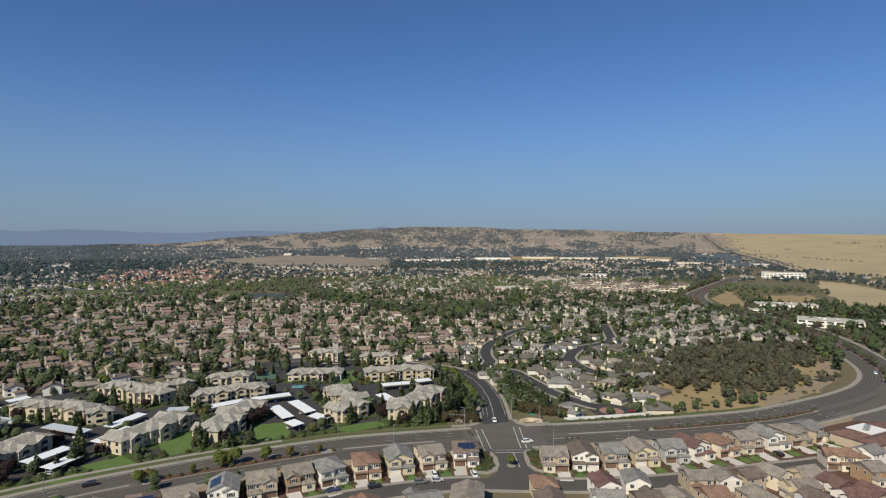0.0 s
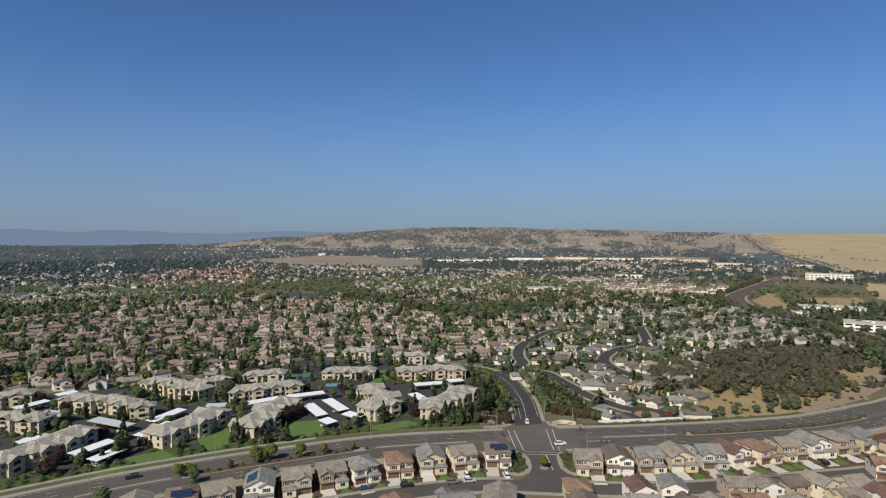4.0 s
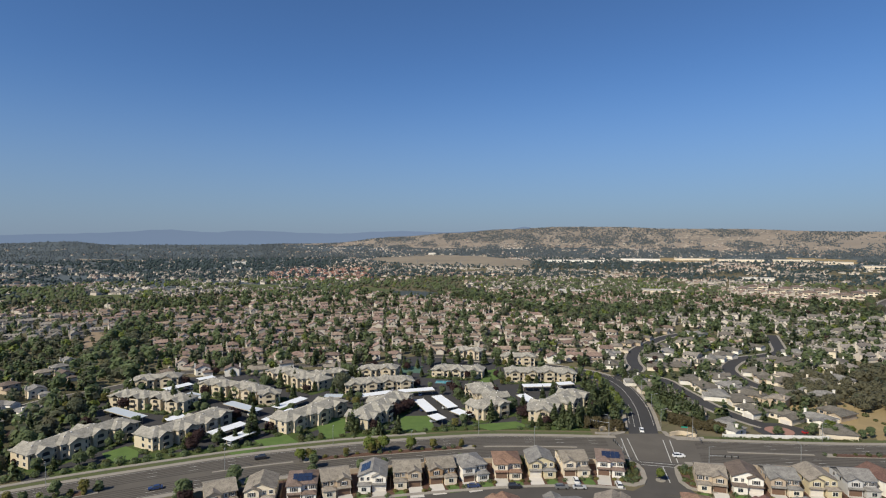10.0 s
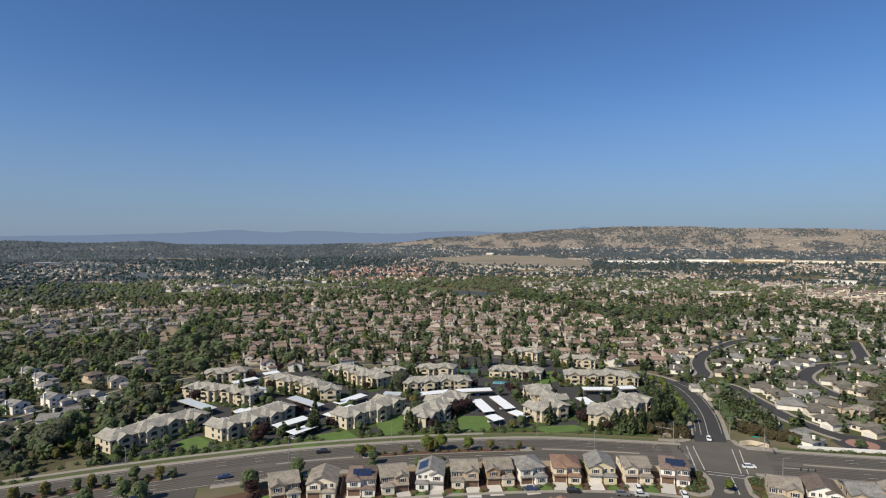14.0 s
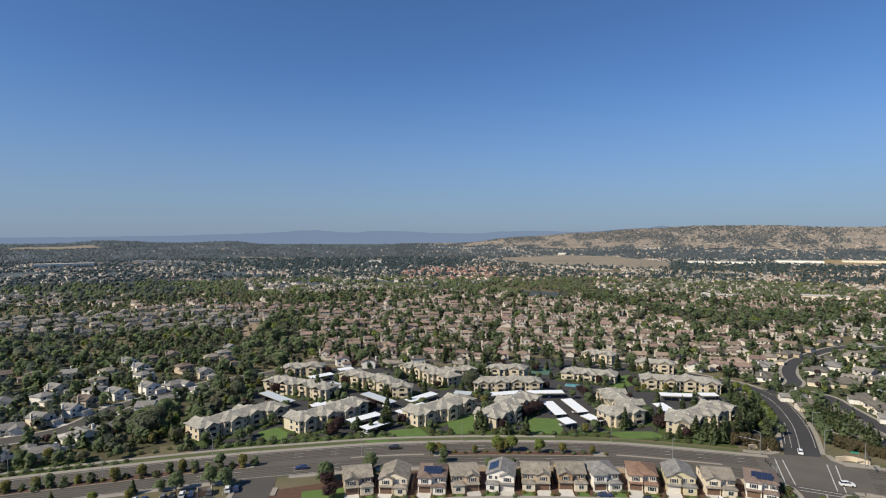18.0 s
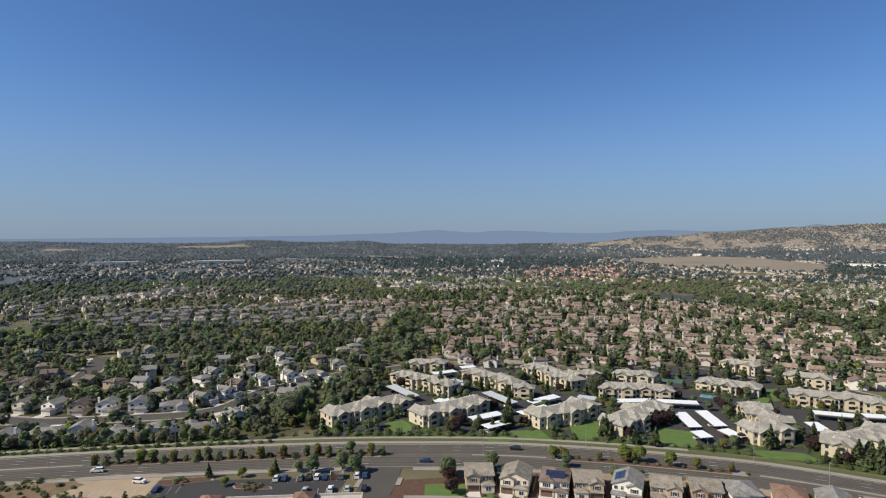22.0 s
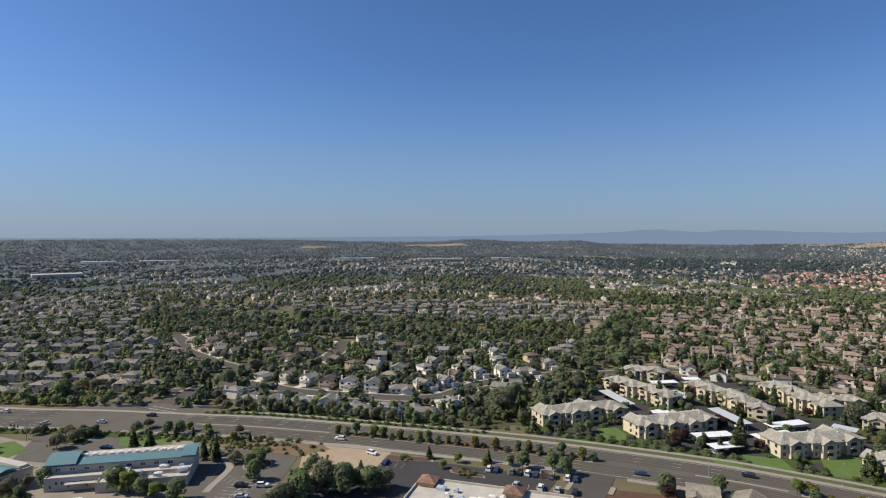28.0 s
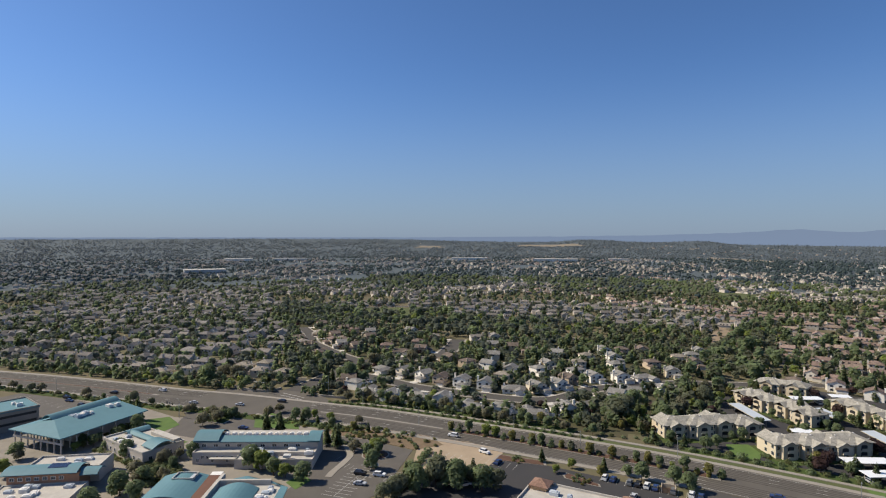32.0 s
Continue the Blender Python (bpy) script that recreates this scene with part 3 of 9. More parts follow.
ribbon(b, MAIN, -18.4, -15.2, 0.12, i0=index_near(MAIN, -208, 117), i1=index_near(MAIN, -290, 22))
ribbon(b, MAIN, -26.5, -20.7, 0.12, i0=index_near(MAIN, -206, 119), i1=index_near(MAIN, -284, 32))
tagged(part("planting_bed", b, M_BEDS), "strip of shrubs and ground cover beside the road", "planting bed", kind="structure")
# embankment bed on the north side before the apartments
b = Build()
ribbon(b, MAIN, -27.0, -20.7, 0.16, i0=index_near(MAIN, 6, 243), i1=index_near(MAIN, -180, 144))
tagged(part("planting_bed", b, M_BEDS), "green ground cover and bark bank before the apartments", "planting bed", kind="structure")
# low boundary wall of the row of houses, south of the road
for i0, i1 in ((index_near(MAIN, 4, 243), index_near(MAIN, -112, 197)), (index_near(MAIN, 190, 286), index_near(MAIN, 52, 249))):
    b = Build()
    ribbon(b, MAIN, 16.8, 17.1, 1.9, drop=2.0, i0=min(i0, i1), i1=max(i0, i1))
    tagged(part("boundary_wall", b, M_WALLB), "tan masonry wall behind the row of houses", "wall", kind="structure")
    b = Build()
    ribbon(b, MAIN, 15.05, 16.75, 0.16, i0=min(i0, i1), i1=max(i0, i1))
    tagged(part("planting_bed", b, M_BARK), "narrow bark bed before the boundary wall", "planting bed", kind="structure")

# south arm of the crossing: asphalt between two rounded planted corners
slab("road_stub", [(17, 233), (36, 233.5), (34, 226), (34, 214), (38, 204), (16, 204), (20.5, 210), (22, 217), (21.5, 226)], 0.134, M_ASPHM, label="short grey asphalt street to the crossing", category="street")
CORNERS = [([(12, 231), (17.5, 231.5), (20, 229), (21.6, 223), (21.8, 216), (20.4, 210.5), (17, 208), (10, 208), (10, 211), (15, 226)], [(12.5, 229.5), (16.8, 229.8), (18.4, 228), (19.7, 222), (19.8, 216.3), (18.6, 212), (16.2, 210.3), (12, 210.6), (15.6, 226)]),
           ([(40, 232), (34.6, 232), (32.8, 229), (32.2, 223), (32.4, 215.5), (34.5, 210.6), (38, 209), (44, 209), (44, 211), (39, 226)], [(39.5, 230.3), (35.4, 230.2), (34.4, 228), (34, 222.6), (34.2, 216.2), (35.9, 212.2), (38.6, 211), (41, 211.2), (38.5, 226)])]
for outer, inner in CORNERS:
    slab("pavement", outer, 0.27, M_CONC, label="rounded concrete corner footway at the crossing", category="pavement")
    slab("planting_bed", inner, 0.3, M_BARK, label="bark bed with shrubs at the crossing's corner", category="planting bed")
for pl in ([(4, 259.6), (9, 260), (14, 261.2), (17, 264), (18.5, 270), (16.7, 270.4), (15, 266.4), (12, 263.6), (8, 262.4), (4, 262)], [(33.2, 270.4), (34.2, 265), (37.5, 262), (44, 263), (50, 264.4), (50, 266.8), (43, 265.4), (38.6, 264.8), (36.2, 267), (35, 270.4)]):
    slab("pavement", pl, 0.262, M_CONC, label="rounded concrete corner footway at the side street", category="pavement")
slab("kerb_island", disc(26.3, 215.5, 1.7, 16), 0.27, M_CONC, label="small round kerb island with one tree", category="kerb")
# ---- ground covers ----
APTLAND = [(-14, 262), (16, 270), (18, 325), (5, 355), (-20, 372), (-70, 390), (-120, 400), (-165, 345), (-215, 320), (-258, 290), (-250, 245), (-216, 172), (-196, 158), (-160, 190), (-120, 216), (-84, 238), (-50, 252)]
slab("car_park_ground", APTLAND, 0.06, M_ASPHD, label="dark asphalt drives among the apartments", category="car park")
FRONTLAND = [(14, 226), (10, 203), (-12, 201), (-60, 181), (-106, 154), (-134, 134), (-142, 146), (-112, 178), (-84, 197), (-50, 214), (-12, 226)]
# bark material darkens the yards in place of the shade between houses
slab("yard", FRONTLAND, 0.05, M_BARK, label="dark yards round the row of houses, shade put into their colour", category="yard")
LOT = [(-207, 92), (-178, 118), (-166, 129), (-156, 134), (-136, 101), (-138, 78), (-180, 40), (-188, 44), (-203, 62)]
slab("car_park", LOT, 0.075, M_ASPHD, label="dark asphalt shop car park with white bays", category="car park")
slab("dirt_lot", [(-205.8, 53.7), (-227.3, 62), (-233, 74), (-226.4, 84), (-212, 95.5), (-199.7, 82.9), (-198.5, 65.4)], 0.11, M_DIRT, label="bare graded dirt lot", category="dirt lot")
CAMPUS = [(-300, -40), (-280, 12), (-262, 30), (-240, 48), (-225, 30), (-190, 34), (-165, 0), (-150, -60), (-200, -140), (-300, -150), (-352, -90), (-322, -58)]
slab("campus_ground", CAMPUS, 0.06, M_CAMPG, label="grey-tan concrete walks of the campus", category="pavement")
slab("campus_car_park", [(-232, 14), (-254, 26), (-242, 43), (-224, 59), (-205, 48), (-188, 36), (-178, 14), (-196, 4), (-215, 18)], 0.085, M_ASPHO, label="grey asphalt campus car park", category="car park")
slab("campus_car_park", [(-300, -36), (-284, 4), (-262, 6), (-258, -18), (-276, -40)], 0.085, M_ASPHO, label="grey asphalt forecourt with islands", category="car park")
slab("campus_car_park", [(-318, -60), (-345, -92), (-372, -128), (-350, -150), (-318, -112), (-300, -78)], 0.085, M_ASPHO, label="grey asphalt car park along the road", category="car park")
MULCH = [(-266, 29), (-258, 46), (-238, 70), (-225.5, 73), (-224, 60), (-241.5, 44), (-255, 27)]
slab("mulch_bank", MULCH, 0.12, M_BANK, label="reddish dirt bank with low shrubs", category="bank")
for pl, lb in (
        ([(-60, 330), (-50, 352), (-58, 372), (-68, 360)], "e"), ([(-150, 256), (-158, 268), (-152, 272), (-144, 264)], "f"),
        ([(-132, 150), (-120, 160), (-110, 152), (-124, 140)], "g"), ([(-262, -30), (-276, -44), (-270, -48), (-256, -38)], "h"),
        ([(-208, 8), (-214, 14), (-207, 17), (-201, 11)], "i"), ([(-266, 6), (-256, 20), (-250, 16), (-258, 2)], "j")):
    slab("lawn", pl, 0.13, M_LAWN, label="small bright green mown lawn", category="lawn")
for pl, lb in (([(-204, 86), (-209, 91), (-197, 105.5), (-193, 104), (-199, 95), (-203.5, 88.5)], "mulch"), ([(-183.5, 105.5), (-185, 107.8), (-172.5, 114), (-170.5, 113.2), (-173.5, 110.5), (-181, 105)], "mulch"), (disc(-223.5, 43.5, 5.6, 18), "round")):
    cx, cy = sum(p[0] for p in pl) / len(pl), sum(p[1] for p in pl) / len(pl)
    slab("kerb_island", pl, 0.2, M_CONC, label="raised concrete kerb island in the car park", category="kerb")
    slab("planting_bed", [(cx + (x - cx) * 0.9, cy + (y - cy) * 0.9) for x, y in pl], 0.24, M_BARK, label="bark mulch bed inside a kerb island", category="planting bed")
APTLAWN = [
    [(-125, 245), (-123, 253), (-110.6, 251.1), (-103.0, 229.6), (-111, 224)], [(-88, 262), (-74.6, 266), (-66, 247), (-80.6, 241)],
    [(-190, 187), (-187, 196), (-177, 192.5), (-172, 186), (-180, 180.5)], [(-138.5, 215.2), (-128.6, 225.0), (-118, 217.2), (-127.8, 207.5)],
    [(-52, 257.6), (-32, 268), (-25, 262.5), (-41.6, 252.5)], [(-141.0, 200.3), (-137, 209), (-130.7, 205.2), (-134.3, 196.7)]]
for pl in APTLAWN:
    slab("lawn", pl, 0.2, M_LAWN, label="bright green mown lawn before the apartments", category="lawn")
LAWN1 = [(-299.5, -53.5), (-301.4, -42.7), (-287.3, -36.4), (-279.4, -41.9), (-287.4, -49.7)]
LAWN2 = [(-272.8, -3.5), (-287.1, -2.9), (-293.1, 4.5), (-274.0, 16.5), (-264.2, 16.1)]
ISL = [(-290.2, -26.7), (-305.1, -24.6), (-304.0, -15.0), (-290.1, -12.3), (-281.2, -17.1)]
for pl in (LAWN1, LAWN2):
    slab("lawn", pl, 0.14, M_LAWN, label="mown lawn beside the campus forecourt", category="lawn")
slab("kerb_island", ISL, 0.2, M_CONC, label="raised kerb island in the campus forecourt", category="kerb")
slab("planting_bed", [(-294.1 + (x - -294.1) * 0.88, -19.1 + (y - -19.1) * 0.88) for x, y in ISL], 0.24, M_BEDS, label="planted bed inside the forecourt island", category="planting bed")
b = Build()
ribbon(b, spline([(-208, 23), (-212.5, 25.4), (-219.3, 30.1), (-227, 33.9), (-236.9, 33.5), (-243, 29)], 2), -1.3, 1.3, 0.2)
tagged(part("pavement", b, M_CONC), "curved concrete footway round the car park", "pavement", kind="structure")
b = Build()
ribbon(b, MAIN, 15.1, 21.0, 0.13, i0=index_near(MAIN, -268, 52), i1=index_near(MAIN, -430, -178))
tagged(part("planting_bed", b, M_BEDS), "shrub bed between the road and the campus", "planting bed", kind="structure")
slab("pool", [(-88, 327), (-79, 328), (-79.5, 334), (-88.5, 333)], 0.12, M_POOL, label="blue swimming pool by the clubhouse", category="pool")
slab("tennis_court", [(-116, 347), (-103, 349), (-107, 367), (-121, 364)], 0.12, mat("court_green", (0.075, 0.135, 0.1), (0.065, 0.115, 0.085), scale=5), label="green tennis court", category="court")
SOUTHEAST = [(45, 226), (52, 192), (60, 150), (260, 150), (300, 240), (240, 262), (200, 270), (157, 254), (100, 240)]
# the same dark cover stands for shade and asphalt between these houses
slab("yard", SOUTHEAST, 0.05, M_BARK, label="dark yards of the eastern block, shade and asphalt put into their colour", category="yard")

OAKS = [(-17, 392), (-17.5, 350), (-21, 338), (-27, 312), (-29, 330), (-33, 372), (-35.2, 430), (-34.5, 470), (-32, 530), (-25, 510), (-22, 440), (-19, 425)]
GRASSY = [(112, 318), (116, 292), (130, 284), (143, 287), (150, 296), (156, 314), (148, 321), (140, 316), (130, 325)]     # openings among the oaks
GRASSY2 = [(232, 376), (262, 384), (252, 362), (224, 340)]
PATCHES = [
    ("dry_grass", [(-17.5, 335), (-21, 302), (-28, 322), (-31, 345), (-33.4, 385), (-34.8, 420), (-34.8, 470), (-31, 480), (-22, 420), (-17, 380)], M_DRY, "dry golden grass under the oaks"),
    ("pasture", [(-24.9, 4600), (-25.8, 3400), (-27.2, 2772), (-29, 2156), (-31.6, 1704), (-34, 1811), (-35.5, 1600), (-38, 1540), (-43, 1500), (-43, 4640), (-30, 4640)], M_FIELD, "wide golden pasture rising to the skyline"),
    ("pasture", [(-33.6, 1344), (-35.6, 1294), (-38.1, 1169), (-42, 1100), (-42, 900), (-38.1, 876), (-35.6, 841), (-34.2, 1058), (-33.6, 1166)], M_FIELD, "golden dry pasture"),
    ("pasture", [(-29.3, 954), (-33.2, 1015), (-33.4, 874), (-31.6, 835), (-29.5, 897)], M_DRY, "golden dry slope behind the offices"),
    ("embankment", [(-25.4, 880), (-26.8, 1030), (-27.7, 898), (-28.6, 810), (-26.8, 784)], M_DRY, "golden dry embankment beside the road"),
    ("open_field", [(21.5, 2300), (15.8, 2600), (10.4, 2484), (5.4, 2057), (5.1, 1650), (8.2, 1600), (12.6, 1800), (16.9, 1700), (21, 2001)], M_TILL, "bare brown fields beyond the houses"),
]
PATCHES += [
    ("open_field", [(-6.6, 2469), (-11.6, 2506), (-11.3, 2095), (-6.6, 2066)], M_DRY, "pale dry field"),
    ("open_field", [(-17, 2300), (-22, 2200), (-22, 2500), (-17, 2600)], M_DRY, "pale dry field"),
    ("open_field", [(47.1, 2600), (42, 2400), (42.6, 2238), (46.8, 2401)], M_TILL, "pale dry field"),
    ("open_field", [(58, 3700), (65, 3800), (64, 4100), (59, 4050)], M_TILL, "pale dry slope"),
    ("open_field", [(72, 3500), (75, 3450), (74.6, 3700), (72.4, 3750)], M_TILL, "pale dry slope"),
    ("playing_field", [(33.9, 1114), (30.3, 1070), (30, 966), (33.9, 1007)], M_MEADOW, "green playing field"),
    ("playing_field", [(46.6, 1002), (43.1, 983), (43.1, 896), (46.3, 902)], M_MEADOW, "green playing field"),
    ("pond", [(19.5, 923), (14.8, 900), (14.8, 819), (19, 822)], M_WATER, "still pond reflecting the sky"),
]
PATCHES += [
    ("wetland", [(22, 1000), (19.6, 951), (19.6, 830), (22, 890)], M_MEADOW, "green reeds beside the pond"),
    ("clearing", [(22.5, 830), (18, 800), (18, 760), (22, 780)], M_GRAVEL, "dry grass beside the pond"),
    ("clearing", [(80.4, 703), (73.5, 697), (74.1, 623), (79.8, 618)], M_MEADOW, "green meadow among the trees"),
    ("clearing", [(89.6, 674), (85.6, 648), (85.9, 613), (89.3, 627)], M_MEADOW, "green meadow among the trees"),
    ("clearing", [(65.3, 533), (63, 515), (63.3, 486), (65, 495)], M_GRAVEL, "dry clearing among the trees"),
    ("clearing", [(46.2, 618), (44.9, 581), (45.5, 500), (47, 530)], M_GRAVEL, "dry slope among the trees"),
    ("clearing", [(86.4, 728), (82.6, 736), (83.1, 671), (85.9, 677)], M_GRAVEL, "dry clearing among the trees"),
]
for nm, pl, mt, lb in PATCHES:
    patch(nm, pl, mt, lb, z=0.03 if nm == "dry_grass" else 0.35)
slab("gravel_shoulder", [(168, 292), (207, 316), (237, 342), (258, 366), (272, 398), (264, 398), (244, 366), (210, 330), (172, 304)], 0.09, M_GRAVEL, label="pale gravel shoulder inside the bend", category="shoulder")
# far blue ranges behind the land, their haze given as a steady glow
M_RANGE = mat("far_range_glow", (0.02, 0.025, 0.03), (0.018, 0.022, 0.028), scale=900, fine=2, rough=1.0, spec=0.0)
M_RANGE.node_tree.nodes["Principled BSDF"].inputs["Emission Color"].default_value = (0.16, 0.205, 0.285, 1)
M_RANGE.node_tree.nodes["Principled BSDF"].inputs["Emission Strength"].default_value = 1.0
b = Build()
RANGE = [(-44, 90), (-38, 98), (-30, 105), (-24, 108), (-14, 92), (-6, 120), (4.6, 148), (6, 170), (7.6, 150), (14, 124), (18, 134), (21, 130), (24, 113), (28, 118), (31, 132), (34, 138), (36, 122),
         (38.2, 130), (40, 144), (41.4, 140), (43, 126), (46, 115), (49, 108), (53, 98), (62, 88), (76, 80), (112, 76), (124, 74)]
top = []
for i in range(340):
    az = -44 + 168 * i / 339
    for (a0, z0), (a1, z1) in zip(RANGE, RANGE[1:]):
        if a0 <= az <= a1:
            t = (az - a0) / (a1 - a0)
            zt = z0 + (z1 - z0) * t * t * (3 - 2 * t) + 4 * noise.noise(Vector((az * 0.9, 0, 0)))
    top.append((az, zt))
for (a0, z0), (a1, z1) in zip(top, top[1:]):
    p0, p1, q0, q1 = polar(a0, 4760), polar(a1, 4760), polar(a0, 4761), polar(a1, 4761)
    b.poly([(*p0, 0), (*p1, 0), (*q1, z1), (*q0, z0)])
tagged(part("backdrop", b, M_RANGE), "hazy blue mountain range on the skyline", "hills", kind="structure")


# ---- trees ----


def leaf_cloud(lobes, n, size, seed, flat=0.38):
    """Leaf sprays scattered on and in a set of lobes (x, y, z, rx, rz): quads with uneven outline."""
    g = np.random.default_rng(seed)
    vol = np.array([l[3] ** 2 * l[4] for l in lobes])
    pick = g.choice(len(lobes), n, p=vol / vol.sum())
    d = g.normal(size=(n, 3))
    d /= np.linalg.norm(d, axis=1)[:, None]
    rad = g.uniform(0.62, 1.08, n) ** 0.7
    L = np.array(lobes)[pick]
    c = L[:, :3] + d * rad[:, None] * np.stack([L[:, 3], L[:, 3], L[:, 4]], 1)
    nor = d * 0.8 + g.normal(size=(n, 3)) * flat + np.array([0, 0, 0.4])
    nor /= np.linalg.norm(nor, axis=1)[:, None]
    u = np.cross(nor, g.normal(size=(n, 3)))
    u /= np.linalg.norm(u, axis=1)[:, None]
    w = np.cross(nor, u)
    s = size * g.uniform(0.6, 1.35, (n, 4))
    q = np.stack([c + u * s[:, :1], c + w * s[:, 1:2], c - u * s[:, 2:3], c - w * s[:, 3:4]], 1)
    mid = (L[:, :3] * vol[pick][:, None]).sum(0) / vol[pick].sum()
    out = c - mid
    out /= np.linalg.norm(out, axis=1)[:, None] + 1e-6
    soft = d * 0.3 + out * 0.35 + nor * 0.65 + np.array([0, 0, 0.3])
    soft /= np.linalg.norm(soft, axis=1)[:, None]
    return q.reshape(-1, 3), np.arange(4 * n).reshape(-1, 4), np.repeat(soft, 4, 0)


def cone_cloud(h, r, n, size, seed, base=0.12):
    """Needle sprays on the tiers of a conifer."""
    g = np.random.default_rng(seed)
    t = 1 - np.sqrt(g.uniform(0.0, 1, n))
    a = g.uniform(0, 2 * np.pi, n)
    z = h * (base + (1 - base) * t)
    rr = r * (1 - t) ** 0.85 * g.uniform(0.55, 1.12, n) * (1 + 0.18 * np.sin(z * 5.0 + 2 * a))
    c = np.stack([np.cos(a) * rr, np.sin(a) * rr, z], 1)
    out = np.stack([np.cos(a), np.sin(a), -0.45 + 0 * a], 1) + g.normal(size=(n, 3)) * 0.25
    out /= np.linalg.norm(out, axis=1)[:, None]
    w = np.cross(out, g.normal(size=(n, 3)))
    w /= np.linalg.norm(w, axis=1)[:, None]
    s = size * g.uniform(0.6, 1.3, (n, 1)) * (0.55 + 0.45 * (1 - t))[:, None]
    q = np.stack([c - out * s, c + w * s * 0.7, c + out * s * 1.3, c - w * s * 0.7], 1)
    soft = np.stack([np.cos(a), np.sin(a), 0.8 + 0 * a], 1) + g.normal(size=(n, 3)) * 0.4
    soft /= np.linalg.norm(soft, axis=1)[:, None]
    return q.reshape(-1, 3), np.arange(4 * n).reshape(-1, 4), np.repeat(soft, 4, 0)


def raw_mesh(name, v, f, material, nv=None):
    """A mesh from arrays; all faces have the same number of corners. nv: a shading normal for each vertex."""
    me = bpy.data.meshes.new(name)
    k = f.shape[1]
    me.vertices.add(len(v))
    me.vertices.foreach_set("co", np.ascontiguousarray(v, np.float32).ravel())
    me.loops.add(f.size)
    me.loops.foreach_set("vertex_index", np.ascontiguousarray(f, np.int32).ravel())
    me.polygons.add(len(f))
    me.polygons.foreach_set("loop_start", np.arange(0, f.size, k, dtype=np.int32))
    me.materials.append(material)
    me.update(calc_edges=True)
    if nv is None:
        me.shade_flat()
    else:
        me.attributes.new("custom_normal", "FLOAT_VECTOR", "POINT").data.foreach_set("vector", np.ascontiguousarray(nv, np.float32).ravel())
    return me


def scatter(name, tv, tf, pos, scale, rot, material, label, category, parent=None, nv=None):
    """Many copies of a template joined into one mesh."""
    pos, scale, rot = np.asarray(pos, float).reshape(-1, 3), np.asarray(scale, float).reshape(-1, 3), np.asarray(rot, float)
    n = len(pos)
    if not n:
        return None
    p = tv[None] * scale[:, None]
    c, s = np.cos(rot)[:, None], np.sin(rot)[:, None]
    v = np.stack([p[..., 0] * c - p[..., 1] * s, p[..., 0] * s + p[..., 1] * c, p[..., 2]], -1) + pos[:, None]
    f = (tf[None] + (np.arange(n) * len(tv))[:, None, None]).reshape(-1, tf.shape[1])
    if nv is not None:
        nv = np.stack([nv[None, :, 0] * c - nv[None, :, 1] * s, nv[None, :, 0] * s + nv[None, :, 1] * c, np.repeat(nv[None, :, 2], n, 0)], -1).reshape(-1, 3)
    ob = new(name, raw_mesh(name, v.reshape(-1, 3), f, material, nv))
    if parent:
        ob.parent = parent
    return tagged(ob, label, category, kind="stuff")


def lobes_round(seed, h, r, low=0.32, n=9):
    g = np.random.default_rng(seed)
    out = [(0, 0, h * 0.62, r * 0.75, h * 0.3)]
    for i in range(n):
        a, t = g.uniform(0, 6.283), g.uniform(0, 1)
        z = h * (low + (0.88 - low) * t)
        d = r * (0.66 - 0.45 * abs(t - 0.35)) * g.uniform(0.7, 1.1)
        s = r * g.uniform(0.3, 0.5)
        out.append((d * math.cos(a), d * math.sin(a), z, s, s * g.uniform(0.65, 0.95)))
    return out


def trunk_build(h, r, seed, limbs=5):
    g = random.Random(seed)
    b = Build()
    b.tube((0, 0, -0.3), (g.uniform(-0.15, 0.15), g.uniform(-0.15, 0.15), h * 0.45), r, r * 0.6, 7)
    for i in range(limbs):
        a = g.uniform(0, 6.283)
        z = h * g.uniform(0.28, 0.45)
        d = h * g.uniform(0.14, 0.26)
        b.tube((0, 0, z), (d * math.cos(a), d * math.sin(a), z + h * g.uniform(0.15, 0.32)), r * 0.45, r * 0.14, 5)
    return b


PROTO = {}


def tree_proto(key, name, kind, h, r, seed, label, n=520, size=0.5, low=0.32):
    e = thing(name, label, "tree")
    if kind == "conifer":
        b = Build()
        b.tube((0, 0, -0.3), (0, 0, h * 0.92), 0.2, 0.04, 6)
        part("trunk", b, M_TRUNK, e)
        v, f, nv = cone_cloud(h, r, n, size, seed)
    else:
        part("trunk", trunk_build(h, 0.035 * h ** 0.8 * 1.1, seed), M_TRUNK, e)
        v, f, nv = leaf_cloud(lobes_round(seed, h, r, low), int(n * 1.2), size * 0.92, seed)
    c = new("crown", raw_mesh("crown", v, f, LEAF[kind], nv))
    c.parent = e
    e.location = (0, -60 - 3 * len(PROTO), -60)
    PROTO[key] = e


tree_proto("green1", "broadleaf_tree", "green", 8.5, 3.6, 11, "green broadleaf street tree with a rounded crown", 450, 0.54)
tree_proto("green2", "broadleaf_tree", "green", 7.0, 2.8, 12, "green broadleaf tree with an open crown", 420)
tree_proto("bright1", "broadleaf_tree", "bright", 7.5, 3.4, 13, "bright green broadleaf tree with a dense crown")
tree_proto("autumn1", "young_tree", "autumn", 6.0, 2.3, 14, "young street tree with yellowing leaves", 330, 0.42)
tree_proto("plum1", "plum_tree", "plum", 7.0, 3.8, 15, "dark purple-leaved plum tree", 440, 0.54)
tree_proto("russet1", "photinia_tree", "russet", 5.0, 3.0, 22, "red-tinged olive photinia hedge tree", 420, 0.5, 0.15)
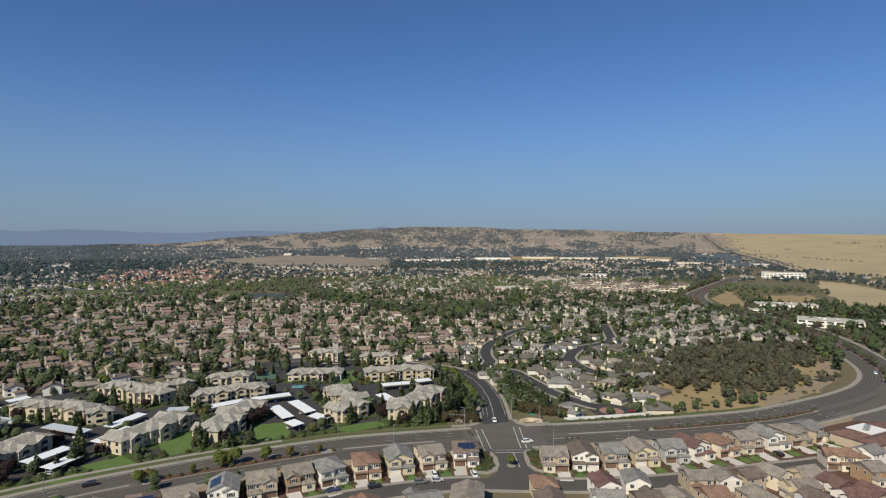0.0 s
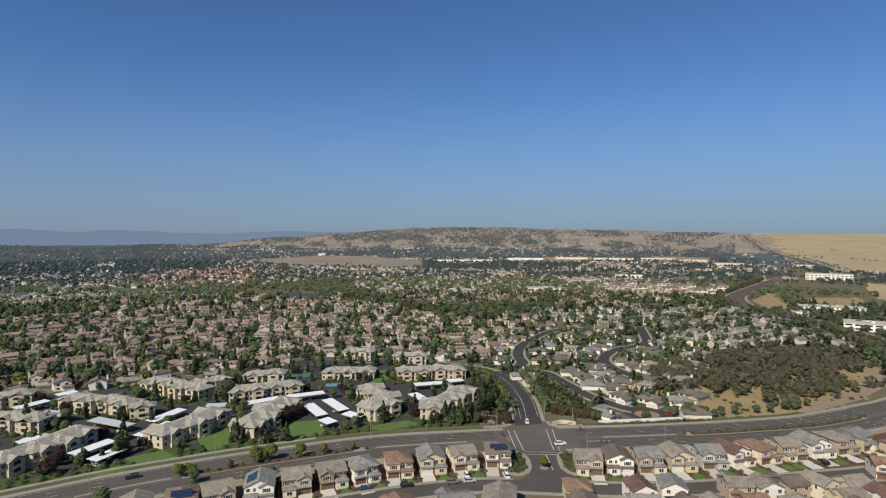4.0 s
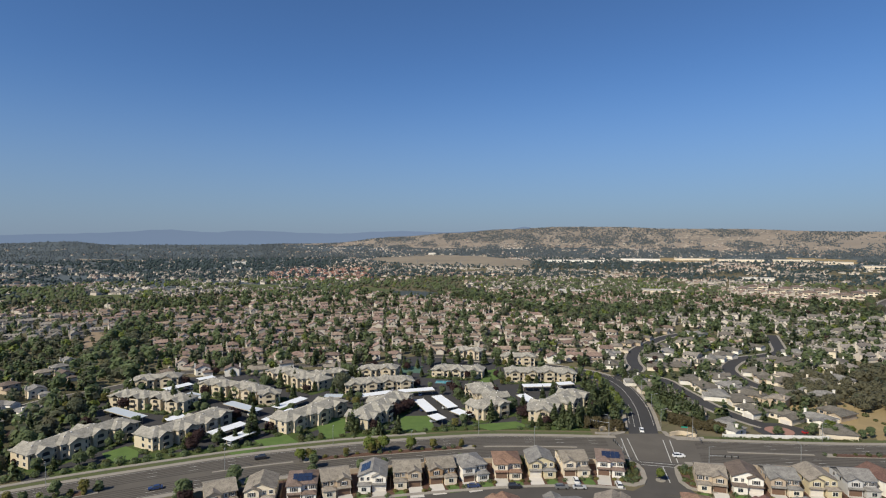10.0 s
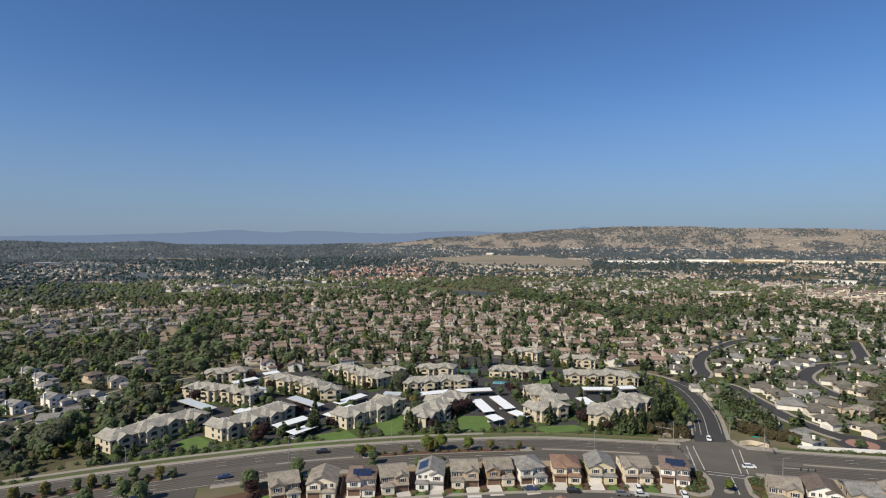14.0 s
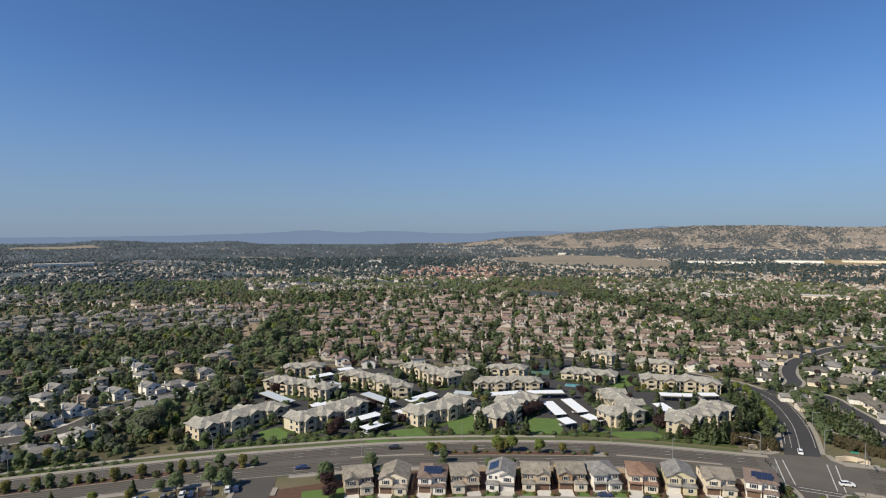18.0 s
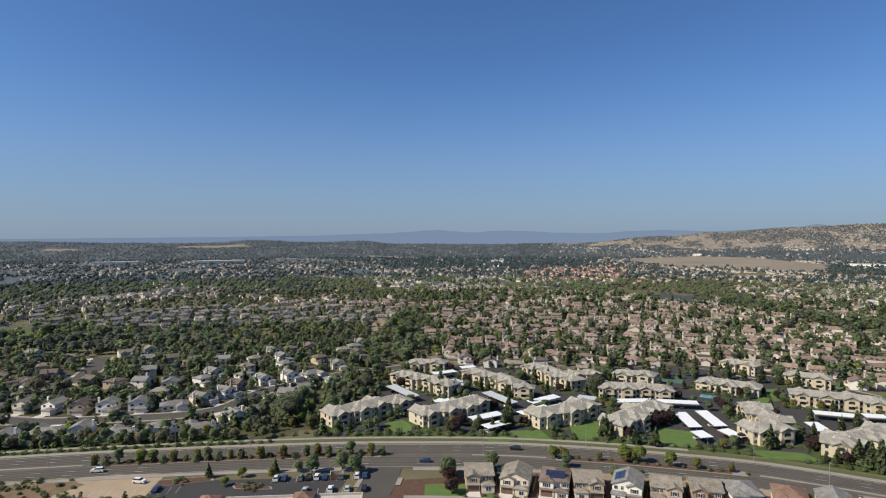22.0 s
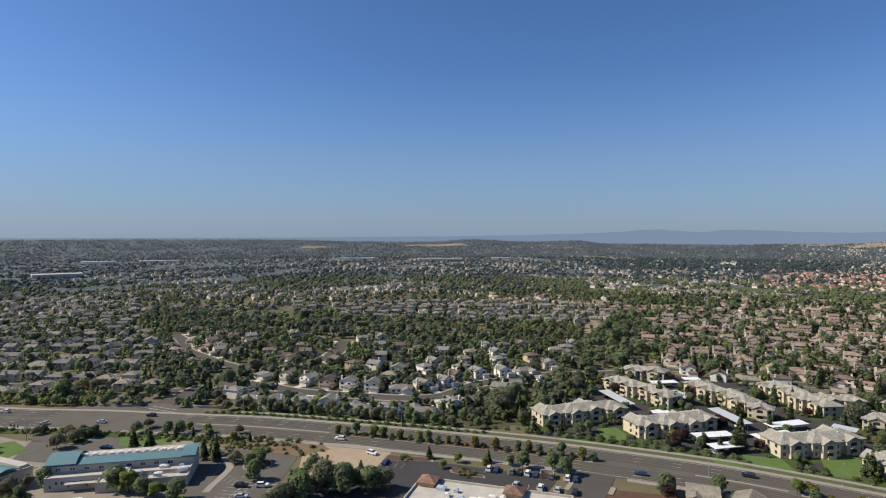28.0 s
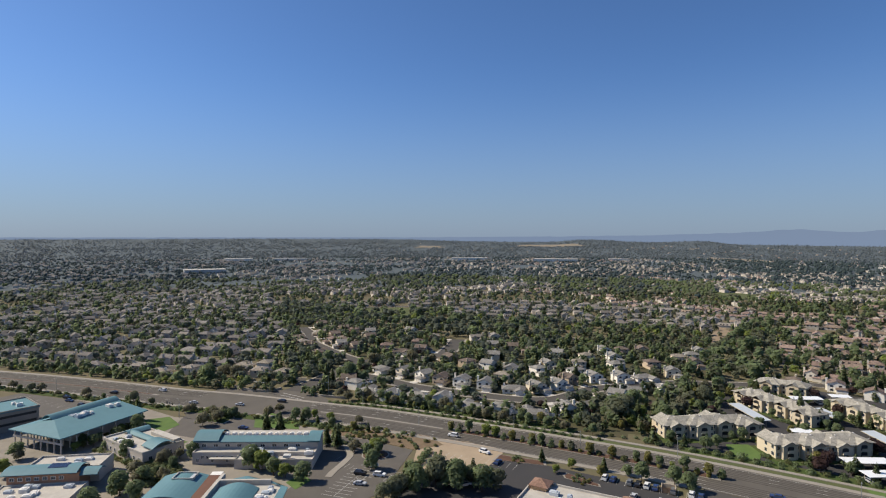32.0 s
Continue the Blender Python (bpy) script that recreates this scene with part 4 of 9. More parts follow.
tree_proto("oak1", "oak_tree", "dry_oak", 9.0, 5.2, 16, "dark olive-brown valley oak with a broad crown", 480, 0.62, 0.25)
tree_proto("oak2", "oak_tree", "dry_oak", 7.5, 4.2, 17, "dark olive-brown oak with a spreading crown", 380, 0.56, 0.22)
tree_proto("olive1", "willow_tree", "olive", 11.0, 5.2, 18, "large grey-green willow with a dense crown", 590, 0.64, 0.15)
tree_proto("con1", "conifer_tree", "conifer", 13.0, 2.2, 19, "tall dark green conifer with a pointed top", 620, 0.68)
tree_proto("con2", "conifer_tree", "conifer", 9.0, 1.7, 20, "slender dark green conifer", 480, 0.58)
tree_proto("green3", "broadleaf_tree", "green", 11.0, 4.6, 21, "large green broadleaf tree with a full crown", 540, 0.64, 0.2)


def shrub_proto(key, kind, h, r, seed, label, n=96):
    v, f, nv = leaf_cloud([(0, 0, h * 0.5, r, h * 0.5), (r * 0.5, 0.2, h * 0.42, r * 0.6, h * 0.4), (-r * 0.4, -0.3, h * 0.4, r * 0.6, h * 0.38)], n, 0.3, seed)
    e = tagged(new("shrub", raw_mesh("shrub", v, f, LEAF[kind], nv)), label, "shrub")
    e.location = (0, -60 - 3 * len(PROTO), -60)
    PROTO[key] = e


shrub_proto("shrub1", "shrub", 1.5, 1.2, 31, "low olive-green garden shrub")
shrub_proto("shrub2", "green", 1.9, 1.5, 32, "rounded green garden shrub")
shrub_proto("shrub3", "autumn", 1.2, 1.0, 33, "low yellowing shrub on bark mulch")

TREES = []          # (x, y, key, scale) of single trees


LOW = {}            # shrubs too many to count, by kind


def bush(key, x, y, s=1.0, z=0.0):
    if any(inside(x, y, pl) for pl in APTLAWN):
        return
    LOW.setdefault(key, []).append((x, y, z, s))


def plant(key, x, y, s=1.0, z=0.0):
    if any(inside(x * 1.02, y * 1.02, pl) or inside(x, y, pl) for pl in APTLAWN):
        return None
    TREES.append((x, y))
    e = PROTO[key]
    rz = (x * 37.7 + y * 91.3) % 360
    m = pose(x, y, z, 0, 0, rz) @ Matrix.Diagonal((s, s, s * (0.9 + 0.2 * ((x * 3.1 + y * 1.7) % 1)), 1))
    c = copy_thing(e, Matrix())
    c.matrix_basis = m
    return c


# ---- houses ----
WALLS = {
    "white": mat("stucco_white", (0.78, 0.74, 0.66), (0.69, 0.65, 0.58), scale=3, fine=8, vary=0.05),
    "cream": mat("stucco_cream", (0.70, 0.61, 0.47), (0.61, 0.53, 0.41), scale=3, fine=8, vary=0.06),
    "tan": mat("stucco_tan", (0.46, 0.37, 0.27), (0.38, 0.31, 0.23), scale=3, fine=8, vary=0.06),
    "brown": mat("stucco_brown", (0.36, 0.24, 0.14), (0.30, 0.20, 0.12), scale=3, fine=8, vary=0.06),
    "grey": mat("stucco_grey", (0.52, 0.51, 0.49), (0.44, 0.43, 0.41), scale=3, fine=8, vary=0.06),
    "yellow": mat("stucco_yellow", (0.58, 0.50, 0.33), (0.51, 0.44, 0.29), scale=3, fine=8, vary=0.05),
}
ROOFS = {
    "grey": roof_mat("tile_grey", (0.262, 0.25, 0.23)),
    "tan": roof_mat("tile_tan", (0.295, 0.258, 0.21)),
    "brown": roof_mat("tile_brown", (0.18, 0.142, 0.115)),
    "drab": roof_mat("tile_drab", (0.175, 0.158, 0.132)),
    "rose": roof_mat("tile_rose", (0.225, 0.165, 0.135)),
    "red": roof_mat("tile_red", (0.185, 0.108, 0.088)),
    "orange": roof_mat("tile_orange", (0.27, 0.168, 0.118)),
}
M_GDOOR = mat("garage_door_brown", (0.16, 0.10, 0.07), (0.12, 0.08, 0.055), scale=1, fine=5)
M_GDOORW = mat("garage_door_pale", (0.62, 0.58, 0.52), (0.54, 0.50, 0.45), scale=1, fine=5)
M_SHUT = mat("shutter_dark", (0.035, 0.035, 0.04), (0.05, 0.045, 0.045), scale=1)
M_DOOR = mat("front_door_wood", (0.14, 0.07, 0.04), (0.10, 0.05, 0.03), scale=1)


def sheet_mesh(name, w, h, th, material):
    b = Build()
    b.box(-w / 2, w / 2, -th, 0, 0, h)
    return b.mesh(name, [material])


def frame_mesh(w, h):
    b = Build()
    t = 0.12
    b.box(-w / 2 - t, w / 2 + t, -0.1, 0, -t, 0)
    b.box(-w / 2 - t, w / 2 + t, -0.1, 0, h, h + t)
    b.box(-w / 2 - t, -w / 2, -0.1, 0, 0, h)
    b.box(w / 2, w / 2 + t, -0.1, 0, 0, h)
    b.box(-0.03, 0.03, -0.08, 0, 0, h)
    return b.mesh("window", [M_WHITE])


WMESH = {}


def far_window(parent, x, y, z, w=1.5, h=1.3, face=0.0, shutters=False):
    """A window that stays far off: frame and glass in one mesh."""
    key = ("far", w, h)
    if key not in WMESH:
        b = Build()
        b.box(-w / 2 - 0.1, w / 2 + 0.1, -0.06, 0, -0.1, h + 0.1, 0)
        b.box(-w / 2, w / 2, -0.09, -0.05, 0, h, 1)
        WMESH[key] = b.mesh("window", [M_WHITE, M_GLASS])
    o = new("window", WMESH[key])
    o.parent, o.matrix_basis = parent, pose(x, y, z, 0, 0, face)
    return o


def window(parent, x, y, z, w=1.5, h=1.3, face=0.0, shutters=False):
    """A window on a wall; face: degrees its outside is turned from -y."""
    key = (w, h)
    if key not in WMESH:
        WMESH[key] = (frame_mesh(w, h), sheet_mesh("pane", w, h, 0.04, M_GLASS), sheet_mesh("shutter", 0.42, h + 0.1, 0.07, M_SHUT))
    fm, pm, sm = WMESH[key]
    o = new("window", fm)
    o.parent, o.matrix_basis = parent, pose(x, y, z, 0, 0, face)
    p = new("pane", pm)
    p.parent = o
    if shutters:
        for s in (-1, 1):
            q = new("shutter", sm)
            q.parent, q.matrix_basis = o, pose(s * (w / 2 + 0.36), 0, -0.05)
    return o


GMESH = {}


def panel(name, parent, x, y, z, w, h, material, face=0.0):
    key = (name, w, h, material.name)
    if key not in GMESH:
        b = Build()
        b.box(-w / 2, w / 2, -0.06, 0, 0, h)
        n = 4 if h > 1.5 and name == "garage_door" else 0
        for i in range(n):
            b.box(-w / 2 + 0.1, w / 2 - 0.1, -0.09, -0.06, h * i / n + 0.06, h * (i + 1) / n - 0.06)
        GMESH[key] = b.mesh(name, [material])
    o = new(name, GMESH[key])
    o.parent, o.matrix_basis = parent, pose(x, y, z, 0, 0, face)
    return o


def row_house(wall, roof, style, flip, solar, label, rear=False):
    """Two-storey house of the front row: garage bay, entry bay, low porch. Front at y = 0, facing -y."""
    e = thing("house", label, "house", group="houses in the row")
    W, R = WALLS[wall], ROOFS[roof]
    s = -1 if flip else 1

    def X(a, c):
        return (a, c) if s > 0 else (-c, -a)

    b = Build()
    b.box(-5.1, 5.1, 1.4, 13.0, -0.2, 5.35)
    part("wall", b, W, e)
    b = Build()
    x0, x1 = X(-5.1, -0.1)
    b.box(x0, x1, 0.0, 1.5, -0.2, 5.35)
    part("garage_bay", b, W, e)
    b = Build()
    p0, p1 = X(0.5, 5.1)
    b.box(p0, p1, -1.4, 1.5, -0.2, 2.75)
    part("porch_bay", b, WALLS["cream"] if wall in ("tan", "brown") and style == 0 else W, e)
    b = Build()
    if style == 0:
        b.gable(-5.1, 5.1, 1.4, 13.0, 5.35, 0.34, 0.45, along="x", wall=None)
        for x in (-5.1, 5.1):
            b.solid([(x, 1.4, 5.3), (x, 13.0, 5.3), (x, 7.2, 7.3)], [(0, 1, 2)])
    elif style == 1:
        b.gable(-5.1, 5.1, 1.4, 13.0, 5.35, 0.40, 0.45)
    else:
        b.hip(-5.1, 5.1, 1.4, 13.0, 5.55, 0.38, 0.5)
    part("roof", b, R, e)
    b = Build()
    if style == 2:
        b.hip(x0, x1, 0.0, 5.0, 5.6, 0.40, 0.42)
    else:
        b.gable(x0, x1, 0.0, 6.5, 5.38, 0.44, 0.4)
    part("gable_roof", b, R, e)
    if style != 2:
        b = Build()
        for y in (0.0,):
            b.solid([(x0, y + 0.02, 5.3), (x1, y + 0.02, 5.3), ((x0 + x1) / 2, y + 0.02, 5.35 + 1.1), (x0, y + 0.3, 5.3), (x1, y + 0.3, 5.3), ((x0 + x1) / 2, y + 0.3, 6.45)],
                    [(0, 1, 2), (5, 4, 3), (0, 3, 4, 1)])
        part("gable_wall", b, W, e)
    if style == 1:
        b = Build()
        b.solid([(-5.1, 1.42, 5.3), (5.1, 1.42, 5.3), (0, 1.42, 7.35), (-5.1, 1.7, 5.3), (5.1, 1.7, 5.3), (0, 1.7, 7.35)], [(0, 1, 2), (5, 4, 3), (0, 3, 4, 1)])
        part("gable_wall", b, W, e)
        b = Build()
        b.solid([(-5.1, 12.98, 5.3), (5.1, 12.98, 5.3), (0, 12.98, 7.35), (-5.1, 12.7, 5.3), (5.1, 12.7, 5.3), (0, 12.7, 7.35)], [(2, 1, 0), (3, 4, 5), (0, 1, 4, 3)])
        part("gable_wall", b, W, e)
    b = Build()
    b.hip(p0, p1, -1.4, 1.4, 2.95, 0.42, 0.35, 0.18)
    part("porch_roof", b, R, e)
    b = Build()
    b.box(x0 - 0.1, x1 + 0.1, -0.75, 0.0, 2.55, 2.75)
    b.solid([(x0 - 0.1, -0.75, 2.75), (x1 + 0.1, -0.75, 2.75), (x1 + 0.1, 0.0, 3.15), (x0 - 0.1, 0.0, 3.15)], [(0, 1, 2, 3)])
    part("garage_canopy", b, R, e)
    gd = M_GDOORW if (wall == "yellow" or (wall == "white" and style == 1)) else M_GDOOR
    panel("garage_door", e, s * -2.6, 0.0, 0.02, 4.3, 2.2, gd)
    panel("front_door", e, s * 0.2, 1.4, 0.1, 1.0, 2.2, M_DOOR)
    if not rear:
        window(e, s * -2.6, 0.0, 3.55, 1.5, 1.3, shutters=True)
        window(e, s * 2.9, -1.4, 0.9, 1.7, 1.35, shutters=style == 2)
        window(e, s * 1.6, 1.4, 3.6, 0.9, 1.2)
        window(e, s * 3.8, 1.4, 3.6, 1.2, 1.2, shutters=style != 1)
    for sx in (-1, 1):
        far_window(e, sx * 5.1, 5.0, 3.6, 0.9, 1.2, 90 * sx)
        far_window(e, sx * 5.1, 9.5, 3.6, 0.9, 1.2, 90 * sx)
    if rear:
        for wx, wz in ((-3, 3.6), (2.6, 3.6), (-2.4, 0.9), (2.8, 0.4)):
            window(e, wx, 13.0, wz, 1.5, 1.3, 180)
    if solar:
        for i in range(8):
            g = Build()
            if style == 1:      # on the slope towards -x
                def top(x, y):
                    return 5.62 + (5.1 - abs(x)) * 0.40
                xa, ya = -4.5 + 1.75 * (i % 2), 3.6 + 1.7 * (i // 2)
            else:               # on the slope towards -y
                def top(x, y):
                    return 5.64 + (y - 0.9) * 0.38
                xa, ya = -3.2 + 1.72 * (i % 4), 2.3 + 1.75 * (i // 4)
            c4 = [(xa, ya), (xa + 1.64, ya), (xa + 1.64, ya + 1.64), (xa, ya + 1.64)]
            g.solid([(x, y, top(x, y) + 0.07) for x, y in c4] + [(x, y, top(x, y)) for x, y in c4], [(0, 1, 2, 3), (7, 6, 5, 4), (0, 4, 5, 1), (1, 5, 6, 2), (2, 6, 7, 3), (3, 7, 4, 0)])
            part("solar_panel", g, M_SOLAR, e, "dark blue solar panel")
    return e


def suburb_house(wall, roof, shape, label, name="house"):
    """A detached house further off: one or two storeys, garage wing, chimney. Front faces -y."""
    e = thing(name, label, "house", group="detached houses")
    W, R = WALLS[wall], ROOFS[roof]
    b, r1, r2, gw = Build(), Build(), Build(), Build()
    if shape == 0:      # two storeys, hipped, garage wing
        b.box(-5.5, 5.5, 0, 9.5, -0.3, 5.2)
        r1.hip(-5.5, 5.5, 0, 9.5, 5.4, 0.36, 0.5)
        gw.box(-5.5, 0.6, -4.5, 0.2, -0.3, 2.7)
        r2.hip(-5.5, 0.6, -4.5, 1.0, 2.9, 0.36, 0.45)
        panel("garage_door", e, -2.4, -4.5, 0, 4.6, 2.2, M_GDOORW)
        for x, z in ((-3, 3.5), (3, 3.5), (3, 0.9)):
            far_window(e, x, 0, z, 1.7, 1.3)
        far_window(e, 5.5, 4, 3.5, 1.5, 1.3, 90)
        ch = (4.2, 8.6, 7.4)
    elif shape == 1:    # one storey, long, gabled wing
        b.box(-7.5, 7.5, 0, 9.0, -0.3, 2.8)
        r1.hip(-7.5, 7.5, 0, 9.0, 3.0, 0.40, 0.6)
        gw.box(1.0, 7.5, -5.0, 0.2, -0.3, 2.8)
        r2.gable(1.0, 7.5, -5.0, 2.5, 3.0, 0.40, 0.5, wall=None)
        gw.solid([(1.0, -5.0, 2.75), (7.5, -5.0, 2.75), (4.25, -5.0, 4.05), (1.0, -4.7, 2.75), (7.5, -4.7, 2.75), (4.25, -4.7, 4.05)], [(0, 1, 2), (5, 4, 3)])
        panel("garage_door", e, 4.25, -5.0, 0, 4.8, 2.2, M_GDOORW)
        for x in (-5, -1.5):
            far_window(e, x, 0, 0.9, 1.7, 1.3)
        far_window(e, -7.5, 4, 0.9, 1.5, 1.3, -90)
        ch = (-6.3, 6.0, 5.4)
    else:               # two storeys, front gable
        b.box(-5.0, 5.0, 0, 10.0, -0.3, 5.2)
        b.solid([(-5, 0, 5.15), (5, 0, 5.15), (0, 0, 7.4), (-5, 0.3, 5.15), (5, 0.3, 5.15), (0, 0.3, 7.4)], [(0, 1, 2), (5, 4, 3)])
        b.solid([(-5, 10, 5.15), (5, 10, 5.15), (0, 10, 7.4)], [(2, 1, 0)])
        r1.gable(-5, 5, 0, 10, 5.3, 0.44, 0.5)
        gw.box(-0.2, 6.2, -4.2, 0.2, -0.3, 2.7)
        r2.hip(-0.2, 6.2, -4.2, 1.0, 2.9, 0.38, 0.45)
        panel("garage_door", e, 3.0, -4.2, 0, 4.6, 2.2, M_GDOORW)
        for x, z in ((-2.6, 3.4), (2.2, 3.6), (-2.6, 0.8)):
            far_window(e, x, 0, z, 1.7, 1.3)
        far_window(e, 5.0, 5, 3.5, 1.5, 1.3, 90)
        ch = (-5.3, 5.0, 8.2)
    part("wall", b, W, e)
    part("garage_wing", gw, W, e)
    part("roof", r1, R, e)
    part("garage_roof", r2, R, e)
    c = Build()
    c.box(ch[0] - 0.55, ch[0] + 0.55, ch[1] - 0.4, ch[1] + 0.4, -0.3, ch[2])
    c.box(ch[0] - 0.65, ch[0] + 0.65, ch[1] - 0.5, ch[1] + 0.5, ch[2], ch[2] + 0.2)
    part("chimney", c, W, e)
    return e


ROWSTYLE = [
    ("tan", "tan", 0, False, False), ("cream", "tan", 1, False, False), ("white", "rose", 2, False, True), ("tan", "tan", 0, True, False),
    ("white", "grey", 1, True, True), ("tan", "tan", 0, True, False), ("brown", "tan", 0, False, False), ("white", "grey", 2, False, False),
    ("cream", "orange", 2, False, False), ("yellow", "grey", 1, False, False), ("cream", "tan", 0, False, False), ("white", "rose", 2, False, True),
    ("tan", "tan", 0, True, False), ("white", "brown", 1, True, False), ("tan", "grey", 0, False, False), ("yellow", "tan", 1, False, False),
    ("grey", "grey", 0, False, False), ("white", "red", 1, False, False), ("cream", "orange", 2, False, False), ("tan", "tan", 0, True, False),
    ("white", "grey", 1, False, False), ("tan", "tan", 2, False, False), ("tan", "grey", 0, False, False),
]
COLOUR = {"tan": "tan", "cream": "cream", "white": "white", "brown": "brown", "yellow": "pale yellow", "grey": "grey"}
RCOL = {"tan": "tan", "grey": "grey", "rose": "rose-brown", "red": "dark red", "orange": "terracotta", "brown": "brown", "drab": "drab tan"}
ROWPOS = [(-113.3, 157.4), (-103.0, 162.6), (-91.5, 169.3), (-81.6, 175.6), (-71.2, 181.5), (-60.3, 187.8), (-49.1, 193.8), (-38.4, 198.8), (-27.2, 203.7), (-15.3, 208.0), (-3.2, 212.0), (9.0, 215.1),
          (42.4, 210.2), (54.0, 211.6), (66.1, 213.3), (78.4, 215.6), (91.0, 218.4), (102.8, 221.5), (114.4, 224.8), (126.0, 228.2), (138.6, 232.2), (150.8, 236.6), (162.6, 241.4)]
for i, ((x, y), (w, r, st, fl, so)) in enumerate(zip(ROWPOS, ROWSTYLE)):
    k = index_near(FRONT, x, y)
    n = normals(FRONT)[k]
    d = Vector((x - FRONT[k].x, y - FRONT[k].y, 0)).normalized()
    yaw = math.degrees(math.atan2(-d.x, d.y))
    lb = f"two-storey {COLOUR[w]} stucco house with {RCOL[r]} tile roof" + (" and solar panels" if so else "")
    h = row_house(w, r, st, fl, so, lb)
    m = pose(x, y, 0.1, 0, 0, yaw)
    h.matrix_basis = m @ Matrix.Diagonal((0.93, 0.95, 0.95, 1))
    s = 1 if fl else -1
    for nm, x0, x1, y0, mt, zz, lb2 in (("driveway", s * 2.6 - 2.4, s * 2.6 + 2.4, -8.2, M_DRIVE, 0.17, "pale concrete driveway before the house"), ("lawn", -s * 2.9 - 2.0, -s * 2.9 + 2.0, -7.6, M_LAWN, 0.14, "small front lawn beside the driveway")):
        q = [m @ Vector(p) for p in ((x0, y0, 0), (x1, y0, 0), (x1, -0.1 if nm == "driveway" else -2.0, 0), (x0, -0.1 if nm == "driveway" else -2.0, 0))]
        slab(nm, [(p.x, p.y) for p in q], zz, mt, label=lb2, category=nm)
    # wooden side fence between neighbours
    q0, q1 = m @ Vector((6.1, 3, 0)), m @ Vector((6.1, 15, 0))
    fb = Build()
    u = Vector((q1.y - q0.y, q0.x - q1.x, 0)).normalized() * 0.06
    fb.solid([(q0 - u), (q0 + u), (q1 + u), (q1 - u), (q0 - u) + Vector((0, 0, 1.9)), (q0 + u) + Vector((0, 0, 1.9)), (q1 + u) + Vector((0, 0, 1.9)), (q1 - u) + Vector((0, 0, 1.9))],
             [(4, 5, 6, 7), (0, 1, 5, 4), (1, 2, 6, 5), (2, 3, 7, 6), (3, 0, 4, 7)])
    tagged(part("fence", fb, M_WOODF), "brown wooden side fence between houses", "fence", group="side fences")
    for sx, sy in ((-s * 1.0, -3.4), (-s * 4.6, -2.6), (s * 5.4, -4.0)):
        p = m @ Vector((sx, sy, 0))
        plant(("shrub1", "shrub2", "shrub3")[i % 3], p.x, p.y, 0.55 + 0.3 * ((i * 7) % 3) / 2)
    if i % 2 == 0:
        p = m @ Vector((5.9, 11, 0))
        plant("con2" if i % 4 else "green2", p.x, p.y, 0.62)
# the rows that turn their backs: roofs seen over the street
BACKPOS = [(-8, 183.0, 0), (8.5, 187.5, 1), (-26, 177.5, 1), (-44, 170, 2)]
# centres, wall, roof, style and turn from the street of the blocks behind
SIDEPOS = [(34.2, 190.0, "yellow", "orange", 2, 0), (34.4, 179.1, "tan", "brown", 0, 90), (55.0, 191.0, "white", "red", 1, 0), (53.4, 180.3, "grey", "grey", 1, 90), (66.3, 193.3, "white", "grey", 1, 0), (65.2, 179.5, "tan", "brown", 0, 0), (88.4, 196.1, "tan", "tan", 0, 0), (97.6, 195.6, "white", "tan", 1, 0), (87.9, 182.8, "tan", "orange", 0, 0), (101.5, 182.0, "tan", "tan", 2, 0), (106.9, 197.6, "tan", "brown", 0, 0), (117.3, 199.1, "cream", "tan", 1, 0), (128.3, 199.1, "tan", "tan", 1, 90), (120.5, 188.4, "yellow", "tan", 1, 90), (133.5, 190.6, "white", "red", 0, 90), (120.0, 179.5, "grey", "brown", 0, 90), (132.6, 182.0, "white", "red", 1, 90), (150.5, 216.5, "cream", "orange", 0, 180), (155.8, 215.6, "cream", "orange", 2, 180), (165.8, 219.1, "white", "grey", 1, 90), (154.6, 203.1, "brown", "tan", 0, 180), (141.2, 183.7, "tan", "red", 0, 90), (75.2, 179.5, "tan", "tan", 0, 90)]
BACKCOL = [("tan", "grey"), ("tan", "tan"), ("yellow", "orange"), ("white", "rose"), ("white", "grey"), ("tan", "tan"), ("white", "tan"), ("tan", "brown"), ("grey", "grey"), ("brown", "red"), ("tan", "grey")]
for i, (x, y, st) in enumerate(BACKPOS):
    w, r = BACKCOL[i % len(BACKCOL)]
    h = row_house(w, r, st, i % 2 == 0, False, f"two-storey {COLOUR[w]} house with {RCOL[r]} tile roof, garden side", True)
    k = index_near(FRONT, x, y)
    d = Vector((FRONT[k].x - x, FRONT[k].y - y, 0)).normalized()
    h.matrix_basis = pose(x, y, 0.05, 0, 0, math.degrees(math.atan2(d.x, -d.y)))
for i, (x, y, w, r, st, turn) in enumerate(SIDEPOS):
    h = row_house(w, r, st, i % 2 == 0, False, f"two-storey {COLOUR[w]} house with {RCOL[r]} tile roof, garden side", turn != 180)
    k = index_near(FRONT, x, y)
    d = Vector((FRONT[k].x - x, FRONT[k].y - y, 0)).normalized()
    yaw = math.degrees(math.atan2(d.x, -d.y)) + turn
    h.matrix_basis = pose(x, y, 0.05, 0, 0, yaw) @ Matrix.Diagonal((0.8, 0.74, 0.92, 1)) @ Matrix.Translation((0, -7.0, 0))
e = thing("community_hall", "large low hall with brown hipped tile roof", "hall", pose(185, 240, 0.05, 0, 0, 25))
b = Build()
b.box(-17, 17, -9, 9, -0.2, 4.2)
part("wall", b, WALLS["tan"], e)
for wing in ((-17, 17, -9, -1.5), (-17, -6, -1.5, 9), (8, 17, -1.5, 9)):
    b = Build()
    b.hip(*wing, 4.4, 0.36, 0.5)
    part("roof", b, ROOFS["red"], e, "brown tile roof wing")
b = Build()
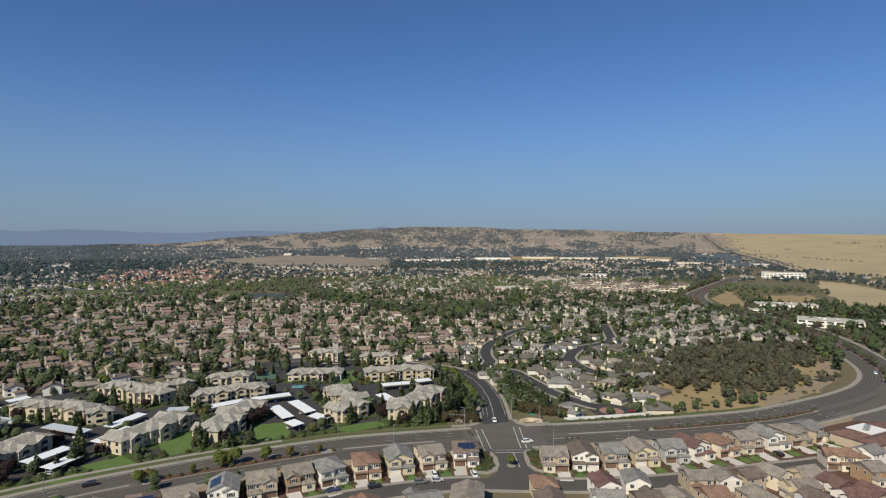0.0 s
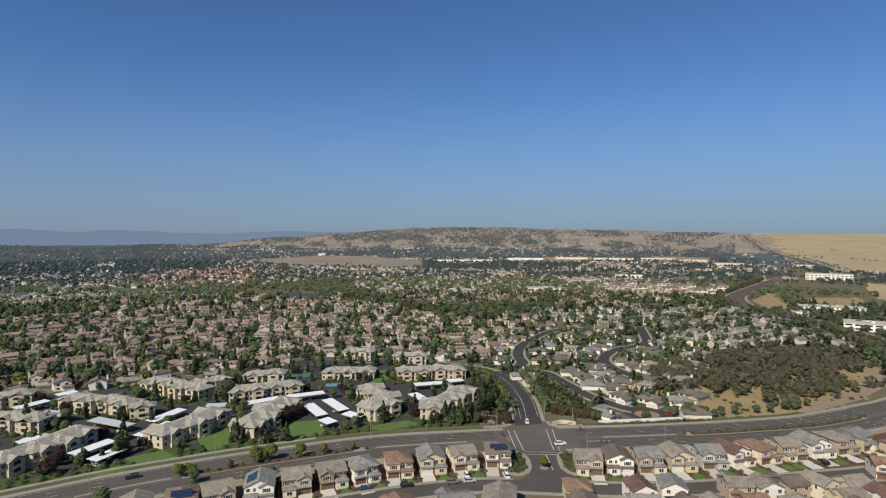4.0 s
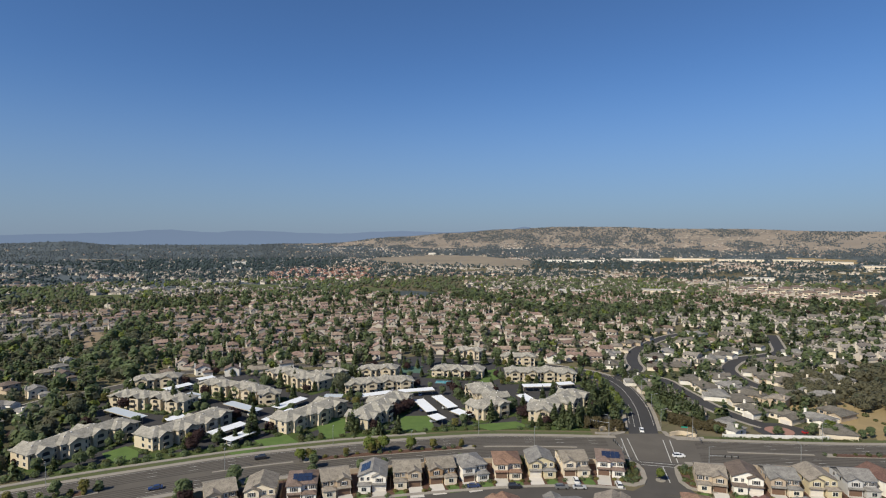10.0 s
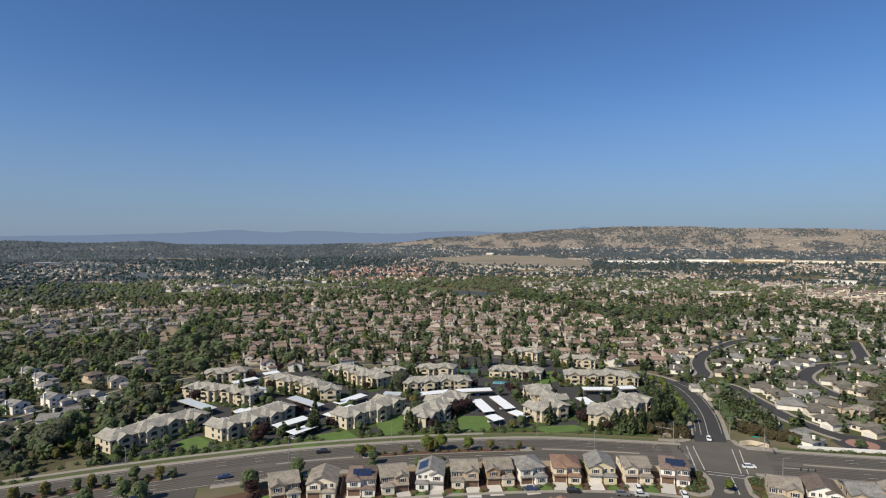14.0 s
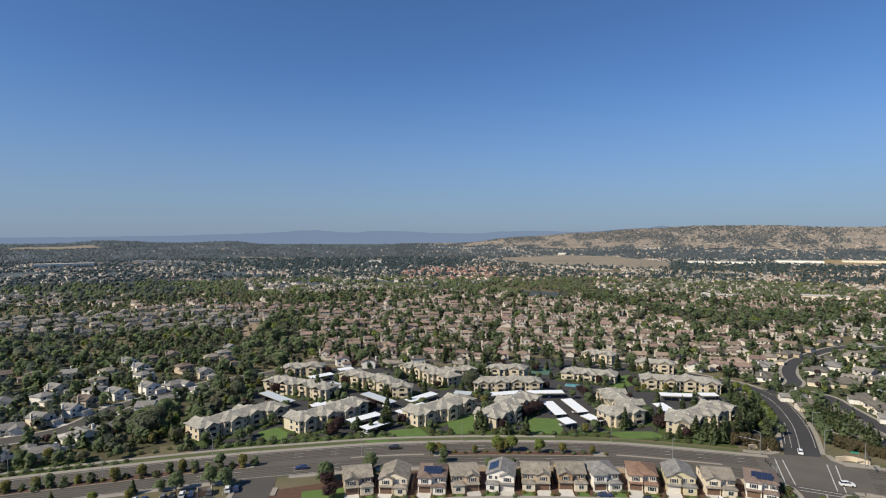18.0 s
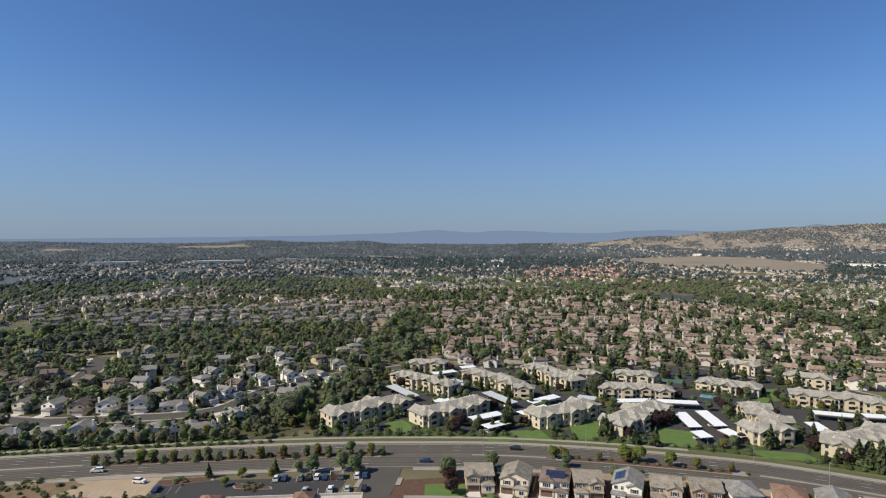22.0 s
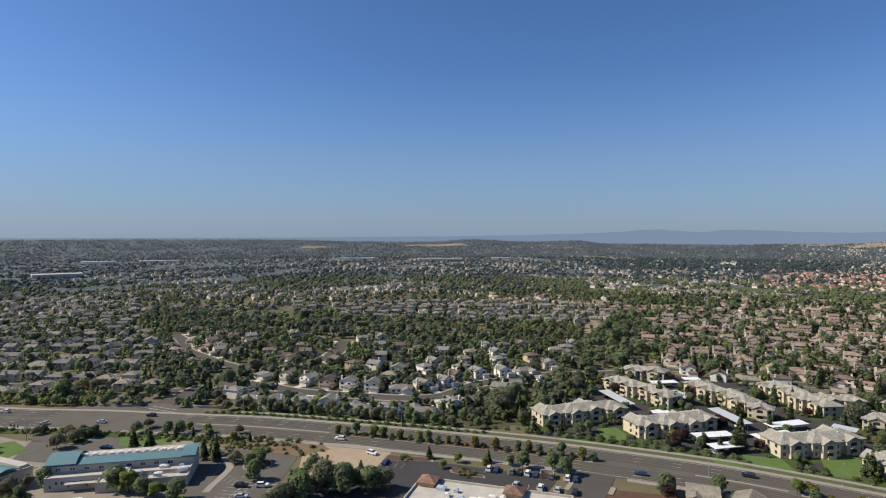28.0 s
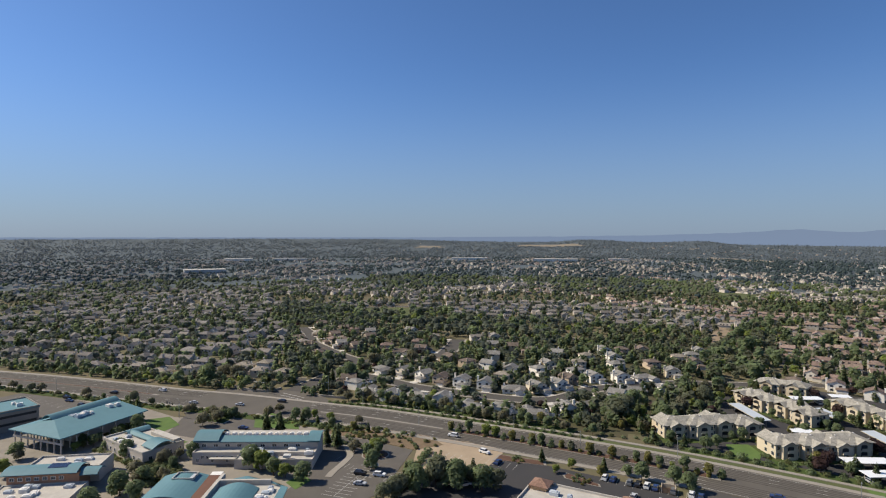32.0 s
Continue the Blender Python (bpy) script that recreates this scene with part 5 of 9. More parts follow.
b.box(-5.4, 7.4, -0.9, 9.3, 4.2, 4.75)
part("flat_roof", b, M_WHITE, e, "white flat roof between the wings")
for ux, uy in ((-2, 3), (2.5, 5)):
    b = Build()
    b.box(ux - 1.1, ux + 1.1, uy - 0.8, uy + 0.8, 4.7, 5.9)
    part("roof_unit", b, M_GALV, e)
for i in range(8):
    far_window(e, -14 + i * 4, -9, 1.0, 1.8, 1.6)
plant("bright1", 26.3, 215.5, 0.55, 0.25)


# ---- apartments ----
BMESH = {}


def balcony(parent, x, y, z, face=0.0):
    """An arched balcony: flat dark sheet imitating the shaded recess, arch band, rail."""
    if "b" not in BMESH:
        b = Build()
        b.box(-1.35, 1.35, -0.03, 0.0, 0.0, 1.7)
        pts = [(1.35 * math.cos(a), 1.7 + 0.5 * math.sin(a)) for a in [i * math.pi / 8 for i in range(9)]]
        b.poly([(px, -0.03, pz) for px, pz in pts][::-1])
        BMESH["o"] = b.mesh("opening", [M_DARK])
        b = Build()
        prof = [(0.0, -0.25), (-0.9, -0.25), (-0.9, 0.95), (-0.8, 0.95), (-0.8, -0.05), (0.0, -0.05)]
        k = len(prof)
        b.solid([(-1.6, y, z) for y, z in prof] + [(1.6, y, z) for y, z in prof], [(i, (i + 1) % k, k + (i + 1) % k, k + i) for i in range(k)] + [tuple(range(k))[::-1], tuple(range(k, 2 * k))])
        BMESH["b"] = b.mesh("balcony", [M_APT])
    o = new("balcony", BMESH["b"])
    o.parent, o.matrix_basis = parent, pose(x, y, z, 0, 0, face)
    q = new("opening", BMESH["o"])
    q.parent = o
    return o


STAGGER = (0.0, 2.6, 0.9, 3.2, 0.4)
FRONTS = []     # points just before and behind the blocks, for planting


def apartment(ax, ay, bx, by, depth=15.0, modules=None, label="", name="apartment_building", eave=5.5, flip=False):
    """A long two-storey block on the line a-b, running back from the camera: staggered modules, each with its own wall, hipped roof and gabled balcony bay."""
    a, c = Vector((ax, ay, 0)), Vector((bx, by, 0))
    u = (c - a).normalized()
    n = Vector((-u.y, u.x, 0))
    if n.dot(a) < 0:
        a, c, u, n = c, a, -u, -n
    L = (c - a).length
    e = thing(name, label or "two-storey cream apartment block with tan hipped tile roofs", "apartment building", group="apartment buildings")
    m = Matrix.Translation((a.x, a.y, 0.1)) @ Matrix(((u.x, n.x, 0, 0), (u.y, n.y, 0, 0), (0, 0, 1, 0), (0, 0, 0, 1)))
    e.matrix_basis = m
    q = [m @ Vector(p) for p in ((-3.2, -4.0, 0), (L + 3.2, -4.0, 0), (L + 3.2, depth + 3.5, 0), (-3.2, depth + 3.5, 0))]
    slab("planting_bed", [(p.x, p.y) for p in q], 0.1, M_BEDS, label="green ground cover round the apartment block", category="planting bed")
    for i in range(int(L / 5)):
        FRONTS.append(m @ Vector((2.5 + i * 5, -3.2, 0)))
        FRONTS.append(m @ Vector((2.5 + i * 5, depth + 3.2, 0)))
    FRONTS.extend([m @ Vector((-3, depth * 0.3, 0)), m @ Vector((-3, depth * 0.75, 0)), m @ Vector((L + 3, depth * 0.5, 0))])
    k = modules or max(1, round(L / 11.0))
    w = L / k
    for i in range(k):
        x0, x1 = i * w, (i + 1) * w
        o = STAGGER[(i * (2 if flip else 1) + int(abs(ax))) % 5] if k > 1 else 0.0
        y0, y1 = o, o + depth - 2.2
        ev = eave + (0.0, 0.45, 0.2)[i % 3]
        xm = (x0 + x1) / 2
        hw = min(w * 0.3, 3.1)
        b = Build()
        b.box(x0 + 0.01, x1 - 0.01, y0, y1, -0.2, ev)
        part("wall", b, M_APT, e)
        b = Build()
        b.hip(x0, x1, y0, y1, ev + 0.2, 0.4, 0.75)
        part("roof", b, M_APTR, e)
        # gabled bay with the arched balconies
        gh = hw * 0.52
        for yb, d, face in ((y0, -1, 0), (y1, 1, 180)):
            if face and i % 2:
                continue
            yf = yb + d * 1.7
            b = Build()
            b.box(xm - hw, xm + hw, min(yb, yf), max(yb, yf), -0.2, ev - 0.15)
            b.solid([(xm - hw, yf, ev - .16), (xm + hw, yf, ev - .16), (xm, yf, ev - 0.2 + gh), (xm - hw, yb, ev - .16), (xm + hw, yb, ev - .16), (xm, yb, ev - 0.2 + gh)], [(0, 1, 2), (2, 1, 0), (5, 4, 3)])
            bay = part("bay", b, M_APT, e)
            b = Build()
            b.gable(xm - hw, xm + hw, min(yf, yb - d * 3.5), max(yf, yb - d * 3.5), ev - 0.1, 0.52, 0.45)
            part("bay_roof", b, M_APTR, bay)
            if not face:
                balcony(e, xm, yf, 3.05)
                balcony(e, xm, yf, 0.35)
            else:
                far_window(e, xm, yf, 3.5, 1.6, 1.4, 180)
        for wx in (x0 + (w / 2 - hw) / 2 + 0.1, x1 - (w / 2 - hw) / 2 - 0.1):
            far_window(e, wx, y0, 3.5, 1.2, 1.4)
            far_window(e, wx, y0, 0.9, 1.2, 1.4)
        for vx, vy in ((x0 + w * 0.3, y0 + depth * 0.25), (x0 + w * 0.7, y0 + depth * 0.45), (x0 + w * 0.4, y0 + depth * 0.6)):
            vz = ev + 0.2 + min(vy - y0, y1 - vy, vx - x0, x1 - vx) * 0.4
            b = Build()
            b.box(vx - 0.2, vx + 0.2, vy - 0.2, vy + 0.2, vz - 0.2, vz + 0.6)
            part("roof_vent", b, M_WHITE, e)
    if k > 1:
        b = Build()
        b.hip(w * 0.3, L - w * 0.3, depth * 0.24, depth * 0.86, eave + 0.55, 0.42, 0.3)
        part("roof", b, M_APTR, e)
    for yy in (depth * 0.36, depth * 0.66):
        for zz in (0.9, 3.5):
            far_window(e, 0.01, yy, zz, 1.4, 1.4, -90)
            far_window(e, L - 0.01, yy, zz, 1.4, 1.4, 90)
    return e


for q in ((-201.4, 166.6, -192.4, 209.5, 14), (-168.7, 193.3, -159.6, 233.0, 14), (-239.5, 240.0, -194.6, 240.0, 13), (-252.2, 268.0, -229.2, 278.0, 12), (-211.5, 271.5, -170.1, 266.0, 12.5),
          (-165.7, 261.5, -156.2, 266.5, 9), (-190.0, 309.5, -148.8, 290.5, 13), (-126.5, 224.5, -112.8, 260.0, 14), (-94.8, 237.7, -87.4, 281.5, 14), (-129.1, 289.6, -95.0, 307.6, 12.5),
          (-137.0, 325.5, -113.9, 328.0, 12), (-151.5, 303.0, -140.3, 319.5, 11), (-49.5, 264.8, -36.5, 278.5, 13), (-66.5, 306.0, -50.6, 281.0, 13), (-26.4, 269.3, -13.2, 270.3, 13),
          (-13.2, 271.0, 1.2, 306.2, 14), (-46.4, 339.0, -5.7, 348.2, 13), (-56.3, 383.5, -33.5, 386.0, 12), (-95.9, 401.4, -74.8, 393.5, 12)):
    apartment(*q)
apartment(-94.0, 341.5, -62.2, 342.0, 14, 3, "single-storey cream clubhouse with arcaded front and tile roof", "clubhouse", 4.2)


def carport(x0, y0, x1, y1, grey=False, width=5.6):
    d = Vector((x1 - x0, y1 - y0, 0))
    L = d.length
    e = thing("carport", ("grey" if grey else "white") + " metal-roofed carport on slim posts", "carport", group="carports")
    e.matrix_basis = pose((x0 + x1) / 2, (y0 + y1) / 2, 0.06, 0, 0, math.degrees(math.atan2(d.y, d.x)))
    b = Build()
    w = width / 2
    b.solid([(-L / 2, -w, 2.85), (L / 2, -w, 2.85), (L / 2, w, 3.1), (-L / 2, w, 3.1), (-L / 2, -w, 3.0), (L / 2, -w, 3.0), (L / 2, w, 3.25), (-L / 2, w, 3.25)],
            [(3, 2, 1, 0), (4, 5, 6, 7), (0, 1, 5, 4), (1, 2, 6, 5), (2, 3, 7, 6), (3, 0, 4, 7)])
    part("roof", b, M_CPGREY if grey else M_CPROOF, e)
    b = Build()
    b.box(-L / 2 - 0.05, L / 2 + 0.05, -w - 0.08, -w, 2.75, 3.05)
    b.box(-L / 2 - 0.05, L / 2 + 0.05, w, w + 0.08, 3.0, 3.3)
    part("fascia", b, M_STEEL, e)
    k = max(2, int(L / 5.5) + 1)
    for i in range(k):
        b = Build()
        x = -L / 2 + 0.6 + (L - 1.2) * i / (k - 1)
        b.box(x - 0.09, x + 0.09, 0.6, 0.78, -0.2, 3.05)
        b.box(x - 0.07, x + 0.07, -w + 0.2, w - 0.2, 2.72, 2.86)
        part("post", b, M_STEEL, e)
    return e


# ---- cars ----
CARCOL = [("white", (0.75, 0.75, 0.74)), ("silver", (0.45, 0.46, 0.47)), ("black", (0.025, 0.025, 0.03)), ("dark blue", (0.03, 0.05, 0.13)), ("grey", (0.16, 0.165, 0.17)), ("red", (0.35, 0.03, 0.03))]
CARS = {}
M_TYRE = mat("tyre_rubber", (0.02, 0.02, 0.02), rough=0.9)


def car_proto(i, tall):
    cname, col = CARCOL[i]
    paint = mat("car_paint_" + cname.replace(" ", "_"), col, tuple(c * 0.9 for c in col), rough=0.25, scale=2, spec=0.6)
    e = thing("car", f"{cname} parked {'sport utility car' if tall else 'saloon car'}", "car", group="cars")
    h = 0.2 if tall else 0.0
    b = Build()
    out = [(-2.3, 0.35), (2.3, 0.35), (2.32, 0.75), (2.2, 0.9 + h), (1.1, 1.0 + h), (-1.5 - h * 2, 1.02 + h), (-2.28, 0.95 + h)]
    for y, s in ((-0.9, 1), (0.9, -1)):
        b.poly([(x, y, z) for x, z in out][::s])
    for i0 in range(len(out)):
        p, q = out[i0], out[(i0 + 1) % len(out)]
        b.poly([(p[0], 0.9, p[1]), (q[0], 0.9, q[1]), (q[0], -0.9, q[1]), (p[0], -0.9, p[1])])
    part("body", b, paint, e)
    r = Build()
    roof = [(0.45, 1.46 + h * 1.4), (-1.2 - h * 3, 1.45 + h * 1.4)]
    r.box(roof[1][0], roof[0][0], -0.62, 0.62, roof[0][1] - 0.05, roof[0][1] + 0.02)
    part("roof", r, paint, e)
    g = Build()
    lo = [(1.15, 0.98 + h), (-1.75 - h * 2, 1.0 + h)]
    g.solid([(lo[1][0], -0.84, lo[1][1]), (lo[0][0], -0.84, lo[0][1]), (lo[0][0], 0.84, lo[0][1]), (lo[1][0], 0.84, lo[1][1]),
             (roof[1][0], -0.62, roof[1][1] - .03), (roof[0][0], -0.62, roof[0][1] - .03), (roof[0][0], 0.62, roof[0][1] - .03), (roof[1][0], 0.62, roof[1][1] - .03)],
            [(0, 1, 5, 4), (1, 2, 6, 5), (2, 3, 7, 6), (3, 0, 4, 7)])
    part("cabin_glass", g, M_GLASS, e)
    for x in (-1.4, 1.42):
        for y in (-0.82, 0.82):
            w = Build()
            w.tube((x, y - 0.11, 0.33), (x, y + 0.11, 0.33), 0.33, 0.33, 10)
            part("wheel", w, M_TYRE, e)
    CARS[i, tall] = e


for i in range(6):
    car_proto(i, i in (0, 2, 4))
CARKEYS = sorted(CARS)


def car(x, y, rz, i=None, z=0.12):
    k = CARKEYS[(i if i is not None else int(abs(x * 7 + y * 13))) % 6]
    return copy_thing(CARS[k], pose(x, y, z, 0, 0, rz))


CPORTS = [(-228.5, 229.6, -202, 221.6, 1), (-227.0, 266.0, -221.5, 280.7, 0), (-223.8, 289.7, -219.1, 298.4, 0), (-209.6, 262, -194.3, 258.0, 1), (-178.0, 252.9, -154.8, 244.4, 1), (-157.0, 210.6, -151.1, 226.8, 0), (-145.4, 205.6, -141.7, 218.5, 0),
          (-149.2, 250.8, -144.1, 270.4, 0), (-143.4, 232, -139.0, 250.9, 0), (-135.2, 276.2, -125.8, 278.2, 1), (-116.2, 281.2, -101.4, 294.0, 0), (-99.5, 294.2, -82.4, 303.9, 0)]
CPORTS += [(-84.8, 282.0, -72.6, 264.2, 0), (-77.5, 291.0, -64.2, 272.8, 0), (-62.6, 269.0, -54.0, 262.5, 0), (-70.9, 259.5, -65.0, 253.6, 0), (-47.3, 303.5, -38.1, 291.0, 0), (-34.0, 304.5, -25.5, 291.1, 0),
           (-34.8, 322.6, -17.8, 328.4, 0), (-15.9, 331.5, -7.4, 335.7, 0), (-189, 221.8, -184.6, 229.2, 0)]
for x0, y0, x1, y1, g in CPORTS:
    carport(x0, y0, x1, y1, bool(g))
    d = Vector((x1 - x0, y1 - y0, 0))
    rz = math.degrees(math.atan2(d.y, d.x)) + 90
    k = int(d.length / 2.9)
    for j in range(k):
        if (j * 7 + int(abs(x0))) % 5 < 1:
            p = Vector((x0, y0, 0)) + d * ((j + 0.5) / k)
            car(p.x, p.y, rz, j + int(abs(y0)))

# cars on the roads and in the car parks
def on_road(x, y, off, i, back=False):
    k = index_near(MAIN, x, y)
    p = MAIN[k] + MN[k] * off
    u = MAIN[min(k + 1, len(MAIN) - 1)] - MAIN[k - 1]
    car(p.x, p.y, math.degrees(math.atan2(u.y, u.x)) + (180 if back else 0), i, 0.11)


for q in ((-150, 170, 7, 3), (-172, 152, 6.5, 2), (-120, 192, -7, 2), (-330, -30, 8, 1), (-345, -60, -7, 0), (-360, -75, 6, 2), (-240, 84, 7, 0), (-302, 4, -8, 2), (-312, -8, 4, 1), (280, 358, -5, 0)):
    on_road(*q)
car(24.5, 268, 90, 0)
for x, y, rz, i in ((36, 240, 15, 0), (-3.2, 206.5, 100, 0), (11.5, 206.5, 100, 0), (-38, 193.5, 24, 3), (-24, 196.5, 18, 2), (-8, 200, 15, 4), (-2, 201.5, 14, 1), (68.5, 206, 95, 2), (98, 209, 96, 2), (62, 198, 10, 4), (119, 207, 16, 2), (135, 226, 100, 2), (108, 279.5, 30, 0), (96, 283, 20, 5)):
    car(x, y, rz, i)
u = Vector((0.72, 0.69, 0))
for row, (sx, sy, k, ok) in enumerate(((-176, 118.5, 12, 9), (-160, 119, 9, 5), (-205, 83, 4, 2))):
    for j in range(k):
        if (j * 5 + row) % 12 < ok:
            car(sx + u.x * 2.9 * j, sy + u.y * 2.9 * j, 133.8, (j * 3 + row) % 5)
for x, y, rz, i in ((-206.5, 34.5, 60, 2), (-203, 41, 60, 0), (-198, 33, 60, 1), (-212, 40, 60, 0), (-352, -100, 55, 2), (-345, -97, 55, 3), (-333, -88, 55, 2), (-325, -82, 55, 4), (-329, -86, 55, 2), (-272, -8, 60, 3), (-186, 68, 100, 0), (-212, 86, 30, 0)):
    car(x, y, rz, i)
# bay lines
b = Build()
for sx, sy, k in ((-176, 118.5, 13), (-160, 119, 10), (-205, 83, 6), (-214, 72, 5)):
    for j in range(k):
        x, y = sx + u.x * (2.9 * j - 1.45), sy + u.y * (2.9 * j - 1.45)
        stripe(b, x + 1.9, y - 1.9, x - 1.9, y + 1.9, 0.12, 0.115)
for j in range(9):
    stripe(b, -226 + j * 2.6, 30 + j * 0.9, -222.6 + j * 2.6, 27.0 + j * 0.9, 0.12, 0.115)
    stripe(b, -218 + j * 2.6, 40 + j * 0.9, -214.6 + j * 2.6, 36.0 + j * 0.9, 0.12, 0.115)
for (ax, ay), (cx, cy), n, half in (((-192.0, 23.1), (-209.9, 36.9), 10, 5.0), ((-190.5, 39.0), (-204.5, 47.8), 7, 2.4)):
    q = Vector((cx - ax, cy - ay, 0))
    v = Vector((-q.y, q.x, 0)).normalized() * half
    for j in range(n):
        p = Vector((ax, ay, 0)) + q * (j / (n - 1))
        stripe(b, p.x - v.x, p.y - v.y, p.x + v.x, p.y + v.y, 0.16, 0.125)
    if half > 4:
        stripe(b, ax, ay, cx, cy, 0.16, 0.127)
for j in range(14):
    stripe(b, -366 + j * 4, -124 + j * 3.8, -362 + j * 4, -127 + j * 3.8, 0.14, 0.115)
tagged(part("bay_lines", b, M_PAINT), "white parking bay lines on asphalt", "road marking", kind="structure")

# ---- shop and campus ----
def frame_of(ax, ay, bx, by):
    """Pose with x along a-b and y away from the camera's foot."""
    a, c = Vector((ax, ay, 0)), Vector((bx, by, 0))
    u = (c - a).normalized()
    n = Vector((-u.y, u.x, 0))
    if n.dot(a) < 0:
        a, c, u, n = c, a, -u, -n
    return Matrix(((u.x, n.x, 0, a.x), (u.y, n.y, 0, a.y), (0, 0, 1, 0.08), (0, 0, 0, 1))), (c - a).length


def vault(b, x0, x1, y0, y1, z, rise, n=10, mi=0, along="x", th=0.25):
    """A curved roof sheet with thickness, arched across y (or x)."""
    pts = []
    for i in range(n + 1):
        t = i / n
        pts.append(((y0 + (y1 - y0) * t) if along == "x" else (x0 + (x1 - x0) * t), z + rise * math.sin(math.pi * t)))
    for (p, zp), (q, zq) in zip(pts, pts[1:]):
        for dz, o in ((th, 1), (0, -1)):
            f = [(x0, p, zp + dz), (x1, p, zp + dz), (x1, q, zq + dz), (x0, q, zq + dz)] if along == "x" else [(p, y0, zp + dz), (q, y0, zq + dz), (q, y1, zq + dz), (p, y1, zp + dz)]
            b.poly(f[::o], mi)
        for e0 in ((x0, x1) if along == "x" else (y0, y1)):
            f = [(e0, p, zp), (e0, q, zq), (e0, q, zq + th), (e0, p, zp + th)] if along == "x" else [(p, e0, zp), (q, e0, zq), (q, e0, zq + th), (p, e0, zp + th)]
            b.poly(f, mi)


def roof_units(e, n, x0, x1, y0, y1, z, seed):
    g = random.Random(seed)
    for i in range(n):
        x, y = g.uniform(x0, x1), g.uniform(y0, y1)
        w, d, h = g.uniform(0.7, 1.5), g.uniform(0.6, 1.1), g.uniform(0.7, 1.3)
        b = Build()
        b.box(x - w, x + w, y - d, y + d, z - 0.1, z + h)
        b.box(x - w * 0.6, x + w * 0.6, y - d * 0.6, y + d * 0.6, z + h, z + h + 0.2)
        part("roof_unit", b, M_CPGREY if i % 2 else M_WHITE, e)


def parapet(b, x0, x1, y0, y1, z, h=0.8, t=0.3, mi=0):
    b.box(x0, x1, y0, y0 + t, z, z + h, mi)
    b.box(x0, x1, y1 - t, y1, z, z + h, mi)
    b.box(x0, x0 + t, y0 + t, y1 - t, z, z + h, mi)
    b.box(x1 - t, x1, y0 + t, y1 - t, z, z + h, mi)


# long classroom block
m, L = frame_of(-235.6, -26, -221.5, 19.5)
e = thing("classroom_building", "long grey-tan campus block with curved teal metal roof", "school building", m)
b = Build()
b.box(0, L, 5, 15, -0.2, 7.2)
part("wall", b, M_CAMPW, e)
b = Build()
b.box(0.5, L, 0, 5, -0.2, 4.2)
b.box(L * 0.38, L, -4.5, 0, -0.2, 3.2)
part("front_wing", b, M_CAMPW, e)
b = Build()
parapet(b, 0.5, L, 0, 5, 4.2, 0.5)
parapet(b, L * 0.38, L, -4.5, 0, 3.2, 0.5)
part("parapet", b, M_CAMPW, e)
b = Build()
b.box(0.8, L - 0.3, 0.3, 4.9, 4.2, 4.28)
b.box(L * 0.38 + 0.3, L - 0.3, -4.2, -0.3, 3.2, 3.28)
part("flat_roof", b, M_FLATR, e)
b = Build()
b.solid([(-1, 4.2, 7.2), (L + 1, 4.2, 7.2), (L + 1, 7.6, 8.6), (-1, 7.6, 8.6), (-1, 4.2, 6.9), (L + 1, 4.2, 6.9), (L + 1, 7.6, 8.3), (-1, 7.6, 8.3)], [(0, 1, 2, 3), (7, 6, 5, 4), (0, 4, 5, 1), (1, 5, 6, 2), (3, 7, 4, 0)])
vault(b, -1, 9, 4.0, 15.5, 7.4, 2.2)
vault(b, L - 4, L + 1, 4.0, 15.5, 7.4, 1.6)
part("roof", b, M_TEAL, e, "teal standing-seam metal roof")
b = Build()
b.box(9, L - 4, 7.6, 15.4, 7.2, 7.9)
part("roof_well", b, M_FLATR, e)
for i in range(12):
    b = Build()
    x = 10.5 + i * (L - 16) / 11
    b.box(x - 0.9, x + 0.9, 9.0, 10.6, 7.9, 8.9)
    b.box(x - 0.5, x + 0.5, 9.3, 10.3, 8.9, 9.1)
    part("roof_unit", b, M_WHITE, e)
for i in range(10):
    window(e, 2.5 + i * 1.9, 0.0, 2.2 if i % 3 else 1.0, 0.9, 1.1)
for i in range(9):
    window(e, 3 + i * 4.6, 5.0, 5.0, 1.7, 1.0)
b = Build()
b.box(L * 0.16, L * 0.36, -2.2, 0, 2.6, 2.9)
part("entry_canopy", b, M_FLATR, e)
roof_units(e, 12, L * 0.45, L - 2, -3.5, 4, 4.0, 3)

# open hall with the large teal roof: x along the columned front, y back along the building
e = thing("open_hall", "open-sided campus hall under a large teal metal roof", "school building", Matrix(((0.707, -0.832, 0, -280.2), (0.707, 0.555, 0, -99.7), (0, 0, 1, 0.08), (0, 0, 0, 1))))
W2, D2 = 30.0, 40.0
b = Build()
b.solid([(-1, -1, 7.0), (W2 + 1, -1, 7.0), (W2 + 1, D2, 7.0), (-1, D2, 7.0), (-1, -1, 6.6), (W2 + 1, -1, 6.6), (W2 + 1, D2, 6.6), (-1, D2, 6.6), (W2 * 0.42, 9, 9.4), (W2 * 0.42, D2, 9.4)],
        [(0, 1, 8), (1, 2, 9, 8), (2, 3, 9), (3, 0, 8, 9), (7, 6, 5, 4), (0, 4, 5, 1), (1, 5, 6, 2), (2, 6, 7, 3), (3, 7, 4, 0)])
part("roof", b, M_TEAL, e, "teal standing-seam metal roof")
b = Build()
vault(b, 4, 12.5, 9, D2 + 1, 8.3, 2.4, along="y")
part("vault_roof", b, M_TEAL, e)
b = Build()
b.box(2, W2 - 7, 12, D2 - 1, -0.2, 6.6)
part("wall", b, M_CAMPW, e)
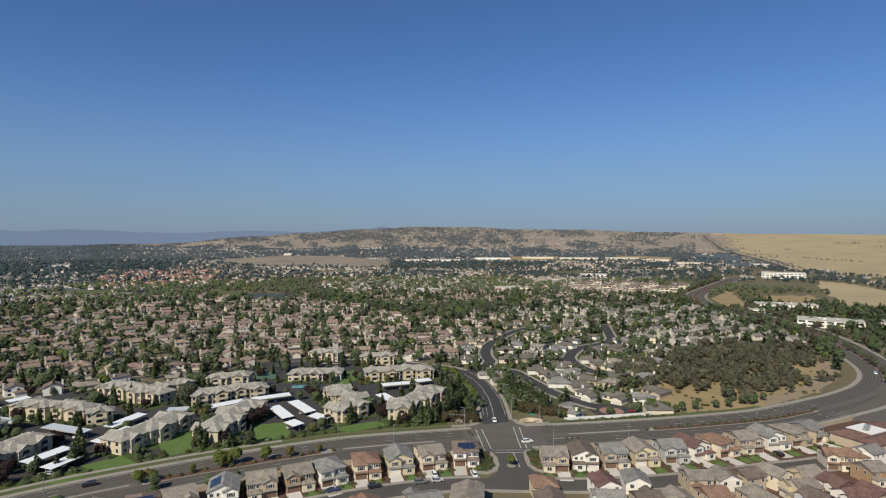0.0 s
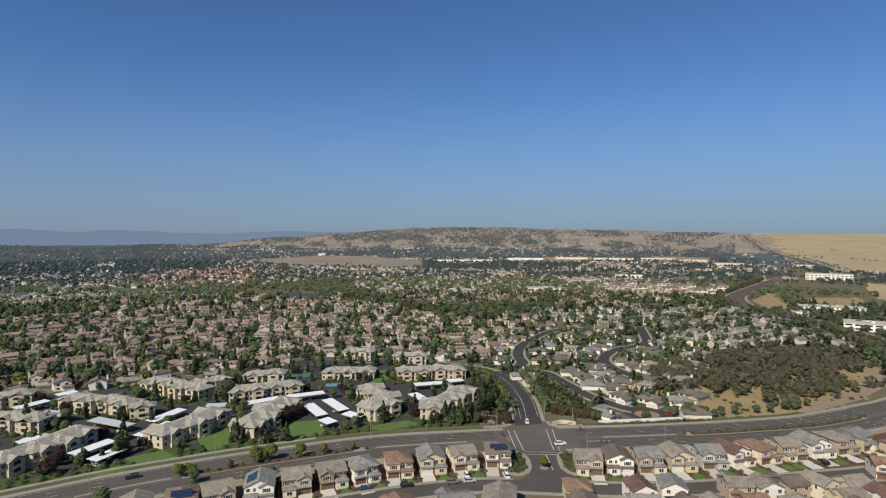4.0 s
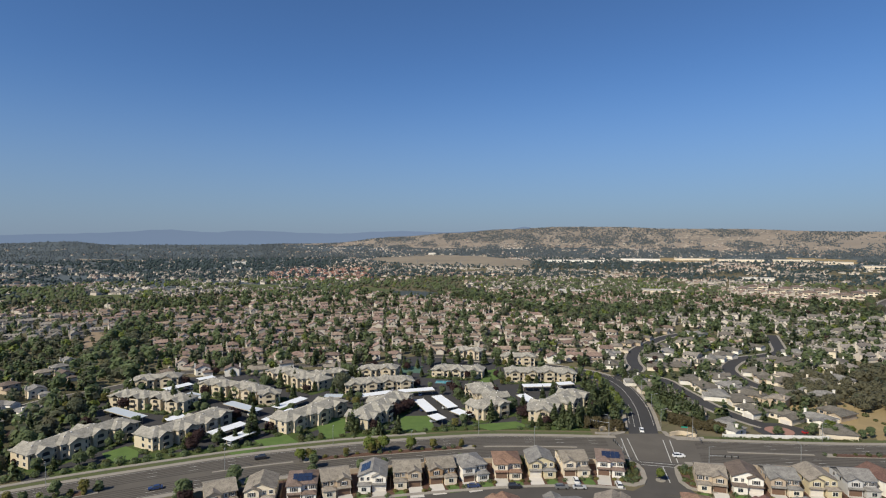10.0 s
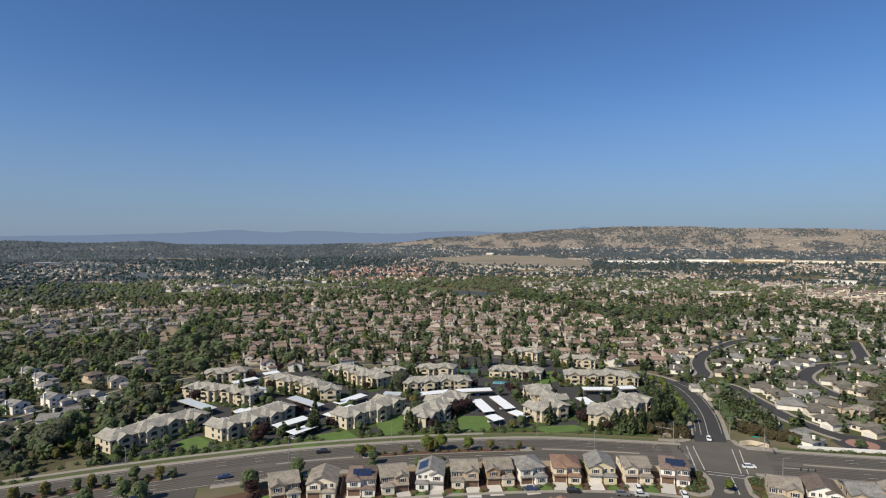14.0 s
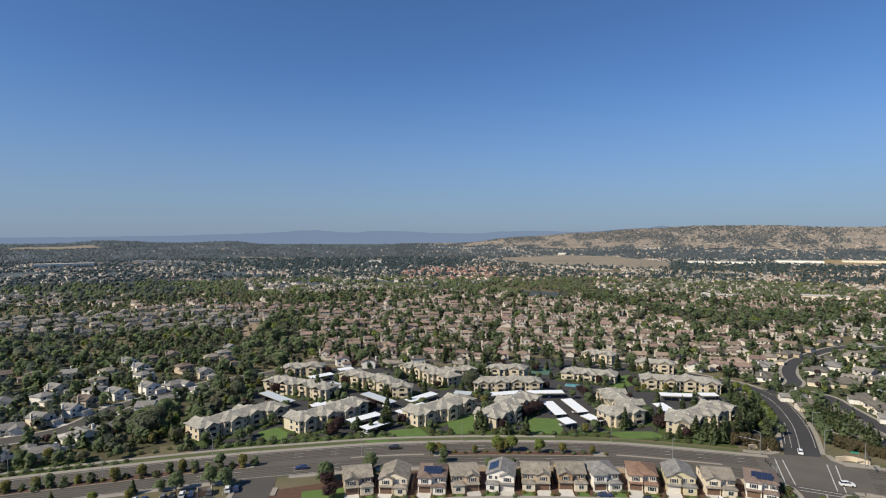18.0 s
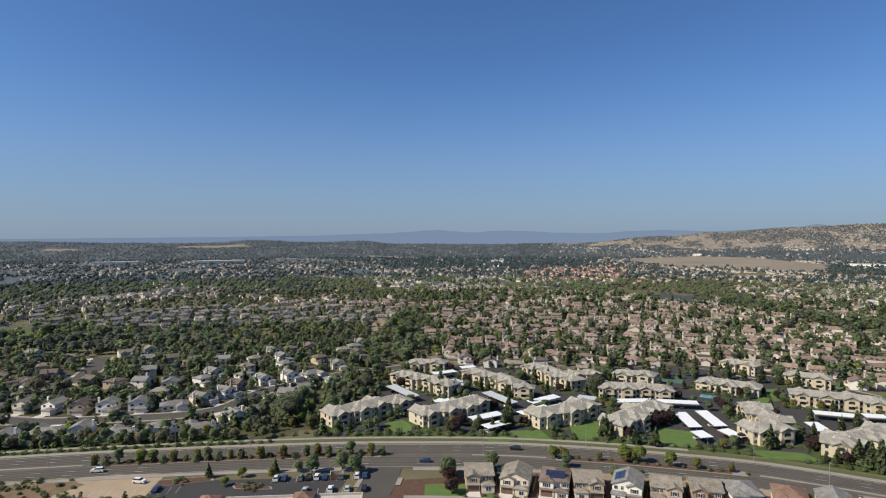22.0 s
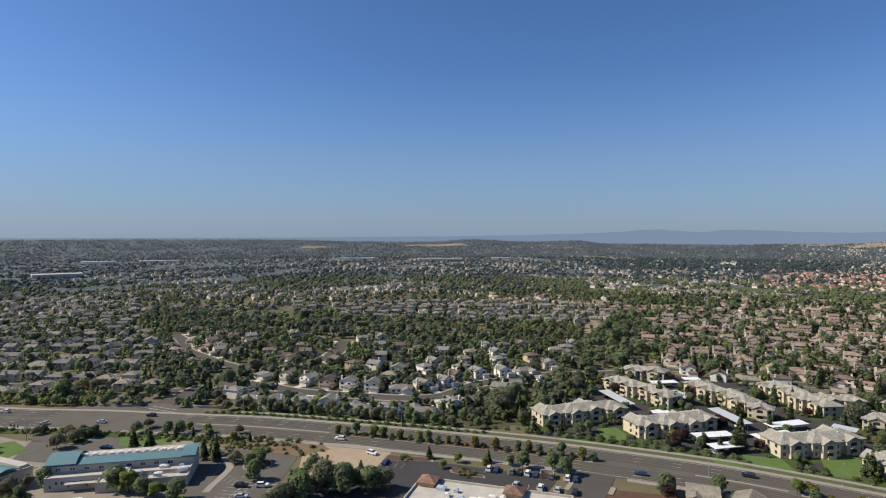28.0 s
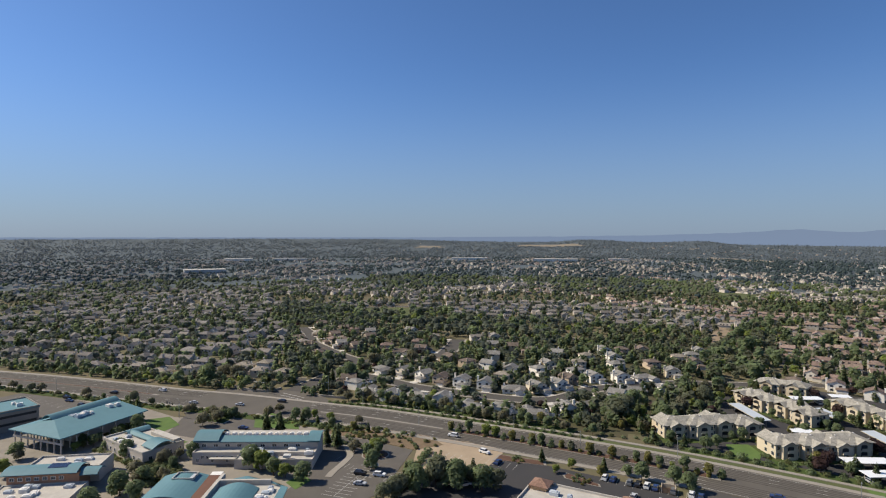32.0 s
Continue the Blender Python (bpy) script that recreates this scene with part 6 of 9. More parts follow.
for i in range(8):
    for y in (0.5, 7):
        b = Build()
        x = 0.8 + i * (W2 - 1.6) / 7
        b.box(x - 0.22, x + 0.22, y - 0.22, y + 0.22, -0.2, 6.7)
        part("column", b, M_CAMPW, e)
for i in range(5):
    b = Build()
    y = 12 + i * 6.5
    b.box(W2 - 1.2, W2 - 0.7, y - 0.25, y + 0.25, -0.2, 6.7)
    part("column", b, M_CAMPW, e)
b = Build()
b.box(0, W2, 0.3, 0.6, 3.6, 4.5)
part("balustrade", b, M_CAMPW, e)
roof_units(e, 9, 13.5, 17, 16, D2 - 2, 8.9, 5)

# white flat-roofed office with curved teal roofs
m, L = frame_of(-262.9, -62.2, -239.1, -43.4)
e = thing("office_building", "white flat-roofed campus office with curved teal roof", "school building", m)
b = Build()
b.box(0, L, 0, 17, -0.2, 4.6)
part("wall", b, M_CAMPW, e)
b = Build()
parapet(b, -0.1, L + 0.1, -0.1, 17.1, 4.6, 0.7, 0.4)
part("parapet", b, M_FLATR, e)
b = Build()
b.box(0.4, L - 0.4, 0.4, 16.6, 4.6, 4.68)
part("flat_roof", b, M_FLATR, e)
b = Build()
vault(b, L * 0.76, L + 0.6, 3.5, 13, 5.3, 1.7)
vault(b, 4, L * 0.78, 8, 11.5, 5.2, 0.9)
vault(b, 1.0, 6.0, 7.5, 17, 5.0, 1.1, along="y")
part("roof", b, M_TEAL, e, "curved teal metal roof")
b = Build()
b.box(L * 0.4, L * 0.95, 13.4, 16.6, 4.6, 6.0)
part("plant_room", b, M_FLATR, e)
roof_units(e, 6, 3, L - 9, 1.5, 6.5, 4.66, 8)
for i in range(8):
    window(e, 2.5 + i * (L - 5) / 7, 0, 1.2, 1.1, 1.5)
for i in range(5):
    window(e, L, 3 + i * 4, 1.4, 1.4, 1.6, 90)

# rust and teal block near the walk
m, L = frame_of(-226.1, -82.4, -221.4, -55)
e = thing("library_building", "rust-walled campus block with arched teal roof and white flat roofs", "school building", m)
b = Build()
b.box(0, L - 5, 0, 8, -0.2, 6.5)
part("wall", b, M_CAMPB, e, "rust-coloured stucco wall")
b = Build()
b.box(-1, L - 2, -13, -0.01, -0.2, 3.0)
b.box(1, L - 2, 8, 20, -0.2, 5.0)
part("wing", b, M_CAMPW, e)
b = Build()
parapet(b, -1, L - 2, -13, -0.02, 3.0, 0.5)
parapet(b, 1, L - 2, 8, 20, 5.0, 0.7)
part("parapet", b, M_FLATR, e)
b = Build()
b.box(-0.7, L - 2.3, -12.7, -0.33, 3.0, 3.08)
b.box(1.3, L - 2.3, 8.1, 19.7, 5.0, 5.08)
part("flat_roof", b, M_FLATR, e)
b = Build()
vault(b, -2.0, L - 5.5, -0.6, 8.8, 6.5, 1.2)
vault(b, L - 5.6, L + 0.8, 0, 7, 5.4, 1.3)
part("roof", b, M_TEAL, e, "arched teal metal roof")
for i in range(7):
    window(e, 1.6 + i * 2.6, 0, 4.6, 1.3, 1.0)
roof_units(e, 9, 2, L - 5, -11, -2, 3.05, 4)
roof_units(e, 6, 4, L - 5, 10, 18, 5.0, 6)

b = Build()
for i in range(5):
    x = L * 0.42 + i * 1.25
    b.solid([(x, 2.2, 7.85), (x + 1.15, 2.2, 7.85), (x + 1.15, 5.6, 8.12), (x, 5.6, 8.12), (x, 2.2, 7.5), (x + 1.15, 2.2, 7.5), (x + 1.15, 5.6, 7.6), (x, 5.6, 7.6)], [(0, 1, 2, 3), (0, 4, 5, 1), (1, 5, 6, 2), (2, 6, 7, 3), (3, 7, 4, 0)])
part("solar_array", b, M_SOLAR, e, "dark solar panels on the teal roof")

# nearest teal roofs
e = thing("gymnasium", "campus hall with arched teal roofs, skylight well and white parapets", "school building", frame_of(-194, -36, -182.5, 3)[0])
b = Build()
b.box(0, 15, 1, 18, -0.2, 5.4)
b.box(15.02, 41, -6, 11.4, -0.2, 5.3)
part("wall", b, M_CAMPW, e)
b = Build()
vault(b, -1, 14.6, 0, 19, 5.4, 1.5, along="y")
part("roof", b, M_TEAL, e, "arched teal standing-seam roof")
b = Build()
parapet(b, 4, 11, 12.6, 18, 6.2, 1.3)
part("skylight_kerb", b, M_FLATR, e)
b = Build()
b.box(4.3, 10.7, 12.9, 17.7, 6.3, 6.95)
part("skylight_well", b, M_CPGREY, e)
b = Build()
b.solid([(14.7, -4, 5.6), (18.8, -4, 5.6), (18.8, 17, 6.6), (14.7, 17, 6.6), (14.7, -4, 5.3), (18.8, -4, 5.3), (18.8, 17, 6.3), (14.7, 17, 6.3)], [(0, 1, 2, 3), (7, 6, 5, 4), (0, 4, 5, 1), (1, 5, 6, 2), (2, 6, 7, 3), (3, 7, 4, 0)])
part("side_roof", b, mat("brown_seam_roof", (0.15, 0.075, 0.05), (0.11, 0.058, 0.04), scale=3), e, "brown metal roof strip")
b = Build()
b.box(18.85, 41, -6, 11.5, 5.3, 5.45)
part("flat_roof", b, M_FLATR, e)
b = Build()
b.box(18.9, 20.1, -4, 17.5, 5.46, 7.0)
b.box(20.15, 37, 11.6, 12.6, 5.3, 7.1)
part("parapet", b, M_FLATR, e)
b = Build()
b.box(14.8, 18.6, 17.2, 20.0, -0.2, 6.6)
part("stair_tower", b, M_WHITE, e)
b = Build()
vault(b, 21, 34, -4, 9, 5.46, 1.9, along="y")
part("roof", b, M_TEAL, e, "arched teal standing-seam roof")
b = Build()
edge = [(20.2, 12.7), (27.5, 17.0), (43.5, 8.0), (44.0, -4.0), (41.1, -4.0), (41.1, 9.0), (37.1, 12.7)]
b.poly([(x, y, 6.3) for x, y in edge][::-1])
b.poly([(x, y, 6.0) for x, y in edge])
for (x0, y0), (x1, y1) in zip(edge, edge[1:] + edge[:1]):
    b.poly([(x0, y0, 6.0), (x0, y0, 6.3), (x1, y1, 6.3), (x1, y1, 6.0)])
part("edge_roof", b, M_TEAL, e, "flat teal roof edge")
roof_units(e, 7, 36, 40, -3, 9, 5.45, 9)

# grey hall at the western edge
M_CGREY = mat("campus_grey_concrete", (0.25, 0.232, 0.21), (0.19, 0.176, 0.16), scale=4, fine=7)
e = thing("theatre_building", "grey campus hall with teal roof and dark bands", "school building", frame_of(-295, -116, -307, -98)[0])
b = Build()
b.box(-14, 21, 0, 20, -0.2, 8.5)
part("wall", b, M_CGREY, e)
for z0 in (2.6, 6.0):
    b = Build()
    b.box(-13, 20, -0.08, 0, z0, z0 + 1.1)
    part("window_band", b, M_DARK, e)
b = Build()
b.box(-14.3, 21.3, -0.3, 20.3, 8.5, 9.0)
part("roof", b, M_TEAL, e, "teal metal roof")
b = Build()
parapet(b, -14.4, 21.4, -0.4, 20.4, 9.0, 0.5)
part("parapet", b, M_CGREY, e)
roof_units(e, 5, -8, 16, 6, 16, 9.0, 15)

# shop with the tile-roofed corner tower
m, L = frame_of(-170.5, 87.0, -134, 122.0)
e = thing("shop_building", "low shop with white flat roof and tile-roofed towers", "shop", m)
b = Build()
b.box(0, L, -20, 0, -0.2, 5.6)
part("wall", b, mat("shop_stucco", (0.55, 0.36, 0.20), (0.48, 0.31, 0.18), scale=3), e)
b = Build()
parapet(b, -0.1, L + 0.1, -20.1, 0.1, 5.6, 0.8, 0.4)
part("parapet", b, M_FLATR, e)
b = Build()
b.box(0.3, L - 0.3, -19.7, -0.3, 5.6, 5.7)
part("flat_roof", b, M_FLATR, e)
for tx in (2.6, L * 0.62):
    b = Build()
    b.box(tx - 1.4, tx + 3.8, -6.0, -0.8, -0.2, 7.0)
    part("tower", b, mat("shop_stucco", (0.55, 0.36, 0.20)), e)
    b = Build()
    b.hip(tx - 1.4, tx + 3.8, -6.0, -0.8, 7.2, 0.5, 0.7)
    part("tower_roof", b, ROOFS["orange"], e, "terracotta tile roof")
roof_units(e, 12, 8, L - 4, -16, -3, 5.7, 12)

# stone corner walls at the side street
for pts in (((6, 264), (10, 267.5), (16.5, 266)), ((36, 265), (41, 268), (47, 265.5))):
    b = Build()
    ln = spline(pts, 1.0)
    ribbon(b, ln, -0.25, 0.25, 1.8, drop=2.0)
    tagged(part("entry_wall", b, mat("entry_wall_stucco", (0.60, 0.50, 0.36), (0.50, 0.42, 0.31), scale=2)), "curved cream entry wall at the street corner", "wall", kind="structure")
b = Build()
ribbon(b, spline([(58, 268.5), (80, 272.5), (100, 276.5), (112, 280)], 4), -0.12, 0.12, 1.7, drop=1.9)
tagged(part("garden_wall", b, M_WHITE), "white garden wall behind the verge", "wall", kind="structure")
b = Build()
ribbon(b, spline([(-236, 150), (-250, 128), (-262, 108), (-276, 90), (-296, 60)], 4), -0.1, 0.1, 1.7, drop=1.9)
tagged(part("garden_wall", b, M_WHITE), "pale garden wall behind the verge", "wall", kind="structure")

# ---- lamps and signals ----
def lamp_proto():
    e = thing("street_lamp", "galvanised street lamp with a single arm", "street lamp", group="street lamps")
    b = Build()
    b.tube((0, 0, -0.2), (0, 0, 8.6), 0.11, 0.07, 8)
    part("pole", b, M_GALV, e)
    b = Build()
    b.tube((0, 0, 8.5), (0, -2.2, 9.1), 0.05, 0.04, 6)
    part("arm", b, M_GALV, e)
    b = Build()
    b.box(-0.15, 0.15, -2.9, -2.1, 9.02, 9.18)
    part("lamp_head", b, M_GALV, e)
    return e


LAMP = lamp_proto()
for x, y, off in ((150, 268, 0), (100, 258, -14), (76, 254, 14), (-20, 238, 0), (-40, 233, -13.6), (-70, 221, 0), (-98, 206, -13.6), (-130, 186, 0), (-176, 149, -13.6), (-200, 125, 0), (-226, 99, -13.6), (-252, 71, 0), (-278, 41, -13.6), (-350, -62, 0), (-378, -102, 13.6), (185, 284, -13.6), (215, 300, -13.6)):
    k = index_near(MAIN, x, y)
    p = MAIN[k] + MN[k] * off
    d = MN[k] * (1 if off <= 0 else -1)
    copy_thing(LAMP, pose(p.x, p.y, 0.2, 0, 0, math.degrees(math.atan2(d.x, -d.y))))
for x, y, rz in ((33.5, 275, 90), (32, 300, 90), (14, 300, -90), (30, 330, 90)):
    copy_thing(LAMP, pose(x, y, 0.2, 0, 0, rz))


def signal(x, y, rz, reach):
    e = thing("traffic_signal", "galvanised traffic signal mast with dark heads", "traffic signal", pose(x, y, 0.2, 0, 0, rz), group="traffic signals")
    b = Build()
    b.tube((0, 0, -0.2), (0, 0, 6.2), 0.16, 0.12, 8)
    part("pole", b, M_GALV, e)
    b = Build()
    b.tube((0, 0, 5.6), (0, -reach, 6.2), 0.1, 0.06, 6)
    part("mast_arm", b, M_GALV, e)
    for k in range(3):
        b = Build()
        yy = -reach * (0.55 + 0.22 * k)
        b.box(-0.2, 0.2, yy - 0.2, yy + 0.2, 5.3, 6.4)
        part("signal_head", b, M_DARK, e)
    b = Build()
    b.tube((0, 0, 6.1), (0, 0, 9.0), 0.1, 0.07, 6)
    b.tube((0, 0, 8.9), (0.0, -2.4, 9.4), 0.05, 0.04, 5)
    part("lamp_arm", b, M_GALV, e)


signal(14, 228, 0 + 200, 9)
signal(45, 229, 90, 10)
signal(45, 263, 0, 9)
signal(10, 259, -90, 8)
signal(-322, 36, 40, 9)
signal(-336, -4, 130, 9)
signal(-298, -38, -50, 10)
e = thing("street_sign", "green street name sign on the signal mast", "sign", pose(41.5, 262, 5.2))
b = Build()
b.box(-1.3, 1.3, -0.03, 0.03, 0.0, 0.5)
part("board", b, mat("sign_green", (0.02, 0.28, 0.2), rough=0.5), e)
b = Build()
b.tube((1.3, 0, -5.2), (1.3, 0, 0.6), 0.06, 0.05, 6)
part("post", b, M_GALV, e)


# ---- neighbourhoods of detached houses ----
SUBS = {}
for key, wall, roof, shape in (("r0", "cream", "rose", 0), ("r1", "white", "rose", 2), ("r2", "tan", "rose", 0), ("r3", "cream", "tan", 1), ("r4", "white", "brown", 0), ("r5", "cream", "rose", 1),
                               ("g0", "white", "grey", 2), ("g1", "tan", "tan", 0), ("g2", "white", "tan", 1), ("g3", "tan", "brown", 2), ("g4", "cream", "tan", 0), ("g5", "cream", "brown", 1),
                               ("h0", "white", "grey", 2), ("h1", "white", "grey", 0), ("h2", "white", "grey", 1), ("h3", "tan", "brown", 2), ("h4", "tan", "brown", 0), ("h5", "cream", "grey", 2),
                               ("s0", "cream", "drab", 1), ("s1", "white", "grey", 1), ("s2", "tan", "drab", 1), ("s3", "white", "drab", 1)):
    st = "single-storey" if shape == 1 else "two-storey"
    SUBS[key] = suburb_house(wall, roof, shape, f"{st} {COLOUR[wall]} detached house with {RCOL[roof]} tile roof")
BUILT = []      # (x, y, radius) of what already stands


def clear_of(x, y, r):
    return all((x - a) ** 2 + (y - c) ** 2 > (r + q) ** 2 for a, c, q in BUILT)


for ob in [o for o in scene.objects if o.parent is None and o.get("category") in ("apartment building", "school building", "shop", "carport", "house", "car")]:
    if ob.location.z < -1 or ob.name.split(".")[0] == "car":
        continue
    for ch in ob.children:
        if ch.name.split(".")[0] in ("wall", "roof") and ch.type == "MESH":
            bb = [ob.matrix_basis @ Vector(q) for q in ch.bound_box]
            cx, cy = sum(q.x for q in bb) / 8, sum(q.y for q in bb) / 8
            if abs(cx) + abs(cy) > 60:
                BUILT.append((cx, cy, 0.36 * (Vector(ch.bound_box[0]).xy - Vector(ch.bound_box[6]).xy).length))
STREETS = [SIDE, ST2, ST3, ST4, LEFT1, LEFT2, LEFT3]


def street_gap(x, y):
    return min(min((p.x - x) ** 2 + (p.y - y) ** 2 for p in ln[::2]) for ln in STREETS) ** 0.5


def az_of(x, y):
    return math.degrees(math.atan2(-x, y))


GREEN = [[(40, 420), (43, 352), (47, 300), (52, 272), (54, 285), (51, 330), (49, 365), (46.5, 420), (45, 480), (41, 480)],
         [(51, 318), (50.5, 335), (47.8, 410), (45.3, 538), (43.2, 660), (40, 673), (42, 517), (44.3, 417), (46.8, 335), (48, 312)],
         [(88, 650), (82, 612), (77, 548), (70, 478), (63, 485), (55, 522), (47, 532), (46, 556), (56, 568), (63, 590), (70, 610), (73, 650), (80, 640), (84, 700), (88, 740)],
         [(13, 830), (4.8, 650), (0, 590), (-7, 690), (-9, 760), (0, 700), (6, 740), (12, 900)]]
# the western quarter, whose houses are set out street by street
WEST = [(46, 290), (54, 262), (64, 240), (72, 300), (88, 370), (88, 640), (82, 608), (77, 545), (70, 474), (63, 482), (55, 520), (46, 530)]
EASTYARD = [(-2, 392), (-5, 330), (-9, 288), (-17, 297), (-20, 332), (-17, 385), (-20, 440), (-23, 520), (-10, 560), (0, 540)]
patch("yard", EASTYARD, mat("garden_lawn", (0.08, 0.088, 0.042), (0.055, 0.055, 0.033), scale=7, fine=6, rough=0.95, spec=0.1), "green and brown garden ground between the eastern houses", z=0.018, category="yard")
patch("yard", WEST, mat("garden_ground", (0.085, 0.075, 0.045), (0.045, 0.058, 0.028), scale=6, fine=6, rough=0.95, spec=0.1), "dark garden ground between the western houses", z=0.03, category="yard")
POLAR_BLOCK = [p[1] for p in PATCHES] + GREEN + [WEST]


def free_land(x, y, gap=30.0):
    """Open for houses: north of the main road, off the streets, the apartments, the woods and the fields."""
    az, r = az_of(x, y), math.hypot(x, y)
    if az < -44 or az > 114:
        return False
    if r < 1300 and near_main(x, y) < gap:
        return False
    if inside(x, y, APTLAND) or inside(az, r, OAKS) or (x > 205 and y < 430):
        return False
    return not any(inside(az, r, p) for p in POLAR_BLOCK)


homes = 0


def home(key, x, y, yaw, s=1.0):
    global homes
    homes += 1
    BUILT.append((x, y, 6.4))
    c = copy_thing(SUBS[key], Matrix())
    c.matrix_basis = pose(x, y, 0.1, 0, 0, yaw) @ Matrix.Diagonal((0.86 * s, 0.86 * s, 0.84 * s, 1))
    return c


gs = random.Random(5)
# the western quarter: near side of the bending street, its far side, the rows behind, and the close by the crossing street
NEAR_SIDE = [(-327, 52), (-311, 57), (-297, 66), (-295, 80), (-283, 91), (-268, 101), (-257, 114), (-248, 127), (-248, 143), (-252, 157), (-261, 182), (-268, 199), (-264, 216), (-262, 234)]
FAR_SIDE = [(-361, 75), (-347, 86), (-334, 95), (-322, 102), (-313, 112), (-303, 123), (-291, 136), (-288, 149), (-290, 163), (-299, 176), (-298, 192), (-293, 208), (-291, 222), (-293, 245), (-285, 264), (-279, 280)]
BEHIND = [(-330, 152), (-325, 169), (-316, 140), (-349, 143), (-359, 132), (-376, 126), (-374, 158), (-321, 224), (-350, 220), (-367, 205), (-381, 192), (-399, 184), (-410, 172), (-314, 190), (-333, 202)]
BEHIND += [(-365, 244), (-361, 256), (-357, 271), (-340, 308), (-330, 293), (-326, 279), (-342, 236), (-318, 250), (-310, 278), (-300, 300), (-337, 182)]
CLOSE = [(-557, 55), (-539, 63), (-526, 72), (-512, 80), (-500, 92), (-508, 50), (-494, 60), (-480, 66), (-484, 30), (-468, 56), (-452, 60), (-466, 32), (-452, 36), (-430, 40), (-476, 87), (-429, 92), (-495, 129), (-458, 140), (-440, 70), (-412, 100), (-412, 116), (-438, 120)]
drives = Build()
count = 0
for rows, keys in ((NEAR_SIDE, ("h1", "h2", "h0", "h2", "h0", "h2")), (FAR_SIDE, ("h0", "h2", "h5", "h0", "h3", "h0")), (BEHIND, ("h0", "h4", "h3", "h5", "h1", "g4")), (CLOSE, ("g3", "r2", "h5", "g1", "h3", "g5"))):
    for x, y in rows:
        if street_gap(x, y) < 8.5 or not clear_of(x, y, 3.0) or any(inside(az_of(x, y), math.hypot(x, y), w) for w in GREEN):
            continue
        q = min((p for ln in (LEFT1, LEFT2, LEFT3) for p in ln), key=lambda p: (p.x - x) ** 2 + (p.y - y) ** 2)
        d = Vector((x - q.x, y - q.y, 0))
        u = d.normalized()
        x0, y0 = x - u.x * 3.5, y - u.y * 3.5
        home(keys[count % len(keys)], x0, y0, math.degrees(math.atan2(-u.x, u.y)) + gs.uniform(-8, 8), 0.98)
        if d.length < 24:
            v = Vector((-u.y, u.x, 0))
            a, c = Vector((x0, y0, 0)) - u * 3.0 - v * 1.8, q + u * 5.2 - v * 1.8
            drives.poly([(a.x - v.x * 2.4, a.y - v.y * 2.4, 0.3), (a.x + v.x * 2.4, a.y + v.y * 2.4, 0.3), (c.x + v.x * 2.4, c.y + v.y * 2.4, 0.3), (c.x - v.x * 2.4, c.y - v.y * 2.4, 0.3)])
        count += 1
tagged(part("driveways", drives, M_DRIVE), "pale concrete driveways of the western houses", "driveway", kind="structure")
# the closes east of the side street: single-storey houses round the bends
EAST_CLOSE = [(29, 356), (35, 341), (41, 326), (48, 309), (51, 294), (62, 279), (47, 398), (60, 402), (62, 367), (66, 351), (69, 335), (79, 327), (87, 340), (80, 308), (93, 303), (106, 300), (108, 284), (118, 314)]
EAST_LOOP = [(77, 415), (86, 431), (95, 446), (104, 398), (106, 383), (114, 374), (81, 354), (79, 374), (78, 394), (134, 396), (131, 376), (147, 388), (113, 415), (118, 431), (134, 440), (109, 345), (124, 348), (104, 466), (124, 485)]
EAST_BACK = [(18, 397), (24, 452), (45, 506), (58, 450), (83, 505), (48, 430), (72, 480), (105, 490), (150, 470), (134, 425), (166, 440), (152, 412), (35, 480), (17, 430), (57, 470), (154, 455), (171, 470), (64, 545), (95, 540), (120, 520)]
for rows, keys in ((EAST_CLOSE, ("s0", "s2", "s3", "s0", "s1")), (EAST_LOOP, ("s3", "s2", "s0", "s1", "s3")), (EAST_BACK, ("s0", "s3", "g4", "s2", "s1"))):
    for x, y in rows:
        if street_gap(x, y) < 8.0 or not clear_of(x, y, 1.5):
            continue
        q = min((p for ln in (SIDE, ST2, ST3, ST4) for p in ln), key=lambda p: (p.x - x) ** 2 + (p.y - y) ** 2)
        u = Vector((x - q.x, y - q.y, 0)).normalized()
        home(keys[count % len(keys)], x - u.x * 3.0, y - u.y * 3.0, math.degrees(math.atan2(-u.x, u.y)) + gs.uniform(-12, 12), 1.08)
        count += 1
# blocks of lots, nearest first
SEEDS = [(-60, 470, 12, "r"), (-170, 480, 22, "r"), (-300, 420, 38, "r"), (40, 560, -8, "r"), (110, 400, -30, "g"), (130, 600, -15, "g"), (230, 520, 20, "g"), (-380, 150, 75, "g"), (-360, 260, 60, "g"), (-430, 330, 50, "g"),
         (-500, 60, 80, "g"), (-480, -60, 62, "g"), (-560, 220, 70, "g"), (-250, 620, 30, "r"), (-60, 700, 5, "r"), (160, 800, -20, "g"), (-450, 560, 45, "r"), (-640, 400, 62, "g"), (-700, 60, 85, "g"), (-650, -150, 100, "g"), (330, 900, -12, "g")]
lots, lanes = [], {}
